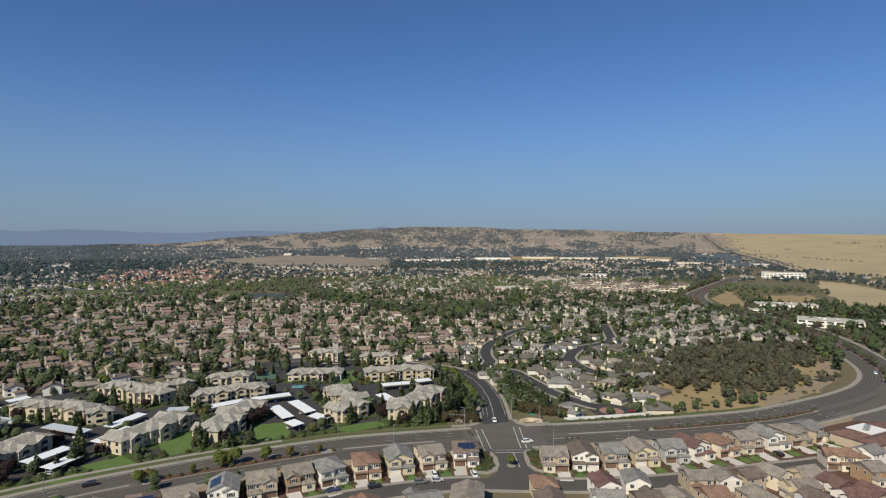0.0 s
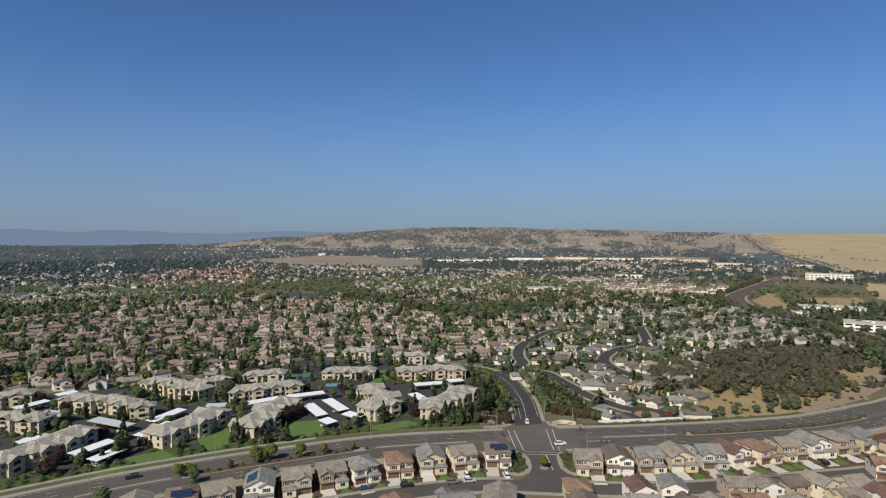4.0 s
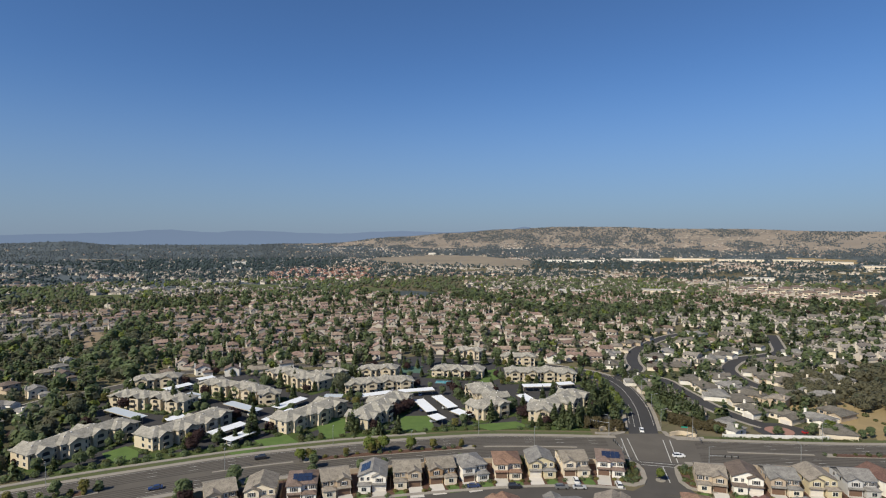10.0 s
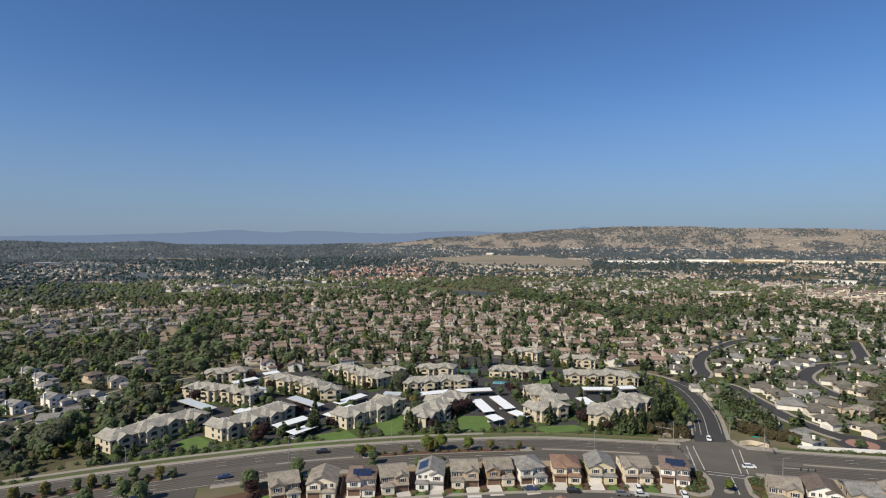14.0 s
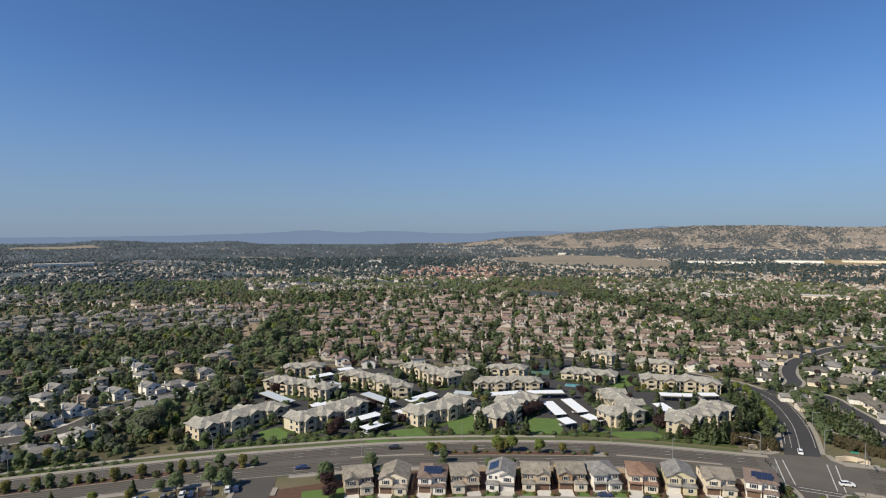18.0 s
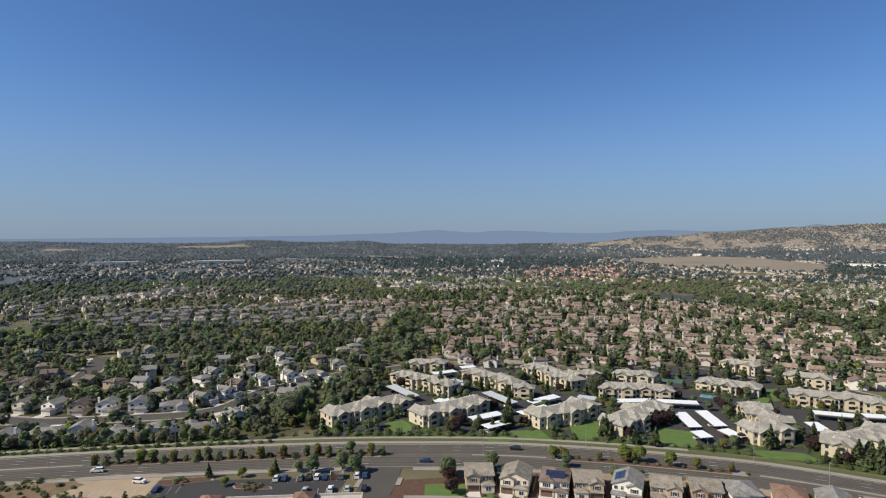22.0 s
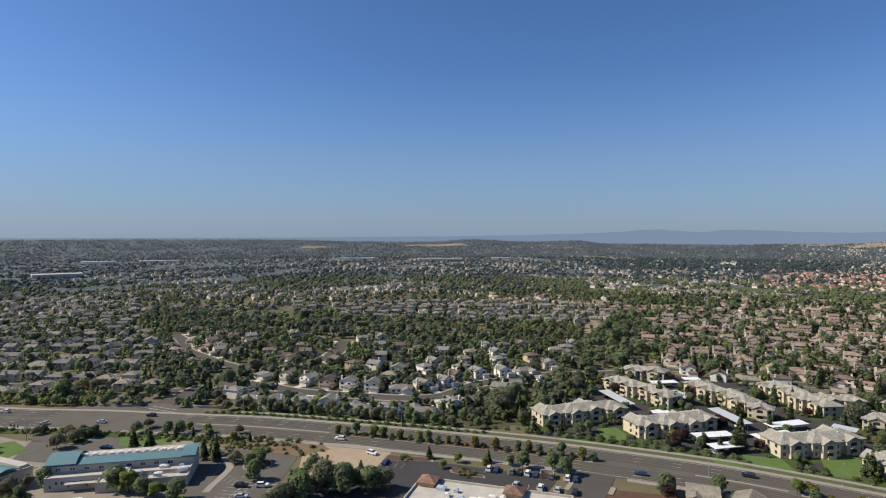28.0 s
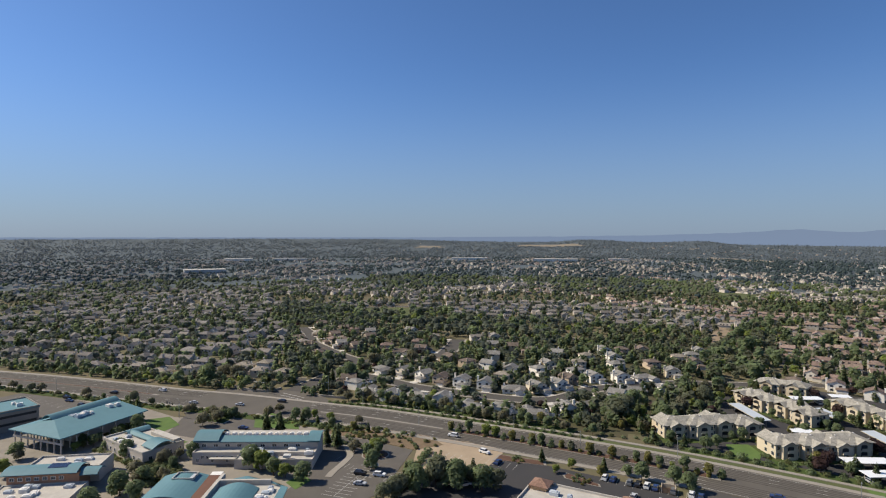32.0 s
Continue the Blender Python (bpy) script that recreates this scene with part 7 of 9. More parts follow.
for k, (sx, sy, yaw, fam) in enumerate(SEEDS):
    c, s = math.cos(math.radians(yaw)), math.sin(math.radians(yaw))
    for i in range(-19, 20):
        for j in range(-9, 10):
            for side in (0, 1):
                lx = i * 15.8 + gs.uniform(-2.2, 2.2) + (5 if j % 2 else 0)
                ly = j * 57 + (12 if side else -12) + gs.uniform(-2.5, 2.5)
                x, y = sx + lx * c - ly * s, sy + lx * s + ly * c
                if min(range(len(SEEDS)), key=lambda q: (SEEDS[q][0] - x) ** 2 + (SEEDS[q][1] - y) ** 2) != k:
                    continue
                r = math.hypot(x, y)
                if 300 < r < 760:
                    lots.append((r, x, y, yaw + (180 if not side else 0), fam))
                    lanes[k, i, j] = (sx + (i * 15.8 + (5 if j % 2 else 0)) * c - j * 57 * s, sy + (i * 15.8 + (5 if j % 2 else 0)) * s + j * 57 * c, c, s)
lots.sort()
far_homes = []
for r, x, y, yaw, fam in lots:
    if not free_land(x, y, 34) or street_gap(x, y) < 16 or not clear_of(x, y, 5.6):
        continue
    if gs.random() < 0.05:
        continue
    if homes < 150:
        home(fam + str(gs.randrange(6)), x, y, yaw + gs.choice((0, 0, 0, 90, 180)) + gs.uniform(-7, 7))
    else:
        far_homes.append((x, y, yaw + gs.choice((0, 0, 90, 180)) + gs.uniform(-8, 8), "d" if az_of(x, y) > 64 and gs.random() < 0.75 else fam))
        BUILT.append((x, y, 5.4))

# streets between the rows of lots
pave, walks = Build(), Build()
for x, y, c, s in lanes.values():
    if not free_land(x, y, 34) or street_gap(x, y) < 14 or not clear_of(x, y, 3.0):
        continue
    for bb, w0, w1, zz in ((pave, -4.3, 4.3, 0.07), (walks, 4.3, 5.6, 0.16), (walks, -5.6, -4.3, 0.16)):
        bb.poly([(x + a * c - w * s, y + a * s + w * c, zz) for a, w in ((-7.92, w0), (7.92, w0), (7.92, w1), (-7.92, w1))])
    for a in (-4, 4):
        BUILT.append((x + a * c, y + a * s, 4.2))
tagged(part("road_lanes", pave, M_ASPHM), "grey asphalt residential streets between the houses", "street", kind="structure")
tagged(part("pavement", walks, M_CONC), "pale concrete footways of the residential streets", "pavement", kind="structure")

# ---- houses further off, joined ----
def gable_template(w, d, h, p):
    """Walls and a hipped roof as two sets of triangles, unit house."""
    x, y = w / 2, d / 2
    wv = np.array([(-x, -y, -1), (x, -y, -1), (x, y, -1), (-x, y, -1), (-x, -y, h), (x, -y, h), (x, y, h), (-x, y, h)], float)
    wf = np.array([(0, 1, 5), (0, 5, 4), (1, 2, 6), (1, 6, 5), (2, 3, 7), (2, 7, 6), (3, 0, 4), (3, 4, 7)])
    X, Y = x + 0.5, y + 0.5
    t = h + Y * p
    rv = np.array([(-X, -Y, h - 0.1), (X, -Y, h - 0.1), (X, Y, h - 0.1), (-X, Y, h - 0.1), (-X + Y * 0.9, 0, t), (X - Y * 0.9, 0, t)], float)
    rf = np.array([(0, 1, 5), (0, 5, 4), (1, 2, 5), (2, 3, 4), (2, 4, 5), (3, 0, 4), (3, 2, 1), (3, 1, 0)])
    return wv, wf, rv, rf


def ridge_template(w, d, h, p):
    """Walls with gable ends and a plain pitched roof."""
    x, y = w / 2, d / 2
    t = h + y * p
    wv = np.array([(-x, -y, -1), (x, -y, -1), (x, y, -1), (-x, y, -1), (-x, -y, h), (x, -y, h), (x, y, h), (-x, y, h), (-x, 0, t), (x, 0, t)], float)
    wf = np.array([(0, 1, 5), (0, 5, 4), (1, 2, 6), (1, 6, 5), (2, 3, 7), (2, 7, 6), (3, 0, 4), (3, 4, 7), (7, 4, 8), (5, 6, 9)])
    X, Y, e = x + 0.4, y + 0.5, 0.5 * p
    rv = np.array([(-X, -Y, h - e + 0.1), (X, -Y, h - e + 0.1), (X, Y, h - e + 0.1), (-X, Y, h - e + 0.1), (-X, 0, t + 0.1), (X, 0, t + 0.1)], float)
    rf = np.array([(0, 1, 5), (0, 5, 4), (2, 3, 4), (2, 4, 5), (3, 2, 5), (3, 5, 4)])[:4]
    return wv, wf, rv, rf


def joined(*pieces):
    """Several templates, each with its shift and whether it is turned across, as one."""
    turn = np.array([[0, 1, 0], [-1, 0, 0], [0, 0, 1]], float)
    wv, wf, rv, rf = [], [], [], []
    nw = nr = 0
    for t, (sx, sy), across in pieces:
        a, c = (t[0] @ turn, t[2] @ turn) if across else (t[0], t[2])
        sh = np.array([sx, sy, 0])
        wv.append(a + sh)
        wf.append(t[1] + nw)
        rv.append(c + sh)
        rf.append(t[3] + nr)
        nw, nr = nw + len(a), nr + len(c)
    return np.vstack(wv), np.vstack(wf), np.vstack(rv), np.vstack(rf)


def chimney_template(h):
    """A chimney stack, walls alone."""
    a = gable_template(1.3, 1.0, h, 0.0)
    return np.vstack([a[0]]), np.vstack([a[1], [(4, 5, 6), (4, 6, 7)]]), np.zeros((0, 3)), np.zeros((0, 3), int)


TEMPL = [joined((ridge_template(12, 8.5, 4.9, 0.45), (0, 0), False), (ridge_template(5.5, 5.4, 4.9, 0.45), (-2.8, -4.2), True), (ridge_template(6, 6, 2.8, 0.45), (3.0, -6.0), True), (chimney_template(8.2), (6.2, 1.0), False)),
         joined((ridge_template(14, 9, 2.9, 0.45), (0, 0), False), (ridge_template(7, 6.5, 2.9, 0.45), (3.4, -5.2), True), (chimney_template(5.8), (-6.8, 1.5), False)),
         joined((ridge_template(10.5, 8.5, 4.9, 0.5), (0, 0), True), (gable_template(6, 6, 2.7, 0.42), (4.6, -3.4), False), (chimney_template(8.0), (-4.6, 0.5), False)),
         joined((gable_template(11, 9.5, 5.0, 0.42), (0, 0), False), (ridge_template(5, 5, 5.0, 0.45), (2.6, -4.4), True), (gable_template(6, 6, 2.7, 0.42), (-2.6, -6.6), False), (chimney_template(7.6), (5.6, 2.0), False)),
         joined((gable_template(15, 10, 2.9, 0.42), (0, 0), False), (ridge_template(7, 7, 2.9, 0.45), (-3.6, -5.6), True)),
         joined((ridge_template(12, 9, 4.8, 0.45), (0, 0), False), (gable_template(12, 3.6, 2.6, 0.4), (0, -5.6), False), (chimney_template(7.8), (-6.2, -1.0), False))]
WALLS_AT = (4.25, 4.5, 5.25, 4.75, 5.0, 4.5)     # half depth of each main body
FARWALL = mat("far_walls", (0.53, 0.48, 0.41), (0.44, 0.40, 0.34), scale=20, island=0.2)
# d: roof colour dimmed to imitate the backlit western side
FARROOF = {"r": roof_mat("far_tile_rose", (0.285, 0.21, 0.165), 0.0, 0.28), "g": roof_mat("far_tile_grey", (0.25, 0.226, 0.195), 0.0, 0.3), "t": roof_mat("far_tile_red", (0.33, 0.17, 0.125), 0.0, 0.18), "d": roof_mat("far_tile_dimmed", (0.21, 0.192, 0.175), 0.0, 0.3)}
rf = np.random.default_rng(3)
cand = []
for k in range(22000):
    az = rf.uniform(-42, 112)
    r = math.sqrt(rf.uniform(735.0 ** 2, 2300.0 ** 2))
    if rf.uniform() > min(1.0, 1000.0 / r):
        continue
    cand.append((az, r))
for k in range(2600):
    cand.append((rf.uniform(-26, 30), rf.uniform(2300, 3200) if k % 3 else rf.uniform(3200, 4500)))
for k in range(1500):
    cand.append((rf.uniform(-16, 26), rf.uniform(2900, 4550)))
for k in range(500):
    cand.append((rf.uniform(30, 112), rf.uniform(2300, 4000)))
WOODS = [[(40, 760), (47, 760), (60, 900), (64, 1200), (56, 1300), (46, 1000)], [(66, 1000), (78, 900), (80, 1250), (68, 1350)], [(-7, 1500), (6, 1500), (6, 1950), (-12, 1950)], [(24, 1700), (44, 1500), (52, 2300), (24, 2300)]]
seen_cells = set()


def fam_red(az, r):
    """1 in the quarter of red roofs."""
    return int(21.5 < az < 31.5 and 1120 < r < 1560)


for az, r in cand:
    x, y = polar(az, r)
    cell = (int(x // 15), int(y // 19))
    if cell in seen_cells or any(inside(az, r, p) for p in POLAR_BLOCK):
        continue
    if any(inside(az, r, p) for p in WOODS) and rf.uniform() < 0.85:
        continue
    if az < -20 and r > 640 and rf.uniform() < 0.8:
        continue
    if r > 1050 and fam_red(az, r) < 1 and rf.uniform() < (0.66 if az > 55 else 0.45 if az > 45 else 0.3):
        continue
    if r < 1300 and near_main(x, y) < 30:
        continue
    dens = noise.noise(Vector((x / 200, y / 200, 9.1)))
    if dens < -0.22:
        continue
    seen_cells.add(cell)
    yaw = 90 * round(noise.noise(Vector((x / 300, y / 300, 5.5))) * 3) + 45 * noise.noise(Vector((x / 500, y / 500, 2.2))) + rf.choice([0, 0, 90])
    fam = "t" if fam_red(az, r) else ("r" if noise.noise(Vector((x / 350, y / 350, 4.4))) > 0.08 else "g")
    far_homes.append((x, y, yaw, "d" if az > 62 + rf.uniform(-8, 8) else fam))
for fam in "rgtd":
    for ti, T in enumerate(TEMPL):
        sel = [(x, y, q) for i, (x, y, q, f) in enumerate(far_homes) if f == fam and i % len(TEMPL) == ti]
        if not sel:
            continue
        pos = np.array([(x, y, land(x, y) + 0.05) for x, y, q in sel])
        sc = np.stack([rf.uniform(0.74, 1.0, len(sel)), rf.uniform(0.74, 1.0, len(sel)), rf.uniform(0.78, 0.95, len(sel))], 1)
        rot = np.radians([q for x, y, q in sel])
        near = [i for i, (x, y, q) in enumerate(sel) if math.hypot(x, y) < 950]
        if near:
            wv, wf = [], []
            lo, hi = T[0].min(0), T[0].max(0)
            front = -WALLS_AT[ti]
            for fx in (-3.4, 0.4, 3.6):
                for fy, sg in ((front - 0.04, 1), (-front + 0.04, -1)):
                    z0 = 3.0 if hi[2] > 4.5 else 0.9
                    wf.append(np.arange(4)[::sg] + 4 * len(wv))
                    wv.append([(fx - 0.8, fy, z0), (fx + 0.8, fy, z0), (fx + 0.8, fy, z0 + 1.2), (fx - 0.8, fy, z0 + 1.2)])
            scatter("distant_windows", np.array(wv, float).reshape(-1, 3), np.array(wf), pos[near], sc[near], rot[near], M_GLASS, "dark windows of the further houses", "windows")
        scatter("distant_houses", T[0], T[1], pos, sc, rot, FARWALL, "distant pale stucco houses among trees", "houses")
        scatter("distant_roofs", T[2], T[3], pos, sc, rot, FARROOF[fam], {"r": "rose-brown tile roofs of distant houses", "g": "grey-tan tile roofs of distant houses", "t": "red tile roofs of distant houses", "d": "dark roofs of distant houses, dimmed in colour on the backlit side"}[fam], "roofs")


# ---- large buildings further off ----
def big_box(az, r, w, d, h, yaw, label, roof="flat", wall="white", floors=1, name="warehouse"):
    x, y = polar(az, r)
    e = thing(name, label, "commercial building", pose(x, y, land(x, y), 0, 0, yaw), group="distant commercial buildings")
    b = Build()
    b.box(-w / 2, w / 2, -d / 2, d / 2, -1, h)
    part("wall", b, WALLS[wall], e)
    b = Build()
    if roof == "flat":
        b.box(-w / 2 - 0.3, w / 2 + 0.3, -d / 2 - 0.3, d / 2 + 0.3, h, h + 0.6)
    else:
        b.hip(-w / 2, w / 2, -d / 2, d / 2, h + 0.2, 0.3, 0.8)
    part("roof", b, M_FLATR if roof == "flat" else ROOFS[roof], e)
    for f in range(floors):
        k = max(2, int(w / 7))
        for i in range(k):
            panel("window_strip", e, -w / 2 + (i + 0.5) * w / k, -d / 2, 1.2 + f * 3.6, round(w / k * 0.7, 1), 1.5, M_GLASS)
    roof_units(e, 3, -w / 3, w / 3, -d / 4, d / 4, h + 0.5, int(abs(az * 10)))


BOXES = [
    (-34.4, 668, 54, 26, 7, -32, "white two-storey office building with flat roof", "flat", "white", 2, "office_block"), (-31.2, 812, 66, 24, 5.5, -22, "long low white office building", "flat", "white", 1, "office_block"),
    (-31.0, 1400, 80, 34, 12, -28, "large white office building with window bands", "flat", "white", 3, "office_block"), (-29.3, 750, 24, 14, 4.5, -20, "low white building among trees", "flat", "white", 1, "office_block"),
    (-39.5, 690, 40, 26, 6, -40, "white building at the edge of the pasture", "flat", "white", 1, "office_block"), (-29.4, 1900, 40, 20, 8, -30, "white two-storey office building", "flat", "white", 2, "office_block"),
    (-23.5, 1900, 80, 30, 9, -15, "pale flat-roofed commercial building", "flat", "cream", 1, "warehouse"), (-20.5, 2150, 90, 30, 8, -12, "pale flat-roofed commercial building", "flat", "cream", 1, "warehouse"),
    (1.0, 1960, 190, 40, 9, 0, "long white warehouse with flat roof", "flat", "white", 1, "warehouse"), (-5, 2130, 130, 40, 9, -4, "long white warehouse with flat roof", "flat", "white", 1, "warehouse"), (-9.5, 2250, 120, 40, 8, -8, "pale flat-roofed shopping centre", "flat", "cream", 1, "warehouse")]
BOXES += [
    (-13.5, 2200, 140, 40, 9, -10, "tan shopping centre with flat roof", "flat", "cream", 1, "warehouse"), (-17.5, 2250, 120, 40, 9, -14, "tan shopping centre with flat roof", "flat", "cream", 1, "warehouse"),
    (60.9, 2050, 150, 50, 9, 60, "long white warehouse with flat roof", "flat", "white", 1, "warehouse"), (55.0, 2150, 70, 30, 8, 55, "white flat-roofed commercial building", "flat", "white", 1, "warehouse"), (69.5, 2120, 130, 40, 9, 68, "long white warehouse with flat roof", "flat", "white", 1, "warehouse"),
    (87.2, 2090, 110, 40, 9, 84, "long white warehouse with flat roof", "flat", "white", 1, "warehouse"), (92, 2100, 90, 40, 9, 88, "white flat-roofed warehouse building", "flat", "white", 1, "warehouse"), (95, 1450, 90, 40, 9, 100, "low grey flat-roofed warehouse", "flat", "grey", 1, "warehouse"),
    (-14.8, 1270, 60, 24, 7, -10, "long white low building", "flat", "white", 1, "warehouse"), (34.0, 1900, 40, 20, 9, 30, "white building among trees", "flat", "white", 1, "warehouse"), (15.3, 2600, 34, 18, 10, 15, "white building beyond the field", "flat", "white", 1, "warehouse"),
    (-6.8, 930, 56, 22, 6, -5, "pale school building among trees", "flat", "cream", 1, "warehouse"), (1.5, 880, 44, 18, 6, 0, "pale low building among trees", "flat", "grey", 1, "warehouse")]
for q in BOXES:
    big_box(*q)
for i in range(12):
    az, r = -13.6 - 0.85 * i, 1000 + 45 * (i % 3) - 4 * i
    big_box(az, r, 15, 26, 7.5, -18 + 6 * (i % 2), "three-storey apartment block with rose tile roof", "rose", "cream", 2, "apartment_block")

# ---- power pylons ----
def pylon_proto():
    e = thing("power_pylon", "grey steel lattice power pylon", "pylon", group="power pylons")
    b = Build()
    for sx, sy in ((-1, -1), (1, -1), (1, 1), (-1, 1)):
        b.tube((sx * 3.2, sy * 3.2, -1), (sx * 0.6, sy * 0.6, 26), 0.16, 0.12, 4)
    for k in range(6):
        z0, z1 = k * 4.4, (k + 1) * 4.4
        a0, a1 = 3.2 - 2.6 * z0 / 26, 3.2 - 2.6 * z1 / 26
        for (p, q) in (((-1, -1), (1, -1)), ((1, -1), (1, 1)), ((1, 1), (-1, 1)), ((-1, 1), (-1, -1))):
            b.tube((p[0] * a0, p[1] * a0, z0), (q[0] * a1, q[1] * a1, z1), 0.07, 0.07, 3)
    part("mast", b, M_GALV, e)
    for z, w in ((20, 5.5), (24, 4.5), (28, 3.5)):
        b = Build()
        b.tube((-w, 0, z), (w, 0, z), 0.14, 0.14, 4)
        b.tube((-w, 0, z), (0, 0, z + 1.8), 0.08, 0.08, 3)
        b.tube((w, 0, z), (0, 0, z + 1.8), 0.08, 0.08, 3)
        part("cross_arm", b, M_GALV, e)
    return e


PYLON = pylon_proto()
for az, r in ((30, 1650), (25.5, 1600), (21, 1540), (16.8, 1480), (12.5, 1420), (8, 1380), (-2.5, 1330), (-4.4, 1320), (-9.5, 1290), (-11, 1500), (3.2, 1700), (34.5, 1720)):
    x, y = polar(az, r)
    copy_thing(PYLON, pose(x, y, 0, 0, 0, 20))

# walled bin enclosure at the corner of the shop car park
e = thing("bin_enclosure", "tan masonry bin enclosure with wooden gates", "enclosure", pose(-160.5, 133.5, 0.1, 0, 0, 50))
for nm, q in (("wall", (-2.4, -2.1, -1.8, 1.8)), ("wall", (2.1, 2.4, -1.8, 1.8)), ("wall", (-2.1, 2.1, 1.5, 1.8))):
    b = Build()
    b.box(*q, -0.2, 2.0)
    part(nm, b, M_WALLB, e)
for x0 in (-2.05, 0.03):
    b = Build()
    b.box(x0, x0 + 2.02, -1.75, -1.65, 0.1, 1.9)
    part("gate", b, M_WOODF, e, "brown wooden gate leaf")

# ---- single trees ----
gt = random.Random(9)


def along(line, i0, i1, off, step, keys, s0, s1, jit=1.0, z=0.1):
    nn = normals(line)
    run = 0.0
    for i in range(min(i0, i1), max(i0, i1)):
        run += (line[i + 1] - line[i]).length
        if run >= step:
            run = gt.uniform(-0.8, 0.45) * step
            p = line[i] + nn[i] * (off + gt.uniform(-jit, jit))
            key = gt.choice(keys)
            (bush if key[:5] == "shrub" else plant)(key, p.x, p.y, gt.uniform(s0, s1), z)


along(MAIN, I_Q0, I_Q1, 0, 7.5, ("autumn1", "autumn1", "bright1"), 0.55, 0.85, 0.4, 0.3)
along(MAIN, I_R0, I_R1, 0, 4.6, ("autumn1", "autumn1", "bright1", "green2"), 0.55, 0.85, 0.7, 0.3)
along(MAIN, I_P0, I_P1, 0, 2.6, ("shrub1", "shrub2"), 0.6, 0.9, 0.6, 0.3)
along(MAIN, I_Q0, I_Q1, 0, 2.2, ("shrub1", "shrub3", "shrub2"), 0.5, 0.9, 1.2, 0.3)
along(MAIN, I_R0, I_R1, 0.6, 1.6, ("shrub1", "shrub3", "shrub2"), 0.6, 1.1, 1.2, 0.3)
along(MAIN, I_R0, I_R1, -0.8, 2.0, ("shrub1", "shrub3", "shrub2"), 0.6, 1.1, 1.0, 0.3)
along(MAIN, index_near(MAIN, -5, 242), index_near(MAIN, -190, 136), -22.5, 1.2, ("shrub1", "shrub2", "shrub2"), 0.6, 1.2, 1.5)
along(MAIN, index_near(MAIN, -5, 242), index_near(MAIN, -190, 136), -25.5, 1.0, ("shrub1", "shrub2", "shrub2", "shrub2"), 0.7, 1.5, 1.8)
along(MAIN, index_near(MAIN, -5, 242), index_near(MAIN, -190, 136), -27.5, 11, ("con2", "green2", "green1", "plum1"), 0.55, 0.85, 1.6)
along(MAIN, index_near(MAIN, 175, 279), index_near(MAIN, 52, 250), -21.5, 8, ("green2", "green1", "green2"), 0.5, 0.75, 1.2)
along(MAIN, index_near(MAIN, -178, 146), index_near(MAIN, -284, 32), -25, 4.2, ("shrub2", "green2", "shrub1", "autumn1"), 0.6, 0.95, 2.0)
along(MAIN, index_near(MAIN, -200, 126), index_near(MAIN, -290, 22), -16.8, 1.7, ("shrub1", "shrub2", "shrub2"), 0.6, 1.1, 0.8)
along(MAIN, index_near(MAIN, -200, 126), index_near(MAIN, -290, 22), -22.2, 6.5, ("autumn1", "green2", "oak2"), 0.6, 0.85, 0.8)
along(MAIN, index_near(MAIN, -215, 110), index_near(MAIN, -290, 22), -27, 5.5, ("green2", "green1", "autumn1", "oak2"), 0.6, 0.9, 1.6)
along(MAIN, index_near(MAIN, -345, -55), I_WW, 16, 8, ("green2", "oak2", "shrub2", "shrub1"), 0.5, 0.8, 1.5)
along(MAIN, index_near(MAIN, -262, 60), index_near(MAIN, -300, 10), 17, 5.5, ("green2", "oak2", "autumn1", "con2"), 0.5, 0.8, 1.5)
along(MAIN, index_near(MAIN, -262, 60), index_near(MAIN, -296, 14), 20, 3.2, ("shrub1", "shrub3", "shrub2"), 0.6, 1.0, 3.5)
along(MAIN, I_Q0, I_Q1, 15.8, 9, ("shrub2", "green2", "shrub1"), 0.5, 0.75, 0.4)
along(SIDE, 6, 30, 9.8, 5.0, ("green2", "green1", "bright1"), 0.6, 0.85, 0.8)
along(SIDE, 6, 30, -9.8, 4.6, ("green1", "green2", "con2"), 0.65, 0.95, 0.8)
# larger trees standing in the median
for x, y, k, s in ((-108, 199, "bright1", 0.7), (-105.5, 201.5, "autumn1", 0.8), (-85, 214.5, "bright1", 0.95), (-80, 217, "bright1", 0.85), (-82.5, 215.5, "autumn1", 0.9)):
    plant(k, x, y, s, 0.3)
# grove of cones at the corner of the crossing street
for x, y in ((-14, 268), (-10.5, 266), (-7, 264.5), (-3, 266), (-1, 270), (2, 275.5), (4.8, 281), (7, 286), (9, 292), (11, 300), (10.5, 308), (8, 315), (4, 320), (12.5, 284), (14, 276), (5, 310), (1.5, 326), (10, 325), (-1, 334)):
    plant("con1", x + gt.uniform(-0.5, 0.5), y + gt.uniform(-0.5, 0.5), gt.uniform(0.72, 0.98))
for x, y, s in ((15, 295, 1.0), (15.3, 304, 0.95), (14.8, 312, 0.9), (13, 320, 0.9), (9, 332, 0.8), (12.5, 290, 0.7)):
    plant("bright1", x, y, s)
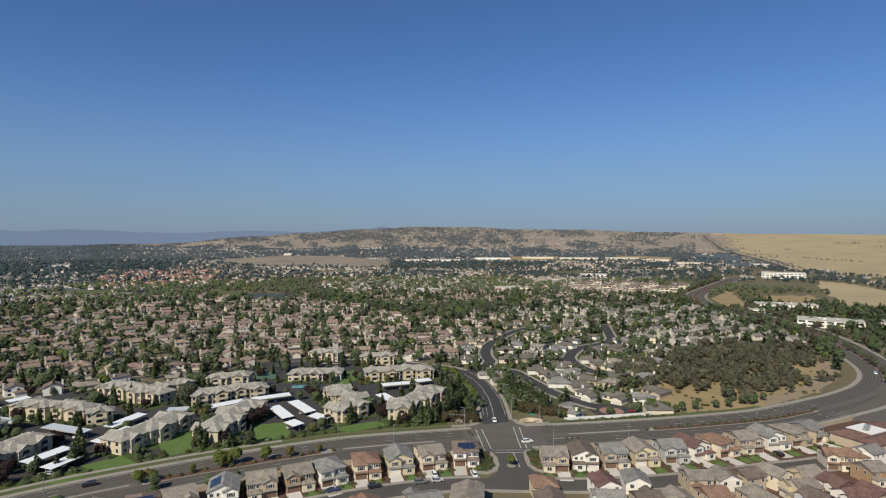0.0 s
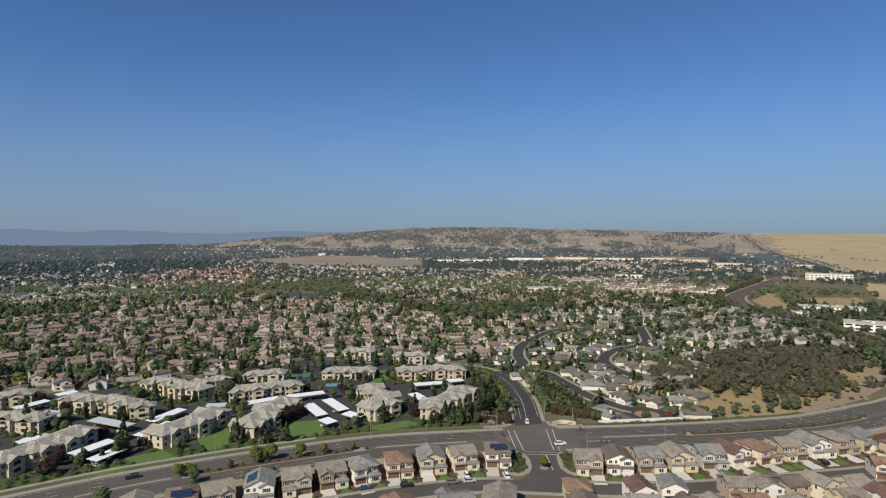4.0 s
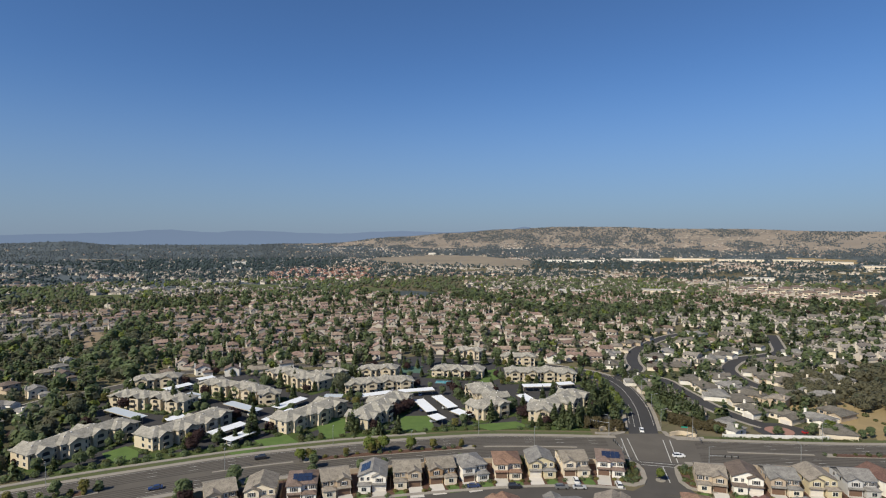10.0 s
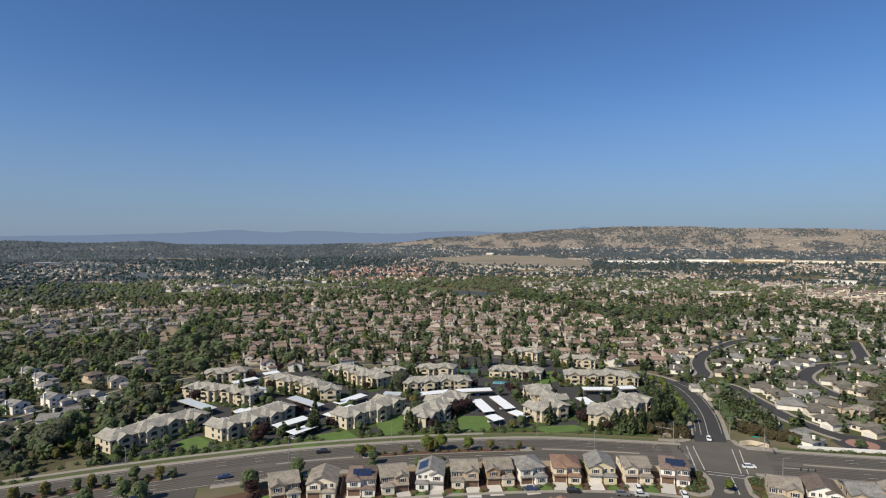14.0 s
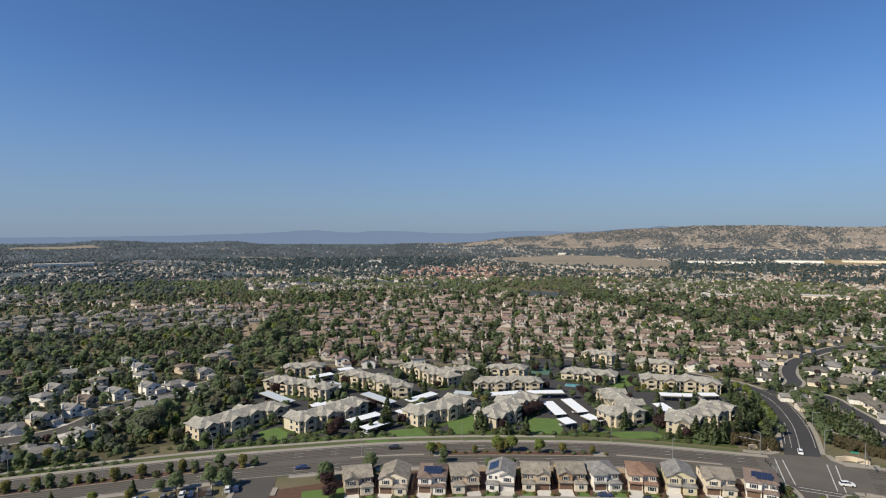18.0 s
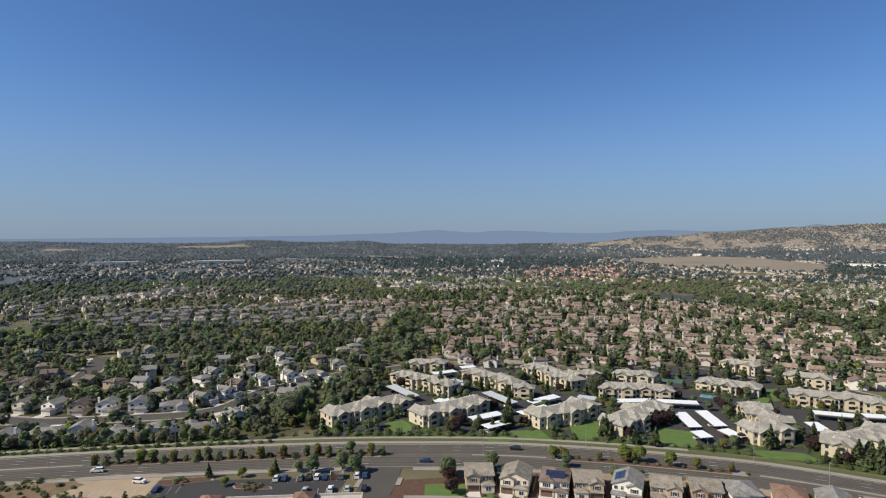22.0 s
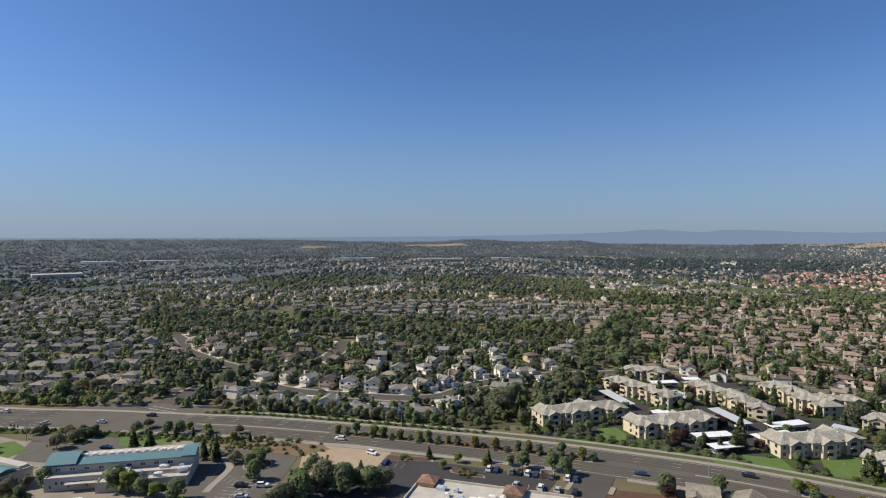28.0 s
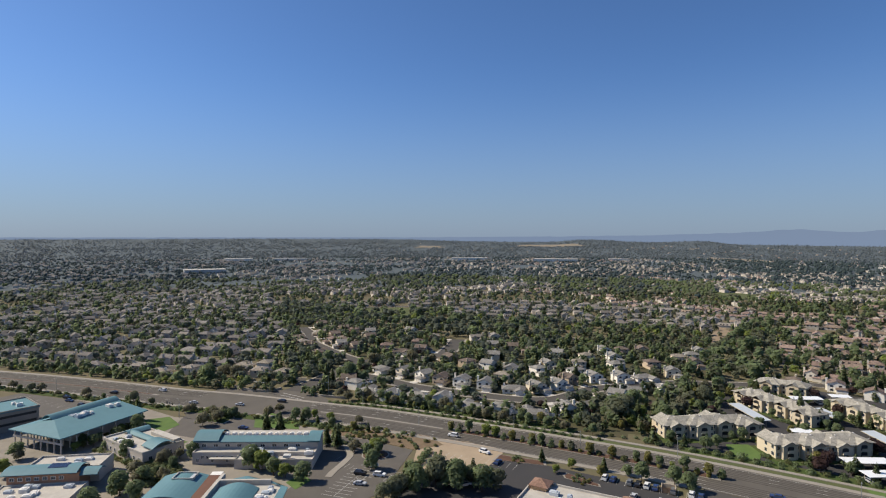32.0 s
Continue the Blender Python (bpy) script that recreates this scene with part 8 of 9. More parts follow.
for x, y, k, s in ((-20.5, 264.5, "con2", 0.8), (-17.5, 265.5, "con2", 0.75), (-34, 256, "con1", 0.68), (-43.5, 265, "con1", 0.85), (-36, 284, "green3", 0.75), (-24, 262, "con2", 0.6), (-142, 216, "con1", 0.85), (-140.5, 219, "con1", 0.8),
                   (-169, 259, "con2", 0.95), (-153, 275, "con1", 0.8), (-103.5, 236, "con1", 0.75), (-88.5, 234.5, "con2", 0.95), (-81, 238, "con2", 1.0), (-162, 237, "plum1", 0.75), (-118, 236, "plum1", 0.8), (-156, 198, "plum1", 0.85),
                   (-160, 207, "plum1", 0.8), (-90, 262, "plum1", 0.85), (-134, 292, "olive1", 0.9), (-115, 271, "autumn1", 1.0), (-121, 175.5, "green3", 0.72), (-130, 160, "green3", 0.8), (-100, 195, "green2", 0.8)):
    plant(k, x, y, s)
for k in range(9):
    plant("russet1", 1 + 1.7 * k + gt.uniform(-0.6, 0.6), gt.uniform(266.5, 270), gt.uniform(0.85, 1.1))
for k in range(15):
    plant("con1", 35.5 + k * 1.2 + gt.uniform(-0.8, 0.8), 320 - k * 2.6 + gt.uniform(-0.8, 0.8), gt.uniform(0.72, 0.95))
for k in range(10):
    plant("russet1", 40 + k * 2.2, 283 - k * 0.8 + gt.uniform(-1, 1), gt.uniform(0.8, 1.1))
for k in range(9):
    plant("plum1", -92.5 + k * 0.75 + gt.uniform(-0.8, 0.8), 252.5 + k * 2.5 + gt.uniform(-1, 1), gt.uniform(0.7, 0.9))
TALLW = [(-338, 40), (-346, 46), (-351, 53), (-333, 36), (-341, 50), (-368, -14), (-374, -22), (-362, -30), (-378, -34), (-376, 72), (-383, 84), (-380, 100), (-372, 112)]
WOODL = [(-219, 146), (-203, 160), (-222, 180), (-233, 205), (-240, 235), (-256, 262), (-264, 242), (-262, 222), (-250, 206), (-244, 186), (-236, 165)]
for k in range(190):
    x, y = gt.uniform(-300, -200), gt.uniform(145, 318)
    if inside(x, y, WOODL) and near_main(x, y) > 24 and clear_of(x, y, -1.0) and all((x - t[0]) ** 2 + (y - t[1]) ** 2 > 10 for t in TREES):
        plant(gt.choice(("green3", "con1", "green1", "oak1", "bright1", "olive1", "bright1", "autumn1", "oak2")), x, y, gt.uniform(0.65, 1.0))
plant("olive1", -228, 160, 1.25)
plant("olive1", -235, 170, 1.05)
plant("olive1", -133, 296, 1.0)
plant("green2", -222.5, 44.5, 0.8)
for k in range(9):
    plant(gt.choice(("green2", "bright1", "autumn1")), -263.9 - 24.9 * k / 8, -72.3 + 16.7 * k / 8, gt.uniform(0.5, 0.7))
for k in range(26):
    bush(gt.choice(("shrub2", "shrub1")), -187 - 32 * k / 25 + gt.uniform(-0.6, 0.6), 43.3 + 20.6 * k / 25 + gt.uniform(-0.6, 0.6), gt.uniform(0.8, 1.3))
for k in range(240):
    az, r = gt.uniform(-36, -15), gt.uniform(290, 450)
    x, y = polar(az, r)
    if inside(az, r, OAKS) and near_main(x, y) > 21:
        bush("shrub1", x, y, gt.uniform(0.5, 1.3))
along(MAIN, index_near(MAIN, -272, 46), I_WW, 16.4, 2.6, ("shrub1", "shrub3", "shrub1", "shrub2"), 0.6, 1.1, 0.8)
along(MAIN, index_near(MAIN, -272, 46), I_WW, 19.0, 3.0, ("shrub1", "shrub2"), 0.7, 1.3, 1.2)
for k in range(14):
    bush(gt.choice(("shrub1", "shrub2")), -294.1 + gt.uniform(-7, 7), -19.1 + gt.uniform(-6, 6), gt.uniform(0.6, 1.1), 0.2)
for k in range(5):
    plant(gt.choice(("oak2", "green2", "oak2")), -294.1 + gt.uniform(-5, 5), -19.1 + gt.uniform(-5, 5), gt.uniform(0.5, 0.75))
along(MAIN, index_near(MAIN, -300, 10), I_WW, 18.0, 13, ("oak2", "green2", "olive1"), 0.4, 0.6, 1.5)
for x, y in TALLW:
    plant(gt.choice(("oak1", "green3", "green3", "con1")), x, y, gt.uniform(0.8, 1.15))
plant("green2", -225, 41.5, 0.6)
for x, y, r, n in ((-223.5, 43.5, 4.5, 12), (-201, 96, 4, 10), (-177.5, 109.5, 5, 12)):
    for k in range(n):
        a = k * 2.4
        bush(("shrub1", "shrub2", "shrub3")[k % 3], x + r * 0.8 * math.cos(a) * (0.5 + 0.5 * (k % 2)), y + r * 0.6 * math.sin(a) * (0.5 + 0.5 * (k % 3) / 2), gt.uniform(0.4, 0.7), 0.2)
for x, y, k, s in ((-197, 104, "con2", 0.7), (-188, 112, "bright1", 0.55), (-178, 118, "autumn1", 0.75), (-186, 104, "bright1", 0.5)):
    plant(k, x, y, s)
for k in (0, 1, 10, 11, 12, 13, 14, 15):
    plant(gt.choice(("green2", "bright1", "green2", "green1")), 60 + k * 3.6 + gt.uniform(-1.5, 1.5), 272.5 + k * 0.75 + gt.uniform(1, 7), gt.uniform(0.45, 0.8))
for k in range(40):
    bush(gt.choice(("shrub1", "shrub2")), 57 + k * 1.45, 266.2 + k * 0.29 + gt.uniform(-0.4, 0.6), gt.uniform(0.5, 0.85))
MOUND = [(-242, -44), (-240, -34), (-230, -28), (-221, -31), (-219, -38), (-226, -44)]
slab("planting_bed", MOUND, 0.3, M_BEDS, label="raised kidney-shaped bed of dark ground cover", category="planting bed")
for k in range(260):
    x, y = gt.uniform(-242, -219), gt.uniform(-45, -28)
    if inside(x, y, MOUND):
        bush(gt.choice(("shrub1", "shrub1", "shrub2")), x, y, gt.uniform(0.6, 1.15), 0.2)
for x, y, k, s in ((-216, -46, "oak2", 0.6), (-222, -48, "olive1", 0.5), (-243, -31, "oak2", 0.55), (-221, 0, "bright1", 1.05), (-214.5, -27, "green2", 0.7)):
    plant(k, x, y, s)
for k in range(16):
    t = k / 15
    plant(gt.choice(("olive1", "olive1", "green3", "con1")), -183 - 9 * math.sin(t * 3.1) + gt.uniform(-4, 4), 40 + 38 * t + gt.uniform(-2, 2), gt.uniform(0.6, 0.85))
for k in range(36):
    plant(gt.choice(("shrub1", "shrub2", "shrub3")), -264 + 0.8 * k + gt.uniform(-1, 1), -65 + 0.63 * k + gt.uniform(-1.5, 1.0), gt.uniform(0.6, 1.1))
for x, y, k, s in ((-244, 214, "con1", 1.0), (-238, 196, "con1", 0.9), (-226, 170, "con1", 0.9), (-222, 182, "green3", 0.9), (-256, 230, "con2", 1.1),
                   (-246, 182, "green3", 0.9), (-234, 158, "green1", 0.9), (-242, 166, "green3", 0.8), (-217, 164, "con2", 0.9)):
    plant(k, x, y, s)
CAMPUS_TREES = [
    (-224.5, -4, "green3", 0.95), (-216, 4, "green1", 0.9), (-212, 8, "bright1", 0.8), (-207, 14, "green3", 0.8), (-236, 30, "con1", 0.85), (-240, 26, "con1", 0.75), (-244, 30, "con2", 0.9), (-263, 8, "con1", 0.8), (-265, 2, "con2", 1.0),
    (-188, 58, "olive1", 1.0), (-184, 64, "green3", 1.1), (-180, 72, "green3", 0.95), (-186, 50, "green3", 1.0)]
CAMPUS_TREES += [
    (-230, -44, "oak2", 0.9), (-222, -40, "green1", 0.8), (-214, -46, "green3", 0.9), (-208, -40, "green1", 1.0), (-238, -36, "oak2", 0.8), (-250, -40, "green2", 0.9), (-202, -52, "green3", 0.9), (-262, -92, "green1", 0.9),
    (-244, -90, "bright1", 0.9), (-236, -94, "green3", 0.8), (-282, -26, "oak2", 0.9), (-286, -20, "oak2", 0.8), (-290, -14, "green2", 0.8), (-300, -56, "con1", 0.9), (-302, -60, "con1", 0.85), (-230, 36, "oak2", 0.7), (-222, 40, "green2", 0.8),
    (-164, 139, "green1", 0.85), (-158.5, 140.5, "green1", 0.9), (-171, 130.5, "green1", 0.85), (-182, 122, "con2", 0.7), (-176, 128, "green1", 0.6), (-120, 150, "plum1", 0.8), (-126, 156, "plum1", 0.8), (-130, 162, "plum1", 0.7), (-112, 172, "green1", 0.7), (-96, 186, "green1", 0.7)]
for x, y, k, s in CAMPUS_TREES:
    plant(k, x, y, s)
for x, y in ((-259, -90), (-252, -84), (-268, -66), (-262, -60), (-258, -56), (-250, -50), (-240, -45), (-233, -31), (-239.5, -26), (-229, -37), (-223, -41), (-217, -42), (-217, -31), (-222, -34), (-211, -36), (-306, -36), (-298, -25), (-292, 8), (-286, 4), (-277, 16), (-275, 20), (-278, 25), (-271, 32), (-263, 44), (-227, 43), (-211, 39), (-216, 5), (-214, 11), (-272, -72), (-276, -60), (-283, -54)):
    plant(gt.choice(("green1", "green2", "oak2", "green3", "shrub2", "bright1")), x + gt.uniform(-1, 1), y + gt.uniform(-1, 1), gt.uniform(0.5, 0.85))
for k in range(40):
    plant(gt.choice(("shrub1", "shrub2", "shrub3")), gt.uniform(-258, -232), gt.uniform(30, 54), gt.uniform(0.6, 1.0))
for i, p in enumerate(FRONTS):
    if near_main(p.x, p.y) > 23 and all((p.x - t[0]) ** 2 + (p.y - t[1]) ** 2 > 9 for t in TREES) and gt.random() < 0.62:
        plant(gt.choice(("con2", "shrub2", "green2", "plum1", "shrub2", "autumn1", "shrub1", "con2")), p.x, p.y, gt.uniform(0.6, 0.95))
for p in FRONTS:
    for k in range(3):
        x, y = p.x + gt.uniform(-2.4, 2.4), p.y + gt.uniform(-1.2, 1.2)
        if near_main(x, y) > 22 and clear_of(x, y, -0.4):
            bush(gt.choice(("shrub1", "shrub2", "shrub2")), x, y, gt.uniform(0.5, 1.05), 0.1)
for k in range(420):
    x, y = gt.uniform(-262, 15), gt.uniform(165, 400)
    if not inside(x, y, APTLAND) or not clear_of(x, y, 0.3) or near_main(x, y) < 24 or not inside(x + 4, y - 3, APTLAND):
        continue
    plant(gt.choice(("con2", "con2", "green2", "green1", "shrub2", "shrub2", "autumn1", "con1", "plum1")), x, y, gt.uniform(0.55, 0.9))
for k in range(26):
    az = 6 + k * 1.35
    x, y = polar(az, 385 - 3.6 * max(0, k - 6) + gt.uniform(-8, 8))
    plant(gt.choice(("con1", "con1", "con2", "green1")), x, y, gt.uniform(0.75, 1.05))
for k in range(32):
    x, y = polar(8 + k * 1.05 + gt.uniform(-0.5, 0.5), gt.uniform(388, 440))
    if clear_of(x, y, -1.5) and not inside(x, y, APTLAND):
        plant(gt.choice(("con1", "con1", "con2", "green3")), x, y, gt.uniform(0.75, 1.1))
oaks = 0
along(MAIN, index_near(MAIN, 340, 729), index_near(MAIN, 262, 334), 0, 9, ("green2", "oak2"), 0.6, 0.85, 0.6, 0.3)
along(MAIN, index_near(MAIN, 345, 700), index_near(MAIN, 290, 380), -18, 6, ("oak1", "green3", "oak2", "con2"), 0.7, 1.0, 3)
along(MAIN, index_near(MAIN, 345, 700), index_near(MAIN, 300, 400), 19, 6, ("oak1", "green3", "oak2", "green1"), 0.7, 1.0, 4)
along(MAIN, index_near(MAIN, 600, 1170), index_near(MAIN, 345, 700), -20, 9, ("oak1", "green3", "oak2"), 0.8, 1.1, 4)
along(MAIN, index_near(MAIN, 185, 284), index_near(MAIN, 100, 257), -22, 5.5, ("green1", "green2", "shrub2"), 0.5, 0.7, 1.5)
while oaks < 205:
    az, r = gt.uniform(-36, -15), gt.uniform(300, 535)
    x, y = polar(az, r)
    if inside(az, r, OAKS) and near_main(x, y) > 30 and not inside(x, y, GRASSY) and not inside(x, y, GRASSY2):
        plant(gt.choice(("oak1", "oak2", "oak2", "oak2")), x, y, gt.uniform(0.62, 0.92))
        oaks += 1

for k in range(420):
    x, y = gt.uniform(10, 46), gt.uniform(207, 232)
    if any(inside(x, y, inner) for outer, inner in CORNERS):
        bush(gt.choice(("shrub1", "shrub2", "shrub3")), x, y, gt.uniform(0.5, 0.9), 0.1)
# ---- trees too many to count ----
MID = {}
for key, kind, h, r, n, size in (("a", "green", 7.5, 3.2, 37, 1.22), ("b", "oak", 7.5, 4.0, 41, 1.36), ("c", "bright", 6.5, 3.0, 34, 1.22), ("d", "green", 9.5, 3.6, 44, 1.4), ("g", "dry_oak", 8.0, 4.6, 50, 1.36)):
    MID[key] = (kind, *leaf_cloud(lobes_round(ord(key), h, r, 0.22, 6), n, size, ord(key)))
MID["h"] = ("live_oak", *leaf_cloud(lobes_round(90, 8.0, 4.0, 0.22, 6), 42, 1.36, 90))
MID["e"] = ("conifer", *cone_cloud(11, 2.2, 48, 1.5, 55))
MID["f"] = ("plum", *leaf_cloud(lobes_round(77, 5.5, 2.8, 0.22, 5), 48, 0.95, 77))
pts = {k: [] for k in MID}
ra = np.random.default_rng(21)
grid = {}
for q in BUILT:
    grid.setdefault((int(q[0] // 20), int(q[1] // 20)), []).append(q)


def clear_fast(x, y, r):
    for i in (-1, 0, 1):
        for j in (-1, 0, 1):
            for a, c, q in grid.get((int(x // 20) + i, int(y // 20) + j), ()):
                if (x - a) ** 2 + (y - c) ** 2 < (r + q * 0.8) ** 2:
                    return False
    return True


tries = 0
while tries < 17500:
    tries += 1
    az, r = ra.uniform(-42, 112), math.sqrt(ra.uniform(255.0 ** 2, 900.0 ** 2))
    x, y = polar(az, r)
    nm = near_main(x, y)
    if nm < 24 and not (nm < -26 and x > 290):
        continue
    if inside(x, y, APTLAND) or not clear_fast(x, y, 0.2 if az > 42 or az < -3 else 0.9) or street_gap(x, y) < 8.5 or inside(az, r, OAKS):
        continue
    green = any(inside(az, r, p) for p in GREEN)
    west = not green and inside(az, r, WEST)
    if west and (street_gap(x, y) < 11 or ra.uniform() < 0.3):
        continue
    if 10 < x < 215 and y < 560 and (ra.uniform() < 0.6 or (x - 86) ** 2 + (y - 276) ** 2 < 520):
        continue
    if az > 82 and r < 560 and ra.uniform() < 0.35:
        continue
    if not green and any(inside(az, r, p[1]) for p in PATCHES):
        continue
    if not green and ra.uniform() < (0.2 if az < -3 else 0.32 if az < 42 else 0.4):
        continue
    if green:
        k = ra.choice(["a", "b", "c", "d"], p=[0.26, 0.44, 0.1, 0.2])
    else:
        k = ra.choice(["a", "b", "c", "d", "e", "f"], p=[0.25, 0.18, 0.06, 0.13, 0.32, 0.06] if az < 42 else [0.2, 0.32, 0.03, 0.12, 0.28, 0.05])
    # towards the west the dimmed oak colour replaces most broadleaves
    if az > 58 and k in ("a", "b") and ra.uniform() < 0.75:
        k = "h"
    pts[k].append((x, y, 0.0, (0.95 if green else 0.72 if west else (0.9 if az < 42 else 0.7)) * ra.uniform(0.6, 1.3)))
# low trees along the planted median
for i in range(min(I_R0, I_R1), max(I_R0, I_R1)):
    p = MAIN[i] + MN[i] * ra.uniform(-0.8, 0.8)
    if ra.uniform() < 0.8:
        pts[ra.choice(["a", "c", "b"])].append((p.x, p.y, 0.3, ra.uniform(0.3, 0.58)))
# gardens of the western quarter and of the quarter beyond the crossing street
for k in range(950):
    x, y = ra.uniform(10, 215), ra.uniform(275, 560)
    az, r = az_of(x, y), math.hypot(x, y)
    if near_main(x, y) > 27 and street_gap(x, y) > 6.5 and clear_fast(x, y, 0.2) and not inside(az, r, OAKS) and not inside(x, y, GRASSY) and not inside(x, y, APTLAND) and (x - 86) ** 2 + (y - 276) ** 2 > 520:
        pts[ra.choice(["a", "b", "c", "d", "e", "f"], p=[0.3, 0.14, 0.14, 0.12, 0.22, 0.08])].append((x, y, 0.0, ra.uniform(0.4, 0.8)))
for k in range(4000):
    far_w = k % 5 > 2
    az, r = (ra.uniform(80, 112), math.sqrt(ra.uniform(300.0 ** 2, 760.0 ** 2))) if far_w else (ra.uniform(45, 88), math.sqrt(ra.uniform(260.0 ** 2, 640.0 ** 2)))
    x, y = polar(az, r)
    if near_main(x, y) < 27 or street_gap(x, y) < 8 or not clear_fast(x, y, 0.4 if far_w else 0.0) or not (far_w or inside(az, r, WEST)):
        continue
    pts[ra.choice(["a", "h" if az > 60 else "b", "c", "d", "e", "f"], p=[0.2, 0.36, 0.03, 0.12, 0.24, 0.05])].append((x, y, 0.0, ra.uniform(0.5, 0.9)))
for k in range(400):
    az, r = ra.uniform(-36, -17), ra.uniform(305, 535)
    x, y = polar(az, r)
    if inside(az, r, OAKS) and near_main(x, y) > (24 if az < -26 else 27) and not inside(x, y, GRASSY) and not inside(x, y, GRASSY2):
        pts[ra.choice(["g", "b", "a"], p=[0.62, 0.26, 0.12])].append((x, y, 0.0, ra.uniform(0.5, 0.95)))
# hedges of trees along the road's north side
for (ax, ay), (cx, cy), rows, s0 in (((-322, -20), (-470, -240), (20.5, 24.0, 28.0), 0.62), ((-296, 16), (-322, -20), (23.0, 27.0), 0.7), ((-206, 119), (-284, 32), (22.0, 25.0), 0.55)):
    i0, i1 = index_near(MAIN, ax, ay), index_near(MAIN, cx, cy)
    for off in rows:
        run = 0.0
        for i in range(min(i0, i1), max(i0, i1)):
            run += (MAIN[i + 1] - MAIN[i]).length
            if run > 4.2:
                run = ra.uniform(-1.5, 1.5)
                p = MAIN[i] - MN[i] * (off + ra.uniform(-1, 1))
                if street_gap(p.x, p.y) > 9:
                    pts[ra.choice(["a", "b", "c", "d", "e"], p=[0.4, 0.2, 0.1, 0.2, 0.1])].append((p.x, p.y, 0.0, s0 * ra.uniform(0.75, 1.25)))
for k, (kind, v, f, nv) in MID.items():
    P = np.array(pts[k])
    if len(P):
        scatter("woodland", v, f, P[:, :3], np.stack([P[:, 3]] * 3, 1), ra.uniform(0, 6.28, len(P)), LEAF[kind], {"conifer": "dark green conifers among the houses", "oak": "olive-green oaks among the houses", "live_oak": "oaks among the houses, dimmed to grey-green for backlight and haze", "plum": "purple-leaved garden trees"}.get(kind, "green garden trees among the houses"), "trees", nv=nv)

# far trees: three leaning lumps each
def lump_template(seed, slim=1.0, n=4, dome=False):
    """A far crown of a few overlapping lumps; dome: without the undersides."""
    g = np.random.default_rng(seed)
    vs, fs, ns = [], [], []
    if dome:
        o = np.array([(math.cos(k * 1.0472), math.sin(k * 1.0472), -0.5) for k in range(6)] + [(0, 0, 1)], float)
        of = np.array([(k, (k + 1) % 6, 6) for k in range(6)])
    else:
        o = np.array([(1, 0, 0), (0, 1, 0), (-1, 0, 0), (0, -1, 0), (0, 0, 1), (0, 0, -0.8)], float)
        of = np.array([(0, 1, 4), (1, 2, 4), (2, 3, 4), (3, 0, 4), (1, 0, 5), (2, 1, 5), (3, 2, 5), (0, 3, 5)])
    for i in range(n):
        c = np.array([g.uniform(-2.2, 2.2) * slim, g.uniform(-2.2, 2.2) * slim, g.uniform(2.2, 5.4)])
        s = np.array([g.uniform(1.5, 2.6) * slim, g.uniform(1.5, 2.6) * slim, g.uniform(1.4, 2.4)])
        a = g.uniform(0, 1.5)
        q = o * s * g.uniform(0.7, 1.3, (len(o), 1))
        q = np.stack([q[:, 0] * math.cos(a) - q[:, 1] * math.sin(a), q[:, 0] * math.sin(a) + q[:, 1] * math.cos(a), q[:, 2]], 1)
        vs.append(q + c)
        fs.append(of + len(o) * i)
        w = q / np.linalg.norm(q, axis=1)[:, None] + np.array([0, 0, 0.5])
        ns.append(w / np.linalg.norm(w, axis=1)[:, None])
    return np.vstack(vs), np.vstack(fs), np.vstack(ns)


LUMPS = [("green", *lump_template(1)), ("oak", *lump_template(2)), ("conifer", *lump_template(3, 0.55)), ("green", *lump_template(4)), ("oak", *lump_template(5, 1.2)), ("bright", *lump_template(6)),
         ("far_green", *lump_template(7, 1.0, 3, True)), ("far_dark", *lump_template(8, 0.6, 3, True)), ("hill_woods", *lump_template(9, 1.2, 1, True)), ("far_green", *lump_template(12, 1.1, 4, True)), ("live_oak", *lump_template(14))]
far = [[] for _ in LUMPS]
N = 27000
az_, u_ = ra.uniform(-42, 112, N), ra.uniform(0, 1, N)
r_ = 880 * (2450 / 880) ** (u_ ** 0.85)
kk = ra.choice(6, N, p=[0.26, 0.24, 0.2, 0.16, 0.1, 0.04])
ss = ra.uniform(0.7, 1.35, N)
for az, r, k, s in zip(az_, r_, kk, ss):
    if any(inside(az, r, p[1]) for p in PATCHES):
        continue
    x, y = polar(az, r)
    if az < -20 and noise.noise(Vector((x / 140, y / 140, 0.7))) < -0.2:
        continue
    if r < 1300 and x > 200 and abs(near_main(x, y)) < 18:
        continue
    if -24.5 < az < -12.5 and 900 < r < 1075:
        continue
    if 21.5 < az < 31.5 and 1120 < r < 1560 and s < 1.1:
        continue
    wood = any(inside(az, r, p) for p in WOODS)
    if not wood and noise.noise(Vector((x / 120, y / 120, 6.6))) < -0.28:
        continue
    if az > 52 and r < 1200 and k in (0, 1, 4):
        far[10].append((x, y, 0.0, s * (1.2 if wood else 1.0)))
        continue
    # beyond 1200 m the foliage colours with haze in them take over
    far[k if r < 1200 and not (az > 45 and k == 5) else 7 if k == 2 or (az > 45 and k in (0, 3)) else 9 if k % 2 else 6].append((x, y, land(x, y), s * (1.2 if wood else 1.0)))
CLIMB = [(-31.2, 1800), (-30.05, 2159), (-29.0, 2480), (-27.6, 2780), (-26.2, 3200), (-25.0, 4000), (-24.6, 4500)]
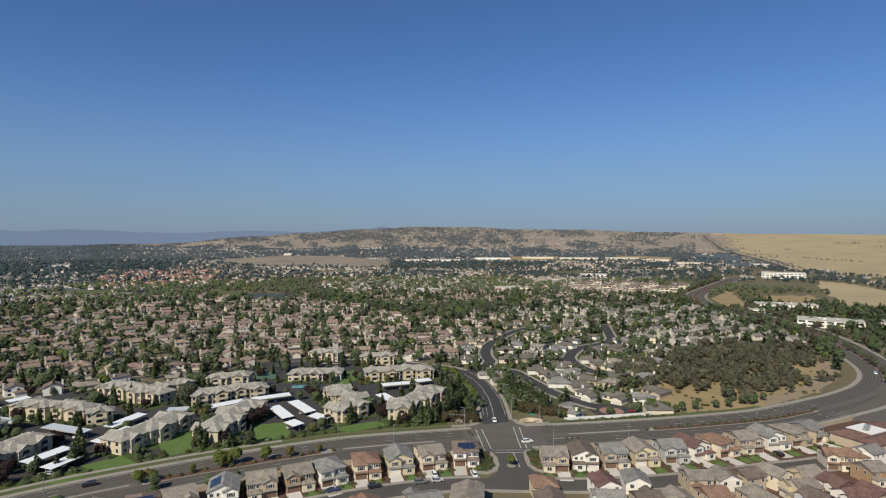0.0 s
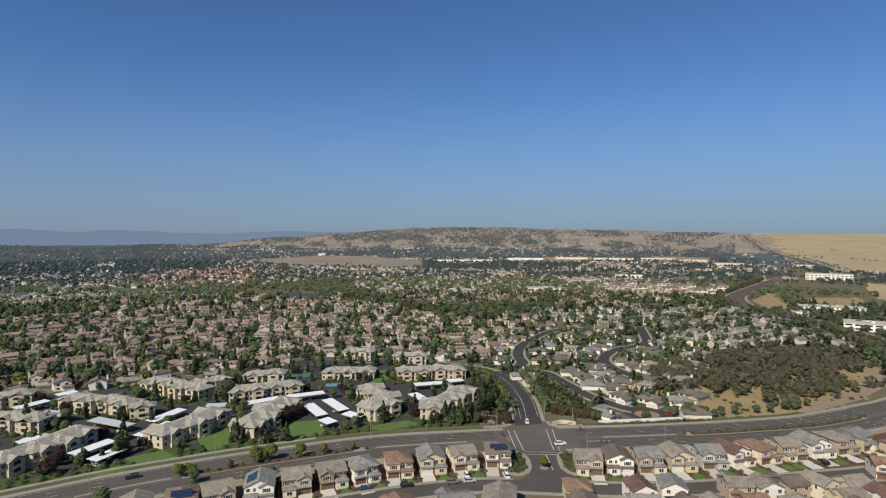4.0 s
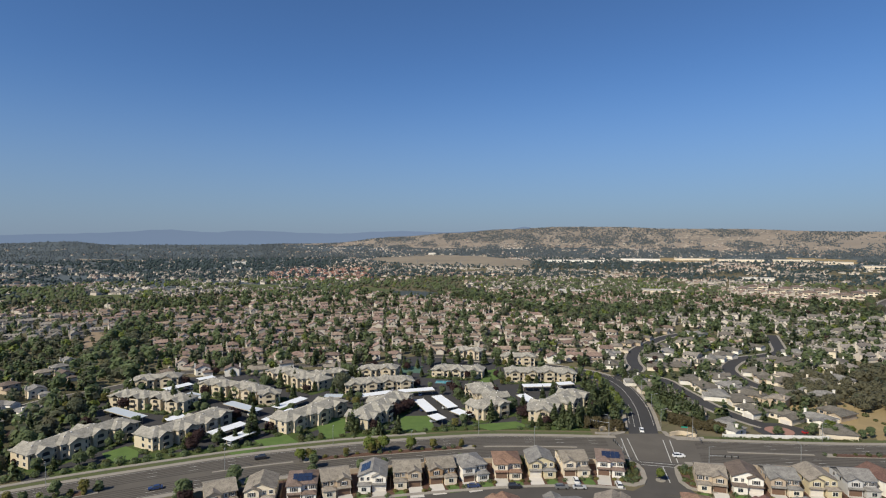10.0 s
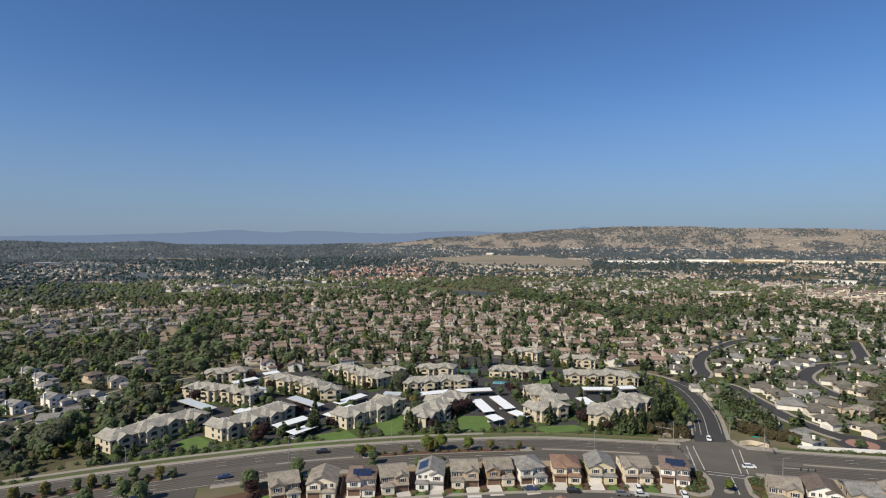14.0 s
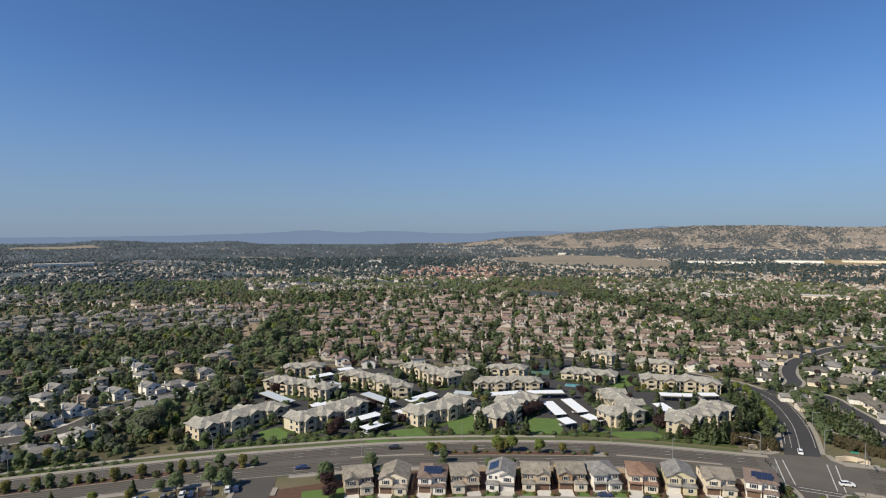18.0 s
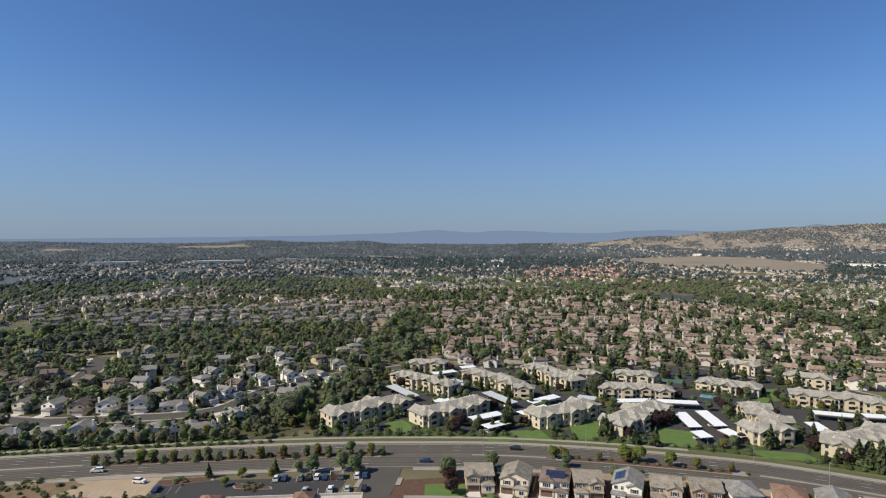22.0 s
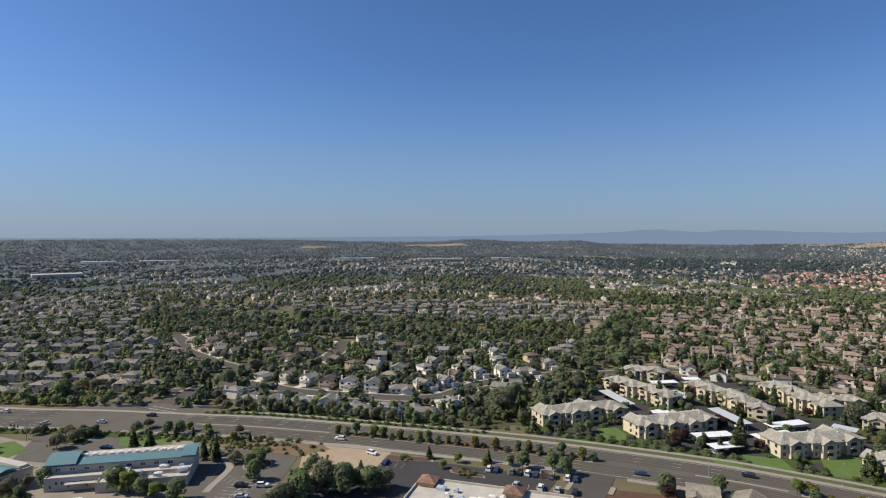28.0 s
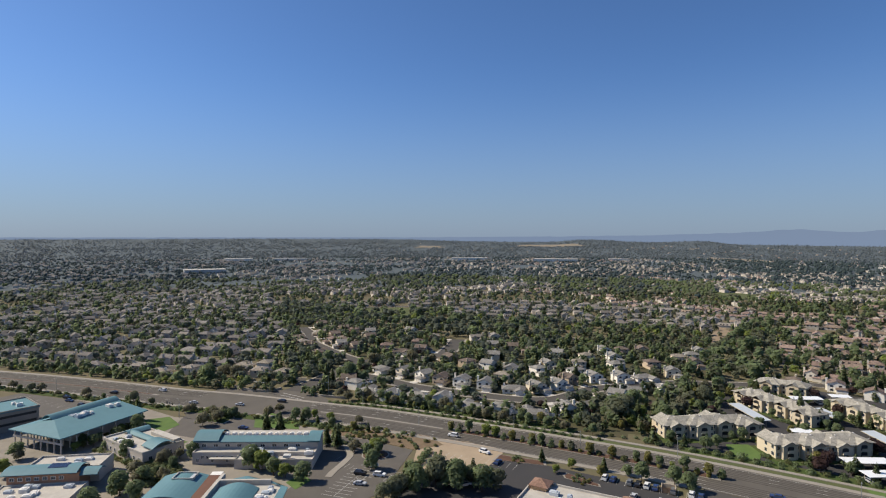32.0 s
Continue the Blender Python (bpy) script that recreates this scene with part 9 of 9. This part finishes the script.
# hillsides: oaks dotted over the dry slopes, thick along the crest, thin on the knolls
for k in range(80000):
    az, r = (ra.uniform(-24, 32) if k % 3 else ra.uniform(30, 112)), ra.uniform(2300, 4620)
    x, y = polar(az, r)
    q = noise.noise(Vector((az / 2.1, r / 520, 8.8))) + 0.5 * noise.noise(Vector((az / 0.6, r / 170, 1.8)))
    if az < 31:
        top = min(1.0, max(0.0, (r - 3650) / 450))
        foot = min(1.0, max(0.0, (3150 + 160 * q - r) / 250))
        if -8 < az < 14:
            p = 0.5 + 1.6 * q + (0.45 if az < 6 else 0.3) * top
        else:
            p = 0.26 + 1.5 * q
        p = max(0.03, p, 0.4 * foot)
    else:
        p = 0.72 + 0.9 * q
    if ra.uniform() > p or any(inside(az, r, w[1]) for w in PATCHES):
        continue
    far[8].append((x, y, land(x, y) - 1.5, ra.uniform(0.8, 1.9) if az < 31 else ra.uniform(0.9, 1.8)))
# the road that climbs the pasture, with trees beside it
climb = []
for (a0, r0), (a1, r1) in zip(CLIMB, CLIMB[1:]):
    for i in range(14):
        t = i / 14
        climb.append(polar(a0 + (a1 - a0) * t, r0 + (r1 - r0) * t))
b = Build()
cl = [Vector((x, y, 0)) for x, y in climb]
cn = normals(cl)
for i in range(len(cl) - 1):
    q4 = (cl[i] - cn[i] * 9, cl[i + 1] - cn[i + 1] * 9, cl[i + 1] + cn[i + 1] * 9, cl[i] + cn[i] * 9)
    b.poly([(p.x, p.y, land(p.x, p.y) + 3.0) for p in q4])
tagged(part("road_far", b, M_ASPHO), "distant grey road climbing the dry hills", "road", kind="structure")
for i, p in enumerate(cl):
    for sgn in (-1, 1):
        for k in range(3):
            w = p + cn[i] * sgn * ra.uniform(13, 40)
            if ra.uniform() < 0.7:
                far[8].append((w.x, w.y, land(w.x, w.y), ra.uniform(0.7, 1.4)))
for k in range(150):
    az, r = ra.uniform(-42, -26), ra.uniform(1500, 4300)
    x, y = polar(az, r)
    if noise.noise(Vector((x / 220, y / 220, 2.4))) > 0.12:
        for j in range(4):
            far[8].append((x + ra.uniform(-25, 25), y + ra.uniform(-25, 25), land(x, y), ra.uniform(0.8, 1.5)))
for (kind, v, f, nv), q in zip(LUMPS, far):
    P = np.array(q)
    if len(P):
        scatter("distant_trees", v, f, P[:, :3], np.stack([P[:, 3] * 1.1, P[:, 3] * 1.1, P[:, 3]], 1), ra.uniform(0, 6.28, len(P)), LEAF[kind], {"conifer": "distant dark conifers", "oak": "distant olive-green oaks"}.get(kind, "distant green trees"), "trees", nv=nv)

for k in range(150):
    x, y = ra.uniform(-266, -223), ra.uniform(27, 73)
    if inside(x, y, MULCH):
        bush(("shrub1", "shrub3", "shrub2", "shrub1")[k % 4], x, y, ra.uniform(0.45, 0.95), 0.1)
for key, q in LOW.items():
    me = PROTO[key].data
    v = np.empty(len(me.vertices) * 3, np.float32)
    me.vertices.foreach_get("co", v)
    nv = np.empty(len(me.vertices) * 3, np.float32)
    me.attributes["custom_normal"].data.foreach_get("vector", nv)
    q = np.array(q)
    scatter("shrubbery", v.reshape(-1, 3), np.arange(len(me.vertices)).reshape(-1, 4), q[:, :3], np.stack([q[:, 3]] * 3, 1), ra.uniform(0, 6.28, len(q)), me.materials[0], {"shrub1": "low olive-green shrubs along the road", "shrub2": "rounded green shrubs along the road", "shrub3": "yellowing low shrubs in the median"}[key], "shrubs", nv=nv.reshape(-1, 3))

# hill cover: dry grass on the slopes ahead
patch("hillside", [(-27.5, 2900), (-20, 2800), (-14, 2950), (-8, 3050), (2, 3100), (12, 3100), (17, 3250), (18.5, 3400), (21, 3500), (22, 3800), (25, 3950), (26.5, 4300), (30, 4450), (31, 4640), (-4, 4640), (-26, 4640)], mat("hill_grass", (0.285, 0.24, 0.19), (0.175, 0.155, 0.13), scale=330, fine=5, mix=0.55, rough=0.95, spec=0.1), "dry grassy hillside dotted with oaks", z=1.0, n=46, category="hill")

# the first ones, from which the others were copied, are no longer wanted
for first in list(PROTO.values()) + list(SUBS.values()) + list(CARS.values()) + [LAMP, PYLON]:
    for o in (*first.children_recursive, first):
        bpy.data.objects.remove(o)
